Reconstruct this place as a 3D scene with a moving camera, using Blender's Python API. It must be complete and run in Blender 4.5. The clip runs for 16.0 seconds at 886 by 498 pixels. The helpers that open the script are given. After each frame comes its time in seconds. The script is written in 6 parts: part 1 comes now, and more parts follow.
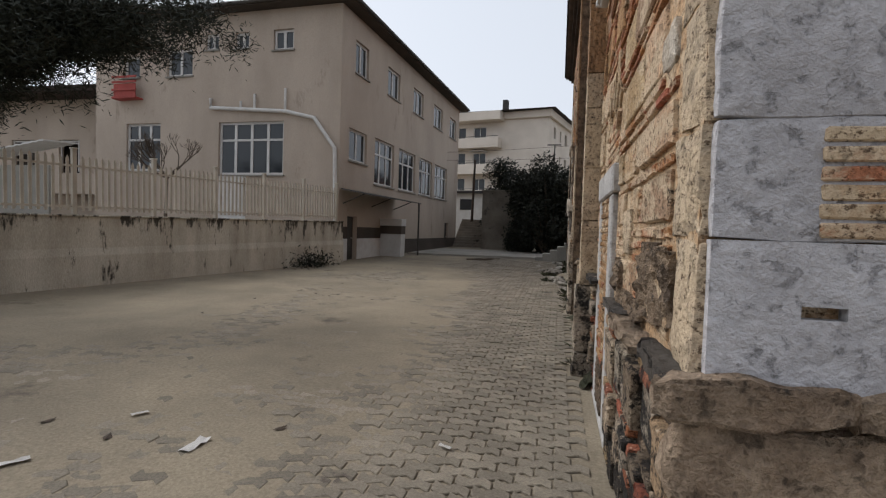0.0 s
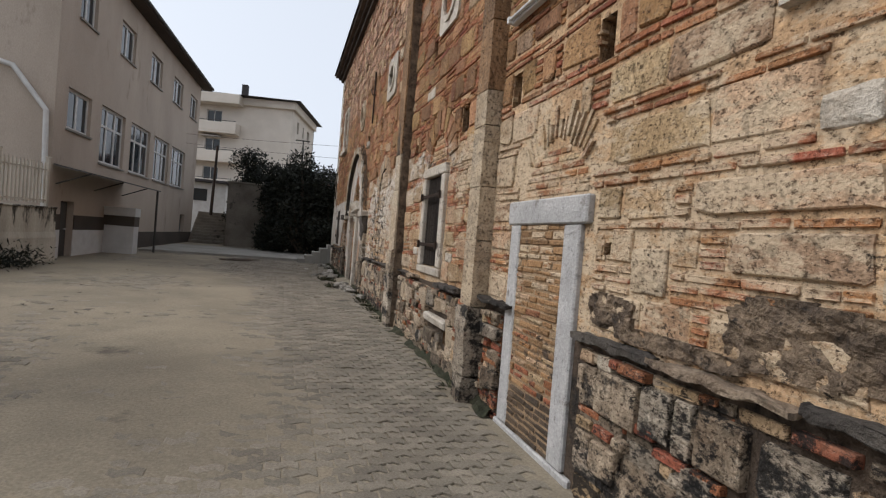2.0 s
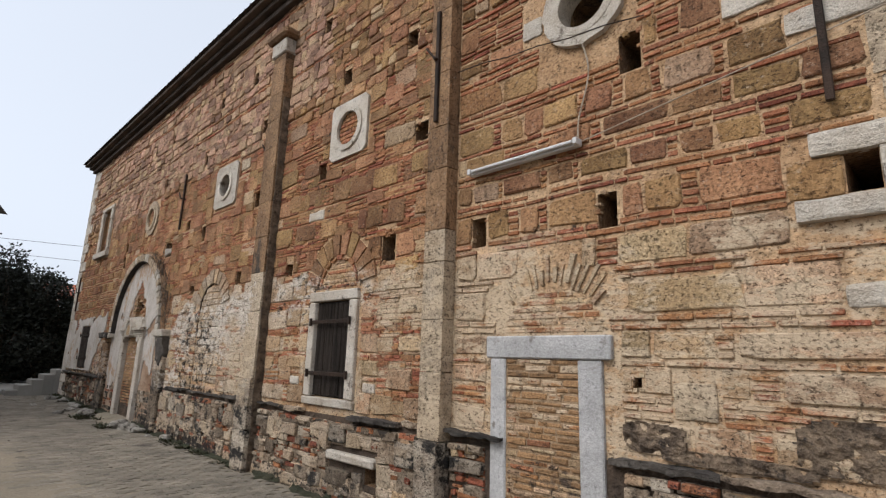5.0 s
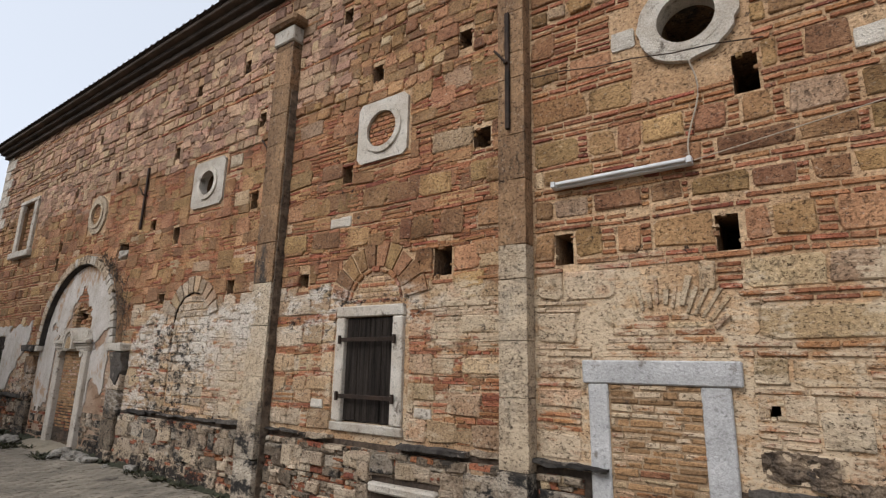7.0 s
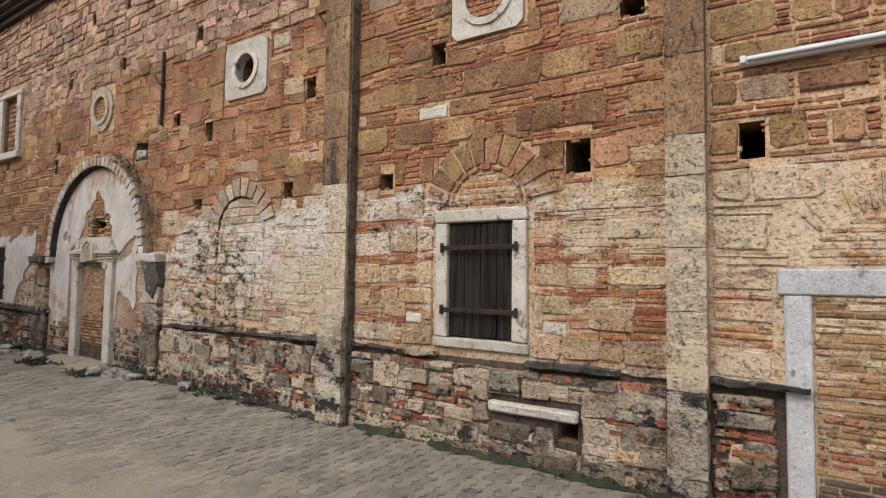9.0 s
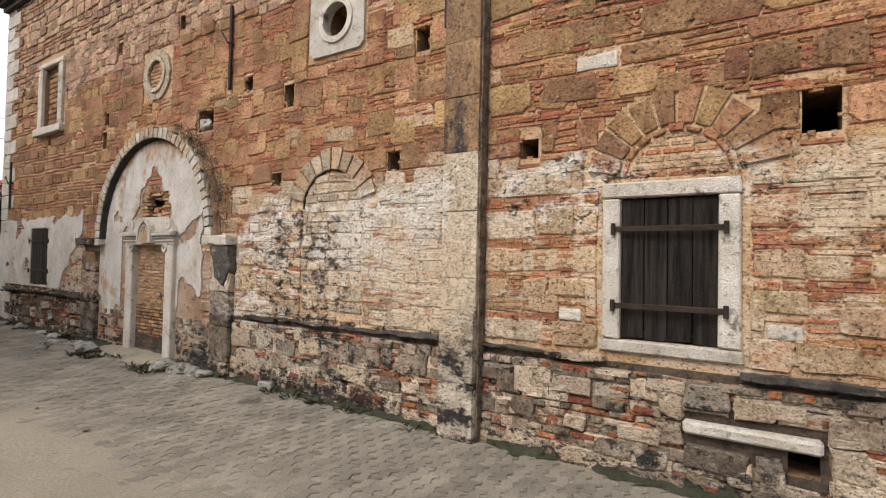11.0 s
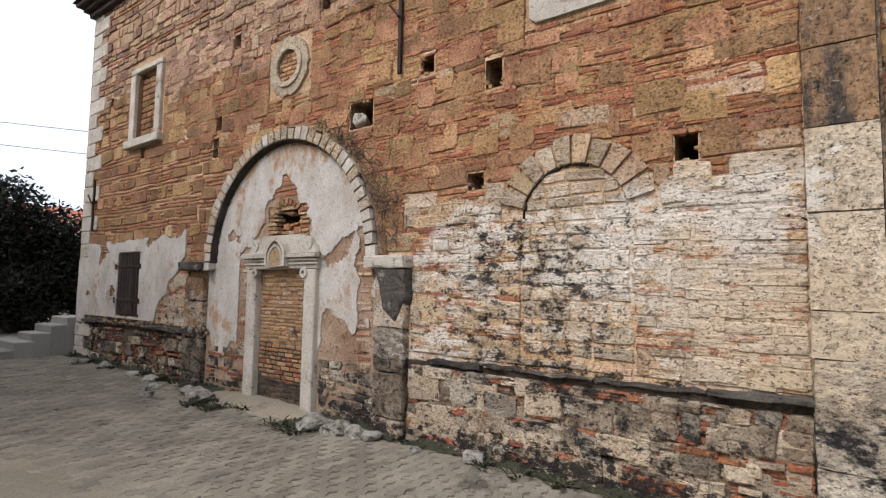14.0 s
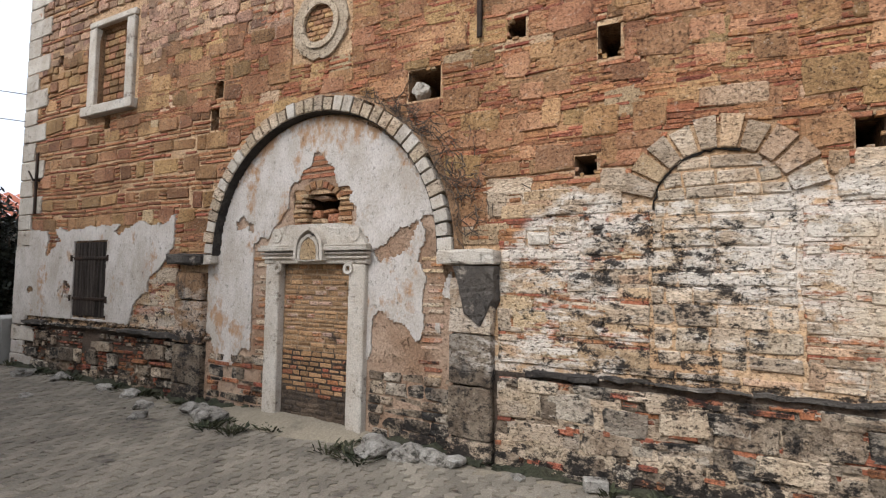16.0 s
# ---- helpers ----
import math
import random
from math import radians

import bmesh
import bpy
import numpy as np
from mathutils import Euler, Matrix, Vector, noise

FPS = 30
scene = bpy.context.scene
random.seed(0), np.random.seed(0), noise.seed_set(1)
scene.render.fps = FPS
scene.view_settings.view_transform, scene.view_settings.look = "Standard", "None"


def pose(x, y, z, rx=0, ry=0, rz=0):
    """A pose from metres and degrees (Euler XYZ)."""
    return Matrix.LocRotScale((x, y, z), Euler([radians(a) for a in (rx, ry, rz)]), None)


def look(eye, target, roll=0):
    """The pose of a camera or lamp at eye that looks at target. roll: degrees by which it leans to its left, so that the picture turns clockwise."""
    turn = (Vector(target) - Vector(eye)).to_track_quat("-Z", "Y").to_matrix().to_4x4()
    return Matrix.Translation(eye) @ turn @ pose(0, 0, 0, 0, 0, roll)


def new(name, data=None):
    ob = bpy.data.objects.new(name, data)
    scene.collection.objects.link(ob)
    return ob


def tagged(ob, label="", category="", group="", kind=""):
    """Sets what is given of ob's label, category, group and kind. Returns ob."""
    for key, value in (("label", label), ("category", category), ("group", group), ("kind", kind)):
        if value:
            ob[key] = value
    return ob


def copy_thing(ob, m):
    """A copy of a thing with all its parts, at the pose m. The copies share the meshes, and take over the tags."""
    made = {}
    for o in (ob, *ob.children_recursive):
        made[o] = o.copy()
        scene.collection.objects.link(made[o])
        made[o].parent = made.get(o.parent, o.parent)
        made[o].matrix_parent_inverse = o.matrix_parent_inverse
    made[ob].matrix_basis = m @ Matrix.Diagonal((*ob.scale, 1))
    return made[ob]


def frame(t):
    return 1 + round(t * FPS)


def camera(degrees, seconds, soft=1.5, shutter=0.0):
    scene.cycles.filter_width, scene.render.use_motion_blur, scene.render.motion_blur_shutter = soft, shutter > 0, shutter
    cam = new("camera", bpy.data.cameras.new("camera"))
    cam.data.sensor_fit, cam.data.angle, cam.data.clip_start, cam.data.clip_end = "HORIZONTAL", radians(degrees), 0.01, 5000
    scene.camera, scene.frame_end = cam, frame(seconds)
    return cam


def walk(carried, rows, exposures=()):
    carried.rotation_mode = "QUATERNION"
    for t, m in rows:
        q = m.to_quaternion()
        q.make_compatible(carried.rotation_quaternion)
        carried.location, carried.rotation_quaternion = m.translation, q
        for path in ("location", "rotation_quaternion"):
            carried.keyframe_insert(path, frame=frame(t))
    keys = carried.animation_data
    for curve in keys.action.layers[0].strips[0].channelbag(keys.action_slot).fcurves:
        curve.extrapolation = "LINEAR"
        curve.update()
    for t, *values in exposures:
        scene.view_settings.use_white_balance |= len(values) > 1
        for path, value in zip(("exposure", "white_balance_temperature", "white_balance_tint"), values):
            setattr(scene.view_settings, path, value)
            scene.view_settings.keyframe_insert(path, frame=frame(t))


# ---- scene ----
cam = camera(80.3, 16.0, soft=1.2)
METRES, EYE, TILT, LEAN, TURN = 14.0, 1.45, 0.88, -0.2, 12.4
ROWS = [
    (0.0, 0.0, 0.0, 0.0, 0.08, -2.98, -1.61),
    (0.5, -0.0248, 0.0216, 0.0002, -9.22, -3.13, -2.31),
    (1.0, -0.0494, 0.0388, 0.0012, -14.5, -2.12, -6.0),
    (1.5, -0.0739, 0.0554, 0.0034, -21.67, -2.55, -5.22),
    (2.0, -0.0967, 0.0718, 0.0057, -29.19, -1.6, -4.91),
    (2.5, -0.1223, 0.0814, 0.0071, -35.7, -0.36, -5.29),
    (3.0, -0.1418, 0.094, 0.0074, -41.02, 0.04, -3.82),
    (3.5, -0.1594, 0.1122, 0.0106, -45.01, 6.93, -1.94),
    (6.0, -0.2412, 0.2297, 0.0175, -63.36, 12.5, -3.46),
    (6.5, -0.2431, 0.2609, 0.0207, -64.64, 13.41, -3.24),
    (7.0, -0.2492, 0.2902, 0.0245, -67.31, 12.22, -1.92),
    (7.5, -0.2473, 0.3224, 0.0225, -67.94, 9.71, -1.46),
    (8.0, -0.2492, 0.3552, 0.0246, -71.27, 5.04, -1.24),
    (10.5, -0.2071, 0.5018, 0.0196, -68.26, 0.62, -0.56),
    (11.0, -0.1965, 0.5324, 0.0202, -68.63, 0.9, -1.9),
    (11.5, -0.1821, 0.5617, 0.0159, -67.23, 4.94, -1.09),
    (12.0, -0.1722, 0.5937, 0.0171, -65.53, 5.92, -1.88),
    (12.5, -0.1646, 0.6284, 0.0164, -64.22, 4.0, -1.83),
    (13.0, -0.1567, 0.664, 0.0148, -63.88, 4.86, -1.26),
    (13.5, -0.1539, 0.7018, 0.0156, -63.96, 4.08, -1.44),
    (14.0, -0.1458, 0.7355, 0.0137, -66.19, 3.76, -1.62),
    (14.5, -0.138, 0.7701, 0.0149, -66.02, 3.36, -2.7),
    (15.0, -0.1372, 0.8008, 0.0165, -69.75, 3.48, -2.67),
    (15.5, -0.1325, 0.8349, 0.0156, -72.13, 3.87, -1.84),
    (16.0, -0.1296, 0.8677, 0.0167, -74.21, 2.9, -1.7),
]
walk(cam, [(t, pose(0, 0, EYE, TILT, LEAN, TURN) @ pose(METRES * x, METRES * y, METRES * z, 90 + pitch, roll, yaw)) for t, x, y, z, yaw, pitch, roll in ROWS],
     [(0.0, 0.33, 6150, 10), (1.5, 0.36, 6100, 10), (3.0, 0.56, 6050, 10), (6.0, 0.46, 6000, 10), (8.2, 0.6, 6050, 10), (10.4, 1.1, 6150, 11), (12.0, 0.74, 6300, 10), (13.5, 0.88, 6050, 11), (16.0, 1.0, 5900, 10)])


# ---- world, sun ----
world = bpy.data.worlds.new("overcast")
scene.world = world
world.use_nodes = True
wn = world.node_tree
wn.nodes.clear()
sky = wn.nodes.new("ShaderNodeTexSky")
sky.sky_type, sky.sun_disc = "NISHITA", False
sky.sun_elevation, sky.sun_rotation = radians(46), radians(-79)
sky.dust_density, sky.ozone_density = 4.0, 1.5
calm = wn.nodes.new("ShaderNodeHueSaturation")
calm.inputs["Saturation"].default_value = 0.22
bg = wn.nodes.new("ShaderNodeBackground")
bg.inputs["Strength"].default_value = 0.15
wout = wn.nodes.new("ShaderNodeOutputWorld")
veil = wn.nodes.new("ShaderNodeMix")
veil.data_type = "RGBA"
veil.inputs[0].default_value = 0.62
veil.inputs[7].default_value = (4.35, 4.5, 4.75, 1)
wn.links.new(sky.outputs[0], calm.inputs["Color"])
wn.links.new(calm.outputs[0], veil.inputs[6])
wn.links.new(veil.outputs[2], bg.inputs["Color"])
wn.links.new(bg.outputs[0], wout.inputs["Surface"])
sun = new("sun", bpy.data.lights.new("sun", "SUN"))
sun.data.energy, sun.data.angle, sun.data.color = 1.3, radians(30), (1.0, 0.95, 0.88)
sun.matrix_world = look((-7.5, 1.5, 8), (0, 0, 0))


# ---- materials ----
def weather_group():
    """Old limewash that once covered the wall up to about 2.8 m, black lichen, and brown rain streaks; they run over stone, brick and mortar alike."""
    g = bpy.data.node_groups.new("weather", "ShaderNodeTree")
    g.interface.new_socket("Color", in_out="INPUT", socket_type="NodeSocketColor")
    g.interface.new_socket("Color", in_out="OUTPUT", socket_type="NodeSocketColor")
    nd, ln = g.nodes.new, g.links.new
    gin, gout = nd("NodeGroupInput"), nd("NodeGroupOutput")
    pos = nd("ShaderNodeNewGeometry").outputs["Position"]
    sep = nd("ShaderNodeSeparateXYZ")
    ln(pos, sep.inputs[0])
    y, z = sep.outputs[1], sep.outputs[2]

    def fill(node, k, v):
        if isinstance(v, (int, float)):
            node.inputs[k].default_value = v
        else:
            ln(v, node.inputs[k])

    def calc(op, a, b):
        m = nd("ShaderNodeMath")
        m.operation = op
        fill(m, 0, a)
        fill(m, 1, b)
        return m.outputs[0]

    def step(v, lo, hi, a=0.0, b=1.0):
        m = nd("ShaderNodeMapRange")
        m.interpolation_type = "SMOOTHSTEP"
        for k, q in enumerate((v, lo, hi, a, b)):
            fill(m, k, q)
        return m.outputs[0]

    def cloud(scale, detail, rough, stretch):
        mp = nd("ShaderNodeMapping")
        mp.inputs["Scale"].default_value = stretch
        ln(pos, mp.inputs["Vector"])
        n = nd("ShaderNodeTexNoise")
        n.inputs["Scale"].default_value, n.inputs["Detail"].default_value, n.inputs["Roughness"].default_value = scale, detail, rough
        ln(mp.outputs[0], n.inputs["Vector"])
        return n.outputs["Fac"]

    def over(base, tint, fac, blend="MIX"):
        m = nd("ShaderNodeMix")
        m.data_type, m.blend_type = "RGBA", blend
        fill(m, 0, fac)
        ln(base, m.inputs[6])
        if isinstance(tint, tuple):
            m.inputs[7].default_value = (*tint, 1)
        else:
            ln(tint, m.inputs[7])
        return m.outputs[2]

    # upper edge of the limewash: uneven, and lower past the portal
    wander = calc("MULTIPLY", calc("SUBTRACT", cloud(1.1, 6, 0.65, (1, 1, 1.6)), 0.5), 1.5)
    edge = calc("SUBTRACT", calc("ADD", 2.78, wander), step(y, 12.6, 14.0, 0.0, 0.9))
    reach = step(calc("SUBTRACT", z, edge), -0.14, 0.1, 1.0, 0.0)
    plinth = step(z, 0.9, 1.08)
    drift = calc("MULTIPLY", calc("SUBTRACT", cloud(1.6, 4, 0.6, (1, 1, 1)), 0.5), 2.4)
    band = calc("MULTIPLY", step(calc("ADD", y, drift), 6.4, 7.8), step(calc("ADD", z, calc("MULTIPLY", drift, 0.4)), 1.9, 2.3))
    white = calc("MAXIMUM", step(calc("ADD", y, drift), 9.7, 11.2), band)
    flake = cloud(5.5, 9, 0.74, (1, 0.55, 1.5))
    sound = step(calc("ADD", flake, step(cloud(0.9, 3, 0.5, (1, 1, 1)), 0.3, 0.7, -0.1, 0.09)), 0.45, 0.56)
    paint = over(gin.outputs[0], (0.54, 0.42, 0.285), 1.0)
    tint = over(paint, (0.635, 0.565, 0.48), white)
    cover = calc("MULTIPLY", calc("MULTIPLY", reach, plinth), calc("MULTIPLY", sound, step(y, 13.3, 13.8, 0.84, 0.35)))
    col = over(gin.outputs[0], tint, cover)
    # pale salt
    col = over(col, (0.62, 0.52, 0.40), step(cloud(21, 6, 0.8, (1, 0.8, 1.2)), 0.56, 0.7, 0.0, 0.5))
    # lichen and soot: black, flat, thickest on the washed bay and along the ledge; blacker towards the ground at the
    # foot
    lich = cloud(9.0, 10, 0.82, (1, 0.7, 1.2))
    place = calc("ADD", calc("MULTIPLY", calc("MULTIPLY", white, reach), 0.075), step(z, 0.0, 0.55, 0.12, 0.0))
    place = calc("ADD", place, step(calc("ABSOLUTE", calc("SUBTRACT", z, 0.98), 0.0), 0.02, 0.2, 0.045, 0.0))
    place = calc("ADD", place, step(cloud(0.55, 3, 0.5, (1, 1, 1)), 0.4, 0.68, -0.03, 0.03))
    # near plinth: extra lichen black that also paints in the shade of deep cavities
    place = calc("ADD", place, calc("MULTIPLY", step(y, 4.6, 5.6, 1.0, 0.0), step(z, 0.85, 1.0, 0.075, 0.0)))
    black = step(calc("ADD", lich, place), 0.60, 0.66, 0.0, 0.95)
    col = over(col, (0.016, 0.013, 0.011), black)
    # rain streaks
    run = cloud(2.6, 6, 0.7, (1, 1.5, 0.22))
    col = over(col, (0.52, 0.43, 0.36), step(run, 0.54, 0.72, 0.0, 0.55), "MULTIPLY")
    # pitted grain: worn dark points
    col = over(col, (0.16, 0.12, 0.095), step(cloud(38, 5, 0.8, (1, 0.7, 1.25)), 0.53, 0.62, 0.0, 0.9), "MULTIPLY")
    ln(col, gout.inputs[0])
    return g


WEATHER = weather_group()


def mat(name, c1, c2, rough=0.9, scale=2.0, fine=45.0, bump=0.35, vary=0.25, metal=0.0, stain=None, stain_at=0.6,
        stain_scale=1.3, grain=0.35, hue=0.0, stretch=(1, 1, 1), pits=0.0, relief=0.02, weather=False, drip=None):
    """Two tones blotched at large scale, grain at fine scale, tone by piece, stains of one colour, relief."""
    m = bpy.data.materials.new(name)
    m.use_nodes = True
    nt = m.node_tree
    bsdf = nt.nodes["Principled BSDF"]
    nd, ln = nt.nodes.new, nt.links.new
    geo = nd("ShaderNodeNewGeometry")
    mp = nd("ShaderNodeMapping")
    mp.inputs["Scale"].default_value = stretch
    ln(geo.outputs["Position"], mp.inputs["Vector"])

    def noise_at(s, detail, rough_n=0.6):
        n = nd("ShaderNodeTexNoise")
        n.inputs["Scale"].default_value, n.inputs["Detail"].default_value = s, detail
        n.inputs["Roughness"].default_value = rough_n
        ln(mp.outputs[0], n.inputs["Vector"])
        return n.outputs["Fac"]

    big, small, mid = noise_at(scale, 5), noise_at(fine, 4, 0.7), noise_at(scale * 5, 4)
    ramp = nd("ShaderNodeValToRGB")
    ramp.color_ramp.elements[0].position, ramp.color_ramp.elements[1].position = 0.36, 0.64
    ramp.color_ramp.elements[0].color, ramp.color_ramp.elements[1].color = (*c1, 1), (*c2, 1)
    ln(big, ramp.inputs[0])
    # tone of the single piece
    info = nd("ShaderNodeObjectInfo")
    add = nd("ShaderNodeMath")
    add.operation = "ADD"
    ln(info.outputs["Random"], add.inputs[0])
    ln(geo.outputs["Random Per Island"], add.inputs[1])
    frac = nd("ShaderNodeMath")
    frac.operation = "FRACT"
    ln(add.outputs[0], frac.inputs[0])
    tone = nd("ShaderNodeMapRange")
    tone.inputs["To Min"].default_value, tone.inputs["To Max"].default_value = 1 - vary, 1 + vary
    ln(frac.outputs[0], tone.inputs["Value"])
    gr = nd("ShaderNodeMapRange")
    gr.inputs["From Min"].default_value, gr.inputs["From Max"].default_value = 0.3, 0.7
    gr.inputs["To Min"].default_value, gr.inputs["To Max"].default_value = 1 - grain, 1 + grain
    ln(small, gr.inputs["Value"])
    mul = nd("ShaderNodeMath")
    mul.operation = "MULTIPLY"
    ln(tone.outputs[0], mul.inputs[0])
    ln(gr.outputs[0], mul.inputs[1])
    hsv = nd("ShaderNodeHueSaturation")
    ln(ramp.outputs[0], hsv.inputs["Color"])
    ln(mul.outputs[0], hsv.inputs["Value"])
    if hue:
        hr = nd("ShaderNodeMapRange")
        hr.inputs["To Min"].default_value, hr.inputs["To Max"].default_value = 0.5 - hue, 0.5 + hue
        wob = nd("ShaderNodeMath")
        wob.operation = "FRACT"
        sc = nd("ShaderNodeMath")
        sc.operation = "MULTIPLY"
        sc.inputs[1].default_value = 7.31
        ln(frac.outputs[0], sc.inputs[0])
        ln(sc.outputs[0], wob.inputs[0])
        ln(wob.outputs[0], hr.inputs["Value"])
        ln(hr.outputs[0], hsv.inputs["Hue"])
    colour = hsv.outputs[0]
    if stain:
        st = noise_at(stain_scale, 8, 0.72)
        sr = nd("ShaderNodeValToRGB")
        sr.color_ramp.elements[0].position, sr.color_ramp.elements[1].position = stain_at, stain_at + 0.07
        if drip:
            # dirt washed down from the edge above
            up = nd("ShaderNodeSeparateXYZ")
            ln(geo.outputs["Position"], up.inputs[0])
            dr = nd("ShaderNodeMapRange")
            for k, v in enumerate((drip[0], drip[1], 0.0, drip[2])):
                dr.inputs[k + 1].default_value = v
            ln(up.outputs[2], dr.inputs[0])
            da = nd("ShaderNodeMath")
            da.operation = "ADD"
            ln(st, da.inputs[0])
            ln(dr.outputs[0], da.inputs[1])
            st = da.outputs[0]
        ln(st, sr.inputs[0])
        mx = nd("ShaderNodeMix")
        mx.data_type = "RGBA"
        mx.inputs[7].default_value = (*stain, 1)
        ln(sr.outputs[0], mx.inputs[0])
        ln(colour, mx.inputs[6])
        colour = mx.outputs[2]
    pit_height = None
    if pits:
        pn = noise_at(17.0, 6, 0.75)
        pr = nd("ShaderNodeMapRange")
        pr.inputs["From Min"].default_value, pr.inputs["From Max"].default_value = 0.56, 0.66
        pr.inputs["To Min"].default_value, pr.inputs["To Max"].default_value = 1.0, 1.0 - pits
        ln(pn, pr.inputs["Value"])
        pm = nd("ShaderNodeMix")
        pm.data_type, pm.blend_type = "RGBA", "MULTIPLY"
        pm.inputs[0].default_value = 1.0
        ln(colour, pm.inputs[6])
        ln(pr.outputs[0], pm.inputs[7])
        colour, pit_height = pm.outputs[2], pr.outputs[0]
    if weather:
        wg = nd("ShaderNodeGroup")
        wg.node_tree = WEATHER
        ln(colour, wg.inputs[0])
        colour = wg.outputs[0]
    ln(colour, bsdf.inputs["Base Color"])
    bsdf.inputs["Roughness"].default_value, bsdf.inputs["Metallic"].default_value = rough, metal
    bsdf.inputs["Specular IOR Level"].default_value = 0.3
    if bump:
        both = nd("ShaderNodeMath")
        both.operation = "ADD"
        ln(small, both.inputs[0])
        ln(mid, both.inputs[1])
        bp = nd("ShaderNodeBump")
        bp.inputs["Strength"].default_value, bp.inputs["Distance"].default_value = bump, relief
        height = both.outputs[0]
        if pit_height:
            deep = nd("ShaderNodeMath")
            deep.operation = "ADD"
            ln(height, deep.inputs[0])
            ln(pit_height, deep.inputs[1])
            height = deep.outputs[0]
        ln(height, bp.inputs["Height"])
        ln(bp.outputs[0], bsdf.inputs["Normal"])
    return m


BLACK = (0.026, 0.022, 0.018)
MORTAR = mat("lime_mortar_tan", (0.53, 0.36, 0.21), (0.375, 0.225, 0.115), 0.95, 1.6, 30, 0.8, 0.0, pits=0.4, weather=True)
OCHRE = mat("ochre_sandstone", (0.385, 0.22, 0.105), (0.205, 0.10, 0.044), 0.95, 1.3, 38, 0.9, 0.34, hue=0.014, pits=0.45, weather=True)
RUBBLE = mat("pinkish_rubble_stone", (0.42, 0.262, 0.172), (0.265, 0.152, 0.092), 0.95, 1.6, 38, 0.9, 0.42, hue=0.012, pits=0.45, weather=True)
PALE = mat("limewashed_sandstone", (0.455, 0.32, 0.195), (0.35, 0.225, 0.125), 0.93, 1.5, 38, 0.9, 0.24, hue=0.01, pits=0.5, weather=True)
WASH = mat("limewash_flaking", (0.50, 0.395, 0.285), (0.35, 0.25, 0.16), 0.93, 2.6, 38, 1.0, 0.26, stretch=(1, 0.7, 1.5), pits=0.5, weather=True)
BRICK = mat("red_brick", (0.30, 0.115, 0.055), (0.25, 0.088, 0.043), 0.93, 3.0, 50, 0.7, 0.32, hue=0.012, pits=0.4, weather=True)
BRICK_P = mat("washed_brick", (0.345, 0.165, 0.078), (0.30, 0.125, 0.056), 0.93, 3.0, 50, 0.7, 0.26, hue=0.012, pits=0.4, weather=True)
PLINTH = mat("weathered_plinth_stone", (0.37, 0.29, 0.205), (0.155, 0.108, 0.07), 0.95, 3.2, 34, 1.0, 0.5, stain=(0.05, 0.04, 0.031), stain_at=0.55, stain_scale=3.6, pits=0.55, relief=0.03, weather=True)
LEDGE = mat("lichen_ledge_and_soffit_shade", (0.10, 0.085, 0.07), (0.042, 0.035, 0.03), 0.95, 2.0, 34, 1.0, 0.3, stain=(0.34, 0.285, 0.225), stain_at=0.585, stain_scale=3.4, pits=0.6, relief=0.03)
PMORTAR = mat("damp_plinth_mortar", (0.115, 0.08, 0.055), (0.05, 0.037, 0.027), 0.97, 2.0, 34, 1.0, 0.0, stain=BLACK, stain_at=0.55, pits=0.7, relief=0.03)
PILAST = mat("pilaster_stone", (0.31, 0.185, 0.095), (0.17, 0.098, 0.052), 0.94, 1.8, 38, 0.9, 0.22, stain=(0.055, 0.042, 0.032), stain_at=0.56, stretch=(1, 1, 0.5), pits=0.5, weather=True)
BASE_ST = mat("blotched_base_stone", (0.46, 0.39, 0.30), (0.26, 0.20, 0.145), 0.95, 3.0, 34, 1.0, 0.3, stain=(0.03, 0.026, 0.022), stain_at=0.50, stain_scale=4.0, stretch=(1, 0.8, 1.2), pits=0.6, relief=0.03, weather=True)
MORTAR_D = mat("door_mortar", (0.36, 0.25, 0.15), (0.24, 0.155, 0.09), 0.96, 1.6, 30, 0.8, 0.0, stain=(0.07, 0.05, 0.036), stain_at=0.57, stain_scale=2.2, pits=0.5)
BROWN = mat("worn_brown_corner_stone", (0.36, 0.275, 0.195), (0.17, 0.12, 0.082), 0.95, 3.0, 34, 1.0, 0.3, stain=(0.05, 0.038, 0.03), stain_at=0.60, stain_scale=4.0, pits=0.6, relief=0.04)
PILAST_W = mat("limewashed_pilaster", (0.48, 0.385, 0.275), (0.36, 0.265, 0.17), 0.94, 1.8, 38, 0.9, 0.12, pits=0.5, weather=True)
SKIN = mat("limewash_skin", (0.50, 0.405, 0.285), (0.42, 0.31, 0.195), 0.93, 1.1, 34, 0.8, 0.0, pits=0.6, relief=0.03, weather=True)
CRUST = mat("weathered_crust_and_side_shade", (0.27, 0.195, 0.13), (0.095, 0.068, 0.048), 0.97, 7.0, 34, 1.0, 0.0, stain=(0.04, 0.032, 0.026), stain_at=0.57, stain_scale=8.0, pits=0.7, relief=0.04)
MARBLE = mat("grey_white_marble", (0.46, 0.44, 0.42), (0.34, 0.325, 0.31), 0.8, 3.0, 50, 0.5, 0.1, grain=0.2, stain=(0.2, 0.175, 0.15), stain_at=0.60, stain_scale=4.0, pits=0.35)
MARBLE_W = mat("cream_marble", (0.53, 0.475, 0.40), (0.41, 0.345, 0.27), 0.8, 3.0, 60, 0.7, 0.12, grain=0.24, stain=(0.17, 0.135, 0.105), stain_at=0.585, stain_scale=4.0, pits=0.45)
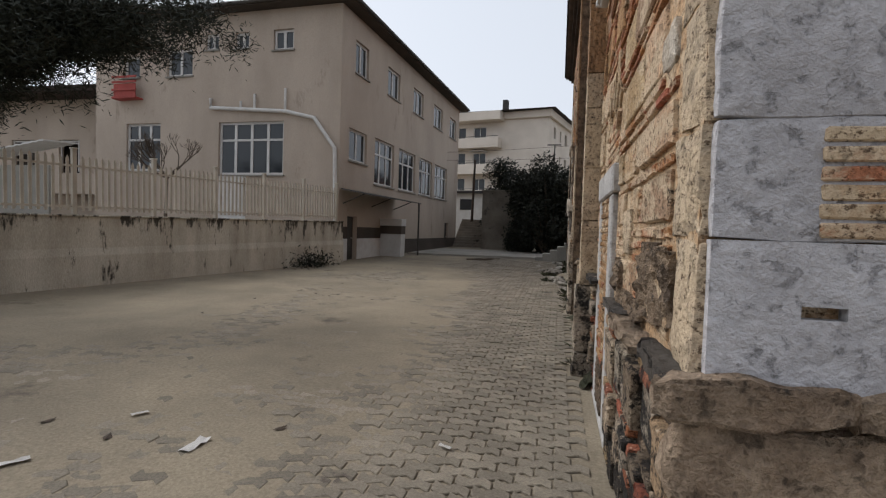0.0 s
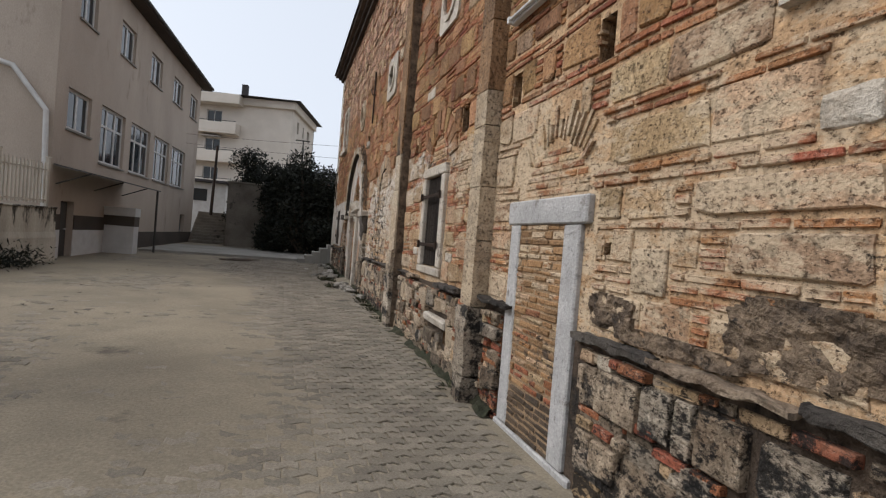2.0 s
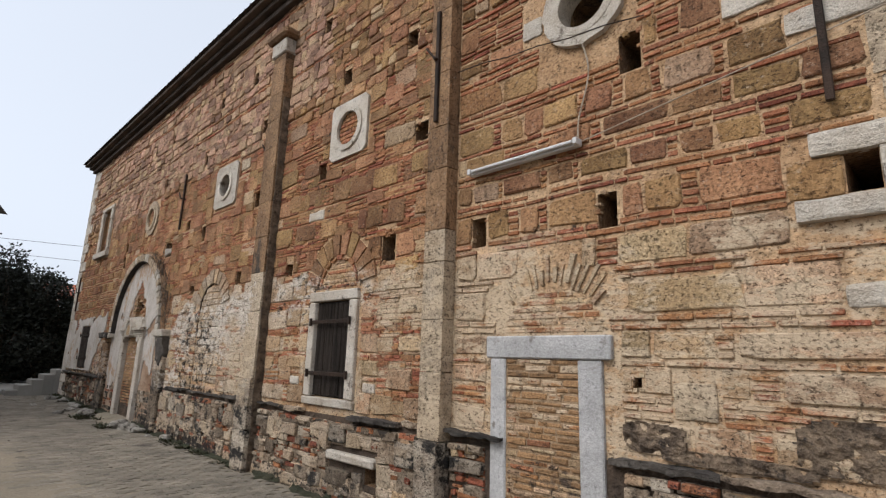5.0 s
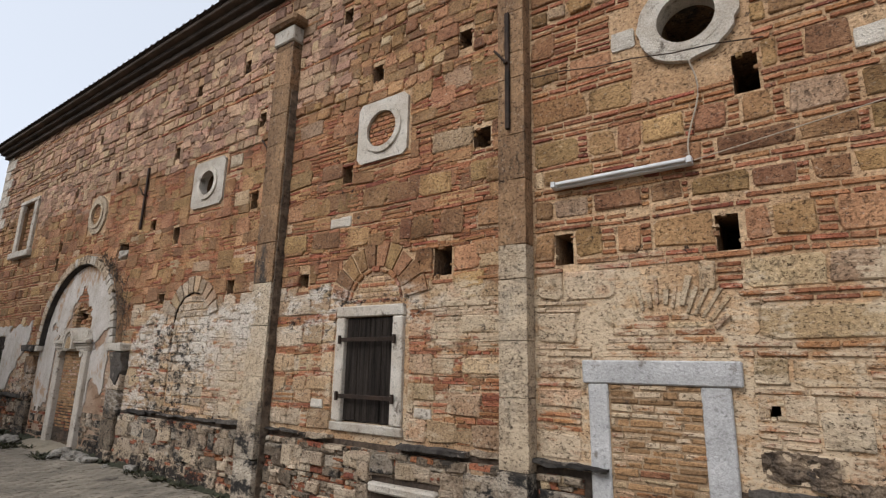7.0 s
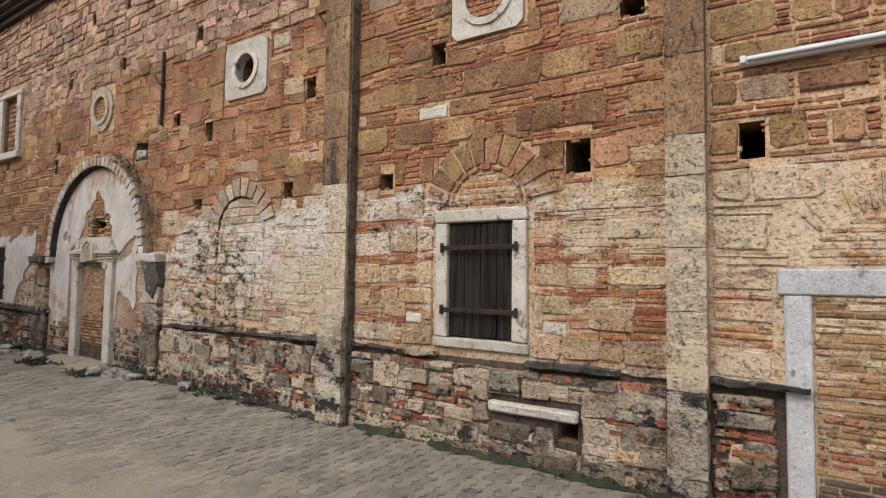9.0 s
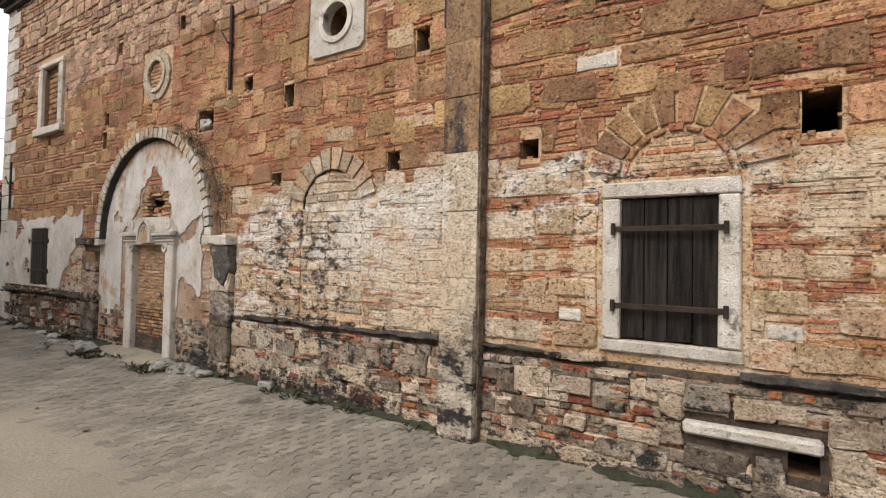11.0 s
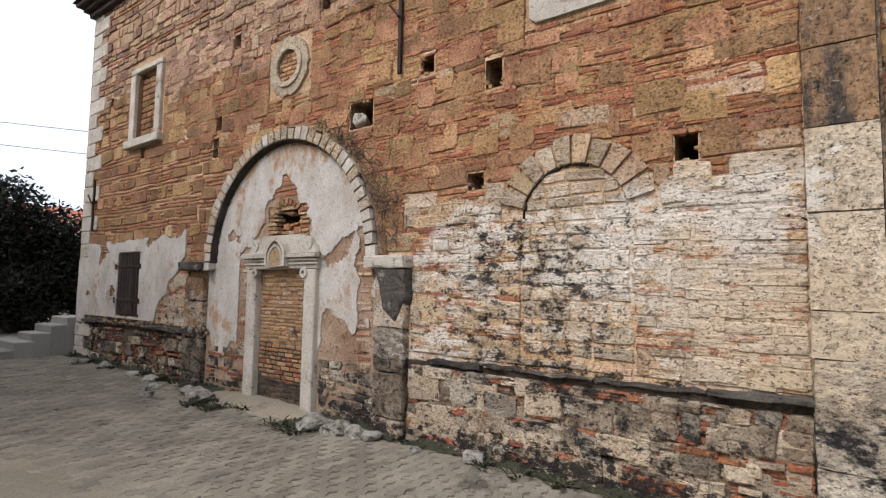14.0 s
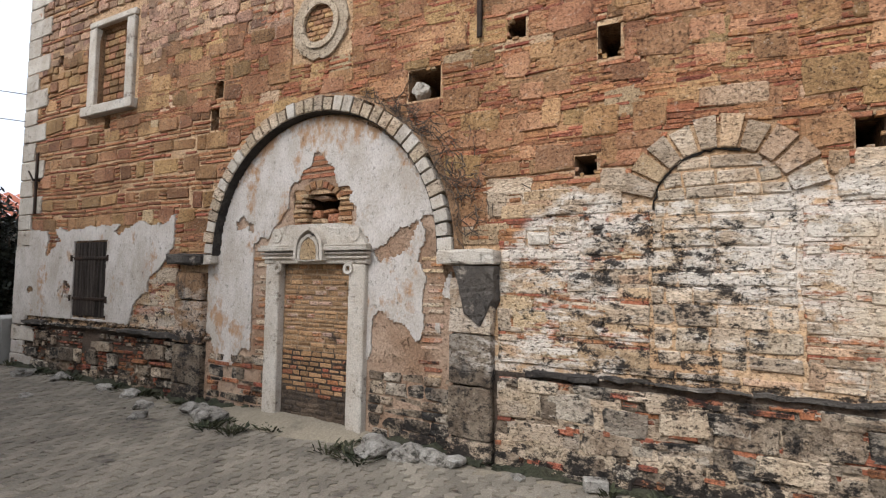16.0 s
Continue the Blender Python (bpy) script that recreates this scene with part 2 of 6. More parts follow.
PLASTER = mat("old_white_plaster", (0.53, 0.48, 0.43), (0.40, 0.345, 0.285), 0.92, 2.6, 50, 0.7, 0.0, grain=0.18, stain=(0.36, 0.22, 0.125), stain_at=0.575, stain_scale=1.8, stretch=(1, 1, 0.7), pits=0.4, drip=(2.7, 3.8, 0.16))
SCAR = mat("exposed_render_coat", (0.42, 0.295, 0.205), (0.27, 0.165, 0.10), 0.95, 2.2, 40, 0.9, 0.0, grain=0.3, stain=(0.16, 0.10, 0.065), stain_at=0.60, stain_scale=2.4, pits=0.5, relief=0.03)
LILAC = mat("grey_lilac_limewash", (0.46, 0.445, 0.455), (0.36, 0.345, 0.35), 0.92, 1.8, 22, 0.7, 0.06, grain=0.16, stain=(0.10, 0.085, 0.07), stain_at=0.67, stain_scale=11.0, pits=0.4, relief=0.03, drip=(1.3, 1.02, 0.10))
INFILL = mat("door_infill_brick", (0.27, 0.152, 0.07), (0.335, 0.20, 0.10), 0.94, 1.6, 45, 0.8, 0.3, stain=(0.075, 0.052, 0.036), stain_at=0.575, stain_scale=2.2, pits=0.5)
DAMP = mat("damp_mossy_brick", (0.11, 0.075, 0.048), (0.05, 0.038, 0.028), 0.95, 2.0, 45, 0.8, 0.3, stain=BLACK, stain_at=0.58, pits=0.5)
MOSS = mat("dark_moss", (0.03, 0.033, 0.017), (0.055, 0.05, 0.03), 0.98, 4.0, 60, 1.0, 0.0, pits=0.5)
WOOD = mat("black_brown_shutter_wood", (0.014, 0.011, 0.009), (0.06, 0.047, 0.038), 0.95, 2.0, 40, 0.9, 0.35, grain=0.5, stretch=(9, 9, 0.5))
IRON = mat("rusted_iron", (0.03, 0.024, 0.02), (0.06, 0.04, 0.03), 0.7, 4, 80, 0.4, 0.1, metal=0.5)
# near-black: the shade inside holes and joints is put into this colour
DARK = mat("cavity_shade", (0.02, 0.016, 0.013), (0.012, 0.01, 0.008), 1.0, 3, 40, 0.3, 0.0)
TILE = mat("old_roof_tile", (0.06, 0.04, 0.032), (0.04, 0.028, 0.022), 0.9, 2, 50, 0.5, 0.3)
CORN = mat("sooty_cornice_brick", (0.09, 0.065, 0.05), (0.05, 0.037, 0.028), 0.92, 2, 60, 0.6, 0.25)
PAVER = mat("dusty_concrete_paver", (0.225, 0.193, 0.148), (0.165, 0.14, 0.108), 0.92, 1.4, 60, 0.5, 0.2, grain=0.28, stain=(0.085, 0.07, 0.055), stain_at=0.60)
DUST = mat("grey_brown_dust", (0.262, 0.218, 0.155), (0.186, 0.155, 0.112), 0.97, 0.55, 40, 0.5, 0.0, grain=0.24, stain=(0.105, 0.086, 0.064), stain_at=0.60, stain_scale=0.5)
CONC = mat("pale_concrete", (0.27, 0.253, 0.225), (0.21, 0.195, 0.17), 0.9, 0.8, 50, 0.4, 0.1, grain=0.15)
RETAIN = mat("stained_render", (0.50, 0.455, 0.375), (0.34, 0.30, 0.24), 0.93, 0.7, 30, 0.4, 0.0, grain=0.2, stain=(0.05, 0.044, 0.036), stain_at=0.60, stain_scale=1.6, stretch=(2.2, 2.2, 0.6), drip=(1.0, 1.72, 0.17))
HOUSE = mat("beige_house_render", (0.425, 0.355, 0.292), (0.35, 0.29, 0.236), 0.92, 0.5, 50, 0.3, 0.0, grain=0.12, stain=(0.27, 0.22, 0.175), stain_at=0.60, stain_scale=0.9, stretch=(1, 1, 0.4))
HOUSE_D = mat("dark_plinth_and_room_shade", (0.075, 0.06, 0.05), (0.055, 0.045, 0.037), 0.92, 0.8, 50, 0.3, 0.0)
WHITE = mat("white_paint", (0.55, 0.54, 0.52), (0.48, 0.46, 0.44), 0.5, 3, 60, 0.1, 0.05, grain=0.06)
FENCE = mat("cream_fence_paint", (0.47, 0.42, 0.345), (0.40, 0.355, 0.29), 0.6, 3, 60, 0.1, 0.08, grain=0.1)
GREYM = mat("grey_sheet_metal", (0.06, 0.055, 0.05), (0.045, 0.04, 0.036), 0.6, 2, 50, 0.2, 0.1)
RED = mat("faded_red_paint", (0.32, 0.06, 0.05), (0.26, 0.05, 0.04), 0.7, 3, 60, 0.1, 0.1)
FLAT = mat("cream_apartment_render", (0.60, 0.54, 0.475), (0.53, 0.475, 0.415), 0.9, 0.5, 40, 0.1, 0.0, grain=0.06)
FLAT_R = mat("apartment_roof_metal", (0.05, 0.045, 0.045), (0.035, 0.03, 0.03), 0.8, 1, 30, 0.1, 0.0)
GARDEN = mat("dark_garden_wall", (0.19, 0.165, 0.135), (0.12, 0.102, 0.082), 0.95, 0.9, 40, 0.6, 0.0, stain=(0.05, 0.045, 0.04), stain_at=0.58)
BARK = mat("bark", (0.10, 0.075, 0.055), (0.06, 0.045, 0.035), 0.95, 4, 60, 0.8, 0.0)
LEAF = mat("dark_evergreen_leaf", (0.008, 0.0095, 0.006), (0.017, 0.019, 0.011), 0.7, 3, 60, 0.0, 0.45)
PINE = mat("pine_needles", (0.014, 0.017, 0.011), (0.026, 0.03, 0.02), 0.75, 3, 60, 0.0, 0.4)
WEED = mat("weed_leaf", (0.028, 0.033, 0.015), (0.06, 0.056, 0.028), 0.8, 4, 60, 0.0, 0.4)
ROCK = mat("loose_stone", (0.36, 0.33, 0.285), (0.19, 0.165, 0.135), 0.95, 7, 60, 1.0, 0.3, stain=(0.05, 0.046, 0.034), stain_at=0.56, stain_scale=7.0, pits=0.5)
CURTAIN = mat("net_curtain", (0.5, 0.48, 0.45), (0.42, 0.40, 0.38), 0.9, 3, 40, 0.1, 0.0, stretch=(12, 12, 0.3))
ROOFRED = mat("red_pantile", (0.34, 0.11, 0.06), (0.26, 0.085, 0.05), 0.9, 2, 40, 0.4, 0.2)
CABLE = mat("grey_cable", (0.35, 0.28, 0.2), (0.3, 0.24, 0.18), 0.7, 3, 40, 0.0, 0.0)


def glass_mat():
    m = bpy.data.materials.new("window_glass")
    m.use_nodes = True
    b = m.node_tree.nodes["Principled BSDF"]
    b.inputs["Base Color"].default_value = (0.02, 0.024, 0.028, 1)
    b.inputs["Roughness"].default_value = 0.08
    b.inputs["Specular IOR Level"].default_value = 0.5
    return m


GLASS = glass_mat()
for m_ in (WOOD, IRON, DARK):
    m_.node_tree.nodes["Principled BSDF"].inputs["Specular IOR Level"].default_value = 0.1


# ---- mesh helpers ----
def part(name, bm, material, parent=None, label=""):
    me = bpy.data.meshes.new(name)
    bm.to_mesh(me)
    bm.free()
    for m in (material if isinstance(material, (list, tuple)) else [material]):
        me.materials.append(m)
    ob = new(name, me)
    if parent:
        ob.parent = parent
    if label:
        ob["label"] = label
    return ob


def thing(name, label, category, group="", m=None, kind=""):
    ob = new(name)
    if m is not None:
        ob.matrix_world = m
    return tagged(ob, label, category, group, kind)


def box(bm, x0, x1, y0, y1, z0, z1, bevel=0.0, rng=None, wob=0.0):
    vs = [bm.verts.new((x, y, z)) for x in (x0, x1) for y in (y0, y1) for z in (z0, z1)]
    if rng and wob:
        for v in vs:
            v.co += Vector((rng.uniform(-wob, wob), rng.uniform(-wob, wob), rng.uniform(-wob, wob)))
    fs = [bm.faces.new([vs[i] for i in q]) for q in ((0, 1, 3, 2), (4, 6, 7, 5), (0, 4, 5, 1), (2, 3, 7, 6), (0, 2, 6, 4), (1, 5, 7, 3))]
    if bevel:
        es = list({e for f in fs for e in f.edges})
        bmesh.ops.bevel(bm, geom=es, offset=bevel, segments=1, affect="EDGES")
    return bm


def boxes(*specs, bevel=0.0):
    bm = bmesh.new()
    for s in specs:
        box(bm, *s, bevel=bevel)
    return bm


def tube(bm, p0, p1, r0, r1=None, n=8):
    p0, p1 = Vector(p0), Vector(p1)
    r1 = r0 if r1 is None else r1
    q = (p1 - p0).to_track_quat("Z", "Y")
    rings = []
    for p, r in ((p0, r0), (p1, r1)):
        rings.append([bm.verts.new(p + q @ Vector((r * math.cos(a), r * math.sin(a), 0))) for a in [2 * math.pi * i / n for i in range(n)]])
    for i in range(n):
        bm.faces.new((rings[0][i], rings[0][(i + 1) % n], rings[1][(i + 1) % n], rings[1][i]))
    bm.faces.new(rings[0][::-1])
    bm.faces.new(rings[1])
    return bm


def pipe_run(bm, pts, r, n=8):
    """One bent tube through the points."""
    pts = [Vector(p) for p in pts]
    rings = []
    for i, p in enumerate(pts):
        d = (pts[min(i + 1, len(pts) - 1)] - pts[max(i - 1, 0)]).normalized()
        q = d.to_track_quat("Z", "Y")
        rings.append([bm.verts.new(p + q @ Vector((r * math.cos(2 * math.pi * k / n), r * math.sin(2 * math.pi * k / n), 0))) for k in range(n)])
    for a, b in zip(rings, rings[1:]):
        for k in range(n):
            bm.faces.new((a[k], a[(k + 1) % n], b[(k + 1) % n], b[k]))
    bm.faces.new(rings[0][::-1])
    bm.faces.new(rings[-1])
    return bm


def cells(a0, a1, b0, b1, holes):
    """The rectangles that fill a sheet around its holes (a0, a1, b0, b1)."""
    aa = sorted({a0, a1, *[min(max(h[i], a0), a1) for h in holes for i in (0, 1)]})
    bb = sorted({b0, b1, *[min(max(h[i], b0), b1) for h in holes for i in (2, 3)]})
    out = []
    for p, q in zip(aa, aa[1:]):
        run = None
        for r, s in zip(bb, bb[1:]):
            ca, cb = (p + q) / 2, (r + s) / 2
            free = not any(h[0] < ca < h[1] and h[2] < cb < h[3] for h in holes)
            if free:
                run = (run[0], s) if run else (r, s)
            if (not free or s == bb[-1]) and run:
                out.append((p, q, *run))
                run = None
    return out


def pierced(a0, a1, b0, b1, t0, t1, holes, axis, reveal=0):
    """A wall with openings through it: a along the wall, b up, t through it. axis 'x': the wall runs along y."""
    bm = bmesh.new()
    put = (lambda a, b, t: (t, a, b)) if axis == "x" else (lambda a, b, t: (a, t, b))
    for p, q, r, s in cells(a0, a1, b0, b1, holes):
        for t in (t0, t1):
            bm.faces.new([bm.verts.new(put(*c, t)) for c in ((p, r), (q, r), (q, s), (p, s))])
    for h in [*holes, (a0, a1, b0, b1)]:
        p, q, r, s = max(h[0], a0), min(h[1], a1), max(h[2], b0), min(h[3], b1)
        for c, d in (((p, r), (q, r)), ((q, r), (q, s)), ((q, s), (p, s)), ((p, s), (p, r))):
            bm.faces.new([bm.verts.new(put(*e, t)) for e, t in ((c, t0), (d, t0), (d, t1), (c, t1))]).material_index = reveal
    bmesh.ops.remove_doubles(bm, verts=bm.verts, dist=1e-5)
    return bm


def ring(bm, outer, inner, x0, x1):
    """A slab between two closed outlines of (y, z) with as many points, from x0 (face) to x1."""
    n = len(outer)
    v = [[bm.verts.new((x, *p)) for p in line] for x in (x0, x1) for line in (outer, inner)]
    for i in range(n):
        j = (i + 1) % n
        bm.faces.new((v[0][i], v[0][j], v[1][j], v[1][i]))
        bm.faces.new((v[2][j], v[2][i], v[3][i], v[3][j]))
        bm.faces.new((v[0][j], v[0][i], v[2][i], v[2][j]))
        bm.faces.new((v[1][i], v[1][j], v[3][j], v[3][i]))
    return bm


def circle(cy, cz, r, n=36, rz=None, wob=0.0, rng=None):
    return [(cy + (r + (rng.uniform(-wob, wob) if rng else 0)) * math.cos(2 * math.pi * i / n), cz + ((rz or r) + (rng.uniform(-wob, wob) if rng else 0)) * math.sin(2 * math.pi * i / n)) for i in range(n)]


def squarish(cy, cz, h, w, n=36):
    out = []
    for i in range(n):
        c, s = math.cos(2 * math.pi * i / n), math.sin(2 * math.pi * i / n)
        k = 1 / max(abs(c), abs(s))
        out.append((cy + w * c * k, cz + h * s * k))
    return out


def gz(y):
    """The yard rises gently along the church."""
    return 0.0125 * (min(max(y, -20.0), 36.0) - 3.5)


# ---- the church ----
FACE = 0.38
Y0, Y1, TOP = 1.6, 22.8, 7.75
LED = 1.0

HOLES = [(y, z, w, h) for y, z, w, h in (
    (3.71, 2.96, 0.17, 0.30), (5.10, 2.97, 0.18, 0.30), (6.52, 3.0, 0.24, 0.32), (8.83, 2.95, 0.2, 0.19), (10.52, 2.99, 0.18, 0.24), (12.57, 2.92, 0.2, 0.18))]
HOLES += [(y, z, w, h) for y, z, w, h in ((3.46, 4.31, 0.19, 0.36), (6.02, 4.35, 0.22, 0.24), (8.11, 4.33, 0.18, 0.26), (10.13, 4.32, 0.18, 0.27), (12.36, 4.04, 0.2, 0.31), (13.25, 4.35, 0.2, 0.2), (14.29, 3.96, 0.4, 0.34))]
HOLES += [(y, 5.68, 0.18, 0.24) for y in (6.25, 7.64, 10.12, 12.67, 15.02, 17.11)]
HOLES += [(y, 6.82, 0.17, 0.24) for y in (8.29, 10.7, 12.18, 14.95, 16.25)] + [(17.55, 4.42, 0.16, 0.24), (17.62, 4.02, 0.16, 0.32), (20.2, 4.3, 0.16, 0.2), (21.7, 5.6, 0.15, 0.2), (3.52, 1.57, 0.07, 0.1)]
holes = [(y - w / 2, y + w / 2, z - h / 2, z + h / 2) for y, z, w, h in HOLES]
WIN1, WIN2, WIN3 = (7.18, 7.94, 1.2, 2.42), (19.97, 20.88, 1.18, 2.38), (19.70, 20.53, 4.59, 5.92)
DOOR1, DOOR2 = (4.0, 4.73, 0.0, 1.74), (15.17, 16.22, 0.1, 2.02)
NICHE = (15.4, 15.98, 2.5, 2.86)
OCULI = [(3.87, 4.97, 0.26), (7.50, 4.83, 0.26), (11.47, 4.85, 0.23), (15.76, 4.94, 0.25)]
oc_holes = [(y - r, y + r, z - r, z + r) for y, z, r in (OCULI[0], OCULI[2])]
plinth_hole = (6.52, 6.72, 0.32, 0.5)
SOCKET = (1.96, 2.13, 2.78, 3.03)
# the carrying wall with its openings, the mortar face set back behind the stones
core = pierced(Y0 + 0.02, Y1 - 0.02, -0.4, TOP, FACE + 0.008, FACE + 0.75, [*holes, *oc_holes, WIN1, WIN2, WIN3, NICHE, plinth_hole, SOCKET], "x", 1)
wall = part("wall_west", core, [MORTAR, PILAST])
tagged(wall, "tan lime mortar bed of the old church wall", "wall", kind="structure")
# added backing, coloured near-black so the holes look unlit and deep
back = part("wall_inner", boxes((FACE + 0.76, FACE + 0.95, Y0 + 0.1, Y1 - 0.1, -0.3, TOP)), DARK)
tagged(back, "near-black backing that paints the unlit depth of the wall holes", "wall", kind="structure")

# areas that the running masonry leaves free
ARCH_Y, ARCH_Z, ARCH_R = 15.72, 2.13, 1.88
frames = [(6.98, 8.14, 1.08, 2.58), (3.66, 4.97, -0.2, 1.95), (19.42, 20.8, 4.40, 6.06), (13.42, 13.94, -0.2, 2.2), (17.56, 18.2, -0.2, 2.12), (13.9, 17.6, -0.2, ARCH_Z),
          (5.42, 5.73, -0.2, TOP), (9.30, 9.72, -0.2, TOP - 0.4), (6.5, 7.42, 0.5, 0.62), (6.5, 6.74, 0.3, 0.52), (1.6, 2.45, 2.62, 3.21), (10.97, 12.03, 1.2, 2.48), (19.94, 20.92, 1.1, 2.42)]
INSETS = ((7.98, 8.36, 3.60, 3.75), (4.32, 4.55, 4.86, 5.07), (2.26, 2.74, 4.26, 4.44), (1.75, 2.36, 3.94, 4.12), (1.97, 2.21, 2.07, 2.23), (2.96, 3.26, 1.34, 1.6),
          (12.9, 13.12, 2.2, 2.33), (10.55, 10.9, 5.0, 5.22), (8.28, 8.5, 1.32, 1.44), (6.62, 6.86, 1.3, 1.42))
free = holes + frames + list(INSETS) + [NICHE, (3.4, 4.36, 4.52, 5.42), (7.06, 7.93, 4.43, 5.24), (10.98, 11.98, 4.40, 5.30), (15.3, 16.22, 4.5, 5.4)]


def blocked(z0, z1):
    out = []
    for a, b, c, d in free:
        if min(d, z1) - max(c, z0) > 0.012:
            out.append((a, b))
    zz = (z0 + z1) / 2
    if ARCH_Z <= zz < ARCH_Z + ARCH_R:
        w = math.sqrt(ARCH_R ** 2 - (zz - ARCH_Z) ** 2)
        out.append((ARCH_Y - w, ARCH_Y + w))
    for cy_, cz_, r in ((11.5, 2.45, 0.77), (7.5, 2.56, 0.79)):
        if cz_ + 0.02 < zz < cz_ + r:
            w = math.sqrt(r * r - (zz - cz_) ** 2)
            out.append((cy_ - w, cy_ + w))
    if 1.96 < zz < 2.67:
        w = min(0.7, math.sqrt(max(0.01, 0.93 ** 2 - (zz - 1.75) ** 2))) if zz > 2.15 else 0.56
        out.append((4.3 - w, 4.3 + w))
    return sorted(out)


def spans(z0, z1, lo=Y0 + 0.36, hi=Y1 - 0.02):
    pos, out = lo, []
    for a, b in blocked(z0, z1):
        if a - pos > 0.05:
            out.append((pos, a - 0.008))
        pos = max(pos, b + 0.008)
    if hi - pos > 0.05:
        out.append((pos, hi))
    return out


KINDS = [OCHRE, RUBBLE, PALE, WASH, BRICK, BRICK_P, PLINTH, LEDGE, INFILL, PILAST, PILAST_W, BASE_ST]
(K_OCHRE, K_RUB, K_PALE, K_WASH, K_BRICK, K_BRICKP, K_PLINTH, K_LEDGE, K_INFILL, K_PIL, K_PILW, K_BASE) = range(12)
pieces = []          # (y0, y1, z0, z1, how far proud, kind)
rs = random.Random(11)


def washed(y, z):
    """Whether the limewash reaches this high: an uneven upper edge near 2.8 m."""
    edge = 2.80 + 0.22 * noise.noise(Vector((y * 0.9, 3.1, 0))) + 0.12 * noise.noise(Vector((y * 3.1, z * 2, 5)))
    if y > 13.4:
        edge -= 0.35 + 0.12 * (y - 13.4)
    return z < edge


def stone_kind(y, z):
    if washed(y, z):
        return K_WASH if y > 8.4 and rs.random() < 0.6 else K_PALE
    if z > 5.3 + 0.7 * noise.noise(Vector((y * 0.4, 0, 2))) and y > 8:
        return K_RUB if rs.random() < 0.85 else K_PALE
    return K_OCHRE if rs.random() < 0.93 else K_PALE


def brick_kind(y, z):
    return K_BRICK if rs.random() < 0.35 else K_BRICKP


SEAMS = [Y0 + 0.36, 5.57, 9.5, 13.6, 18.0, Y1 - 0.02]


def seam(k, z):
    """Stretches of the wall were built course by course apart; their joints wander."""
    inner_ = 0 < k < len(SEAMS) - 1
    return SEAMS[k] + (0.22 * noise.noise(Vector((SEAMS[k], z * 2.2, 71))) if inner_ else 0.0)


def brick_row(k, z0, z1):
    for a, b in spans(z0, z1, seam(k, z0), seam(k + 1, z0) - 0.01):
        y = a
        while y < b - 0.03:
            w = rs.choice((rs.uniform(0.1, 0.2), rs.uniform(0.22, 0.34), rs.uniform(0.22, 0.4)))
            e = b if b - y - w < 0.08 else y + w
            if rs.random() < 0.96:
                j = rs.uniform(-0.004, 0.004)
                pieces.append((y, e - rs.uniform(0.008, 0.024), z0 + j, z1 + j - rs.uniform(0, 0.008), rs.uniform(0.0, 0.014), brick_kind(y, z0)))
            y = e


def brick_pile(y, e, z0, z1):
    n = max(2, round((z1 - z0) / 0.062))
    h = (z1 - z0) / n
    for i in range(n):
        c = z0 + h * i
        pieces.append((y + rs.uniform(0, 0.01), e - rs.uniform(0.008, 0.02), c + rs.uniform(0.002, 0.007), c + h - rs.uniform(0.014, 0.022), rs.uniform(0.0, 0.013), brick_kind(y, c)))


def stone_row(k_, z0, z1, rough=False):
    for a, b in spans(z0, z1, seam(k_, z0), seam(k_ + 1, z0) - 0.012):
        y = a
        while y < b - 0.03:
            if rough:
                w = rs.uniform(0.12, 0.34)
            elif y < 5.4 and z1 < 2.9:
                w = rs.choice((rs.uniform(0.3, 0.5), rs.uniform(0.45, 0.8), rs.uniform(0.5, 0.9)))
            elif z1 - z0 < 0.14:
                w = rs.uniform(0.14, 0.5)
            else:
                w = rs.choice((rs.uniform(0.2, 0.34), rs.uniform(0.3, 0.48), rs.uniform(0.34, 0.62)))
            e = b if b - y - w < 0.1 else y + w
            k = stone_kind(y, (z0 + z1) / 2)
            j = 0.026 if rough else 0.012
            if not rough and e - y < 0.4 and z1 - z0 > 0.14 and rs.random() < 0.16:
                brick_pile(y, e, z0, z1)
            else:
                pieces.append((y, e - rs.uniform(0.012, 0.03), z0 + rs.uniform(-j * 0.4, j), z1 - rs.uniform(-j * 0.4, j), rs.uniform(0.0, 0.03 if rough else 0.02), k))
            y = e
            # short bricks piled upright between stones
            if not rough and b - y > 0.3 and z1 - z0 > 0.14 and rs.random() < (0.55 if z0 > 2.8 else 0.35):
                w = rs.uniform(0.05, 0.2)
                brick_pile(y, y + w, z0, z1)
                y += w


for k in range(len(SEAMS) - 1):
    z = LED + 0.07 + rs.uniform(0.0, 0.04)
    while z < TOP - 0.05:
        change = 5.1 + 0.6 * noise.noise(Vector((SEAMS[k] * 0.6, 2, 2)))
        thin = k == 2 and z < 2.75 or k == 1 and 1.7 < z < 2.75 and rs.random() < 0.5
        if z < change:
            h = rs.uniform(0.06, 0.13) if thin else rs.uniform(0.15, 0.27)
            stone_row(k, z, min(z + h, TOP))
            z += h + rs.uniform(0.012, 0.022)
            for i in range(rs.choice((0, 0, 1)) if thin else rs.choice((1, 2, 2, 3))):
                if z > TOP - 0.08:
                    break
                h = rs.uniform(0.034, 0.046)
                brick_row(k, z, z + h)
                z += h + rs.uniform(0.018, 0.028)
        else:
            h = rs.uniform(0.09, 0.21)
            stone_row(k, z, min(z + h, TOP), True)
            z += h + 0.012
            if rs.random() < 0.25 and z < TOP - 0.1:
                brick_row(k, z, z + 0.045)
                z += 0.06
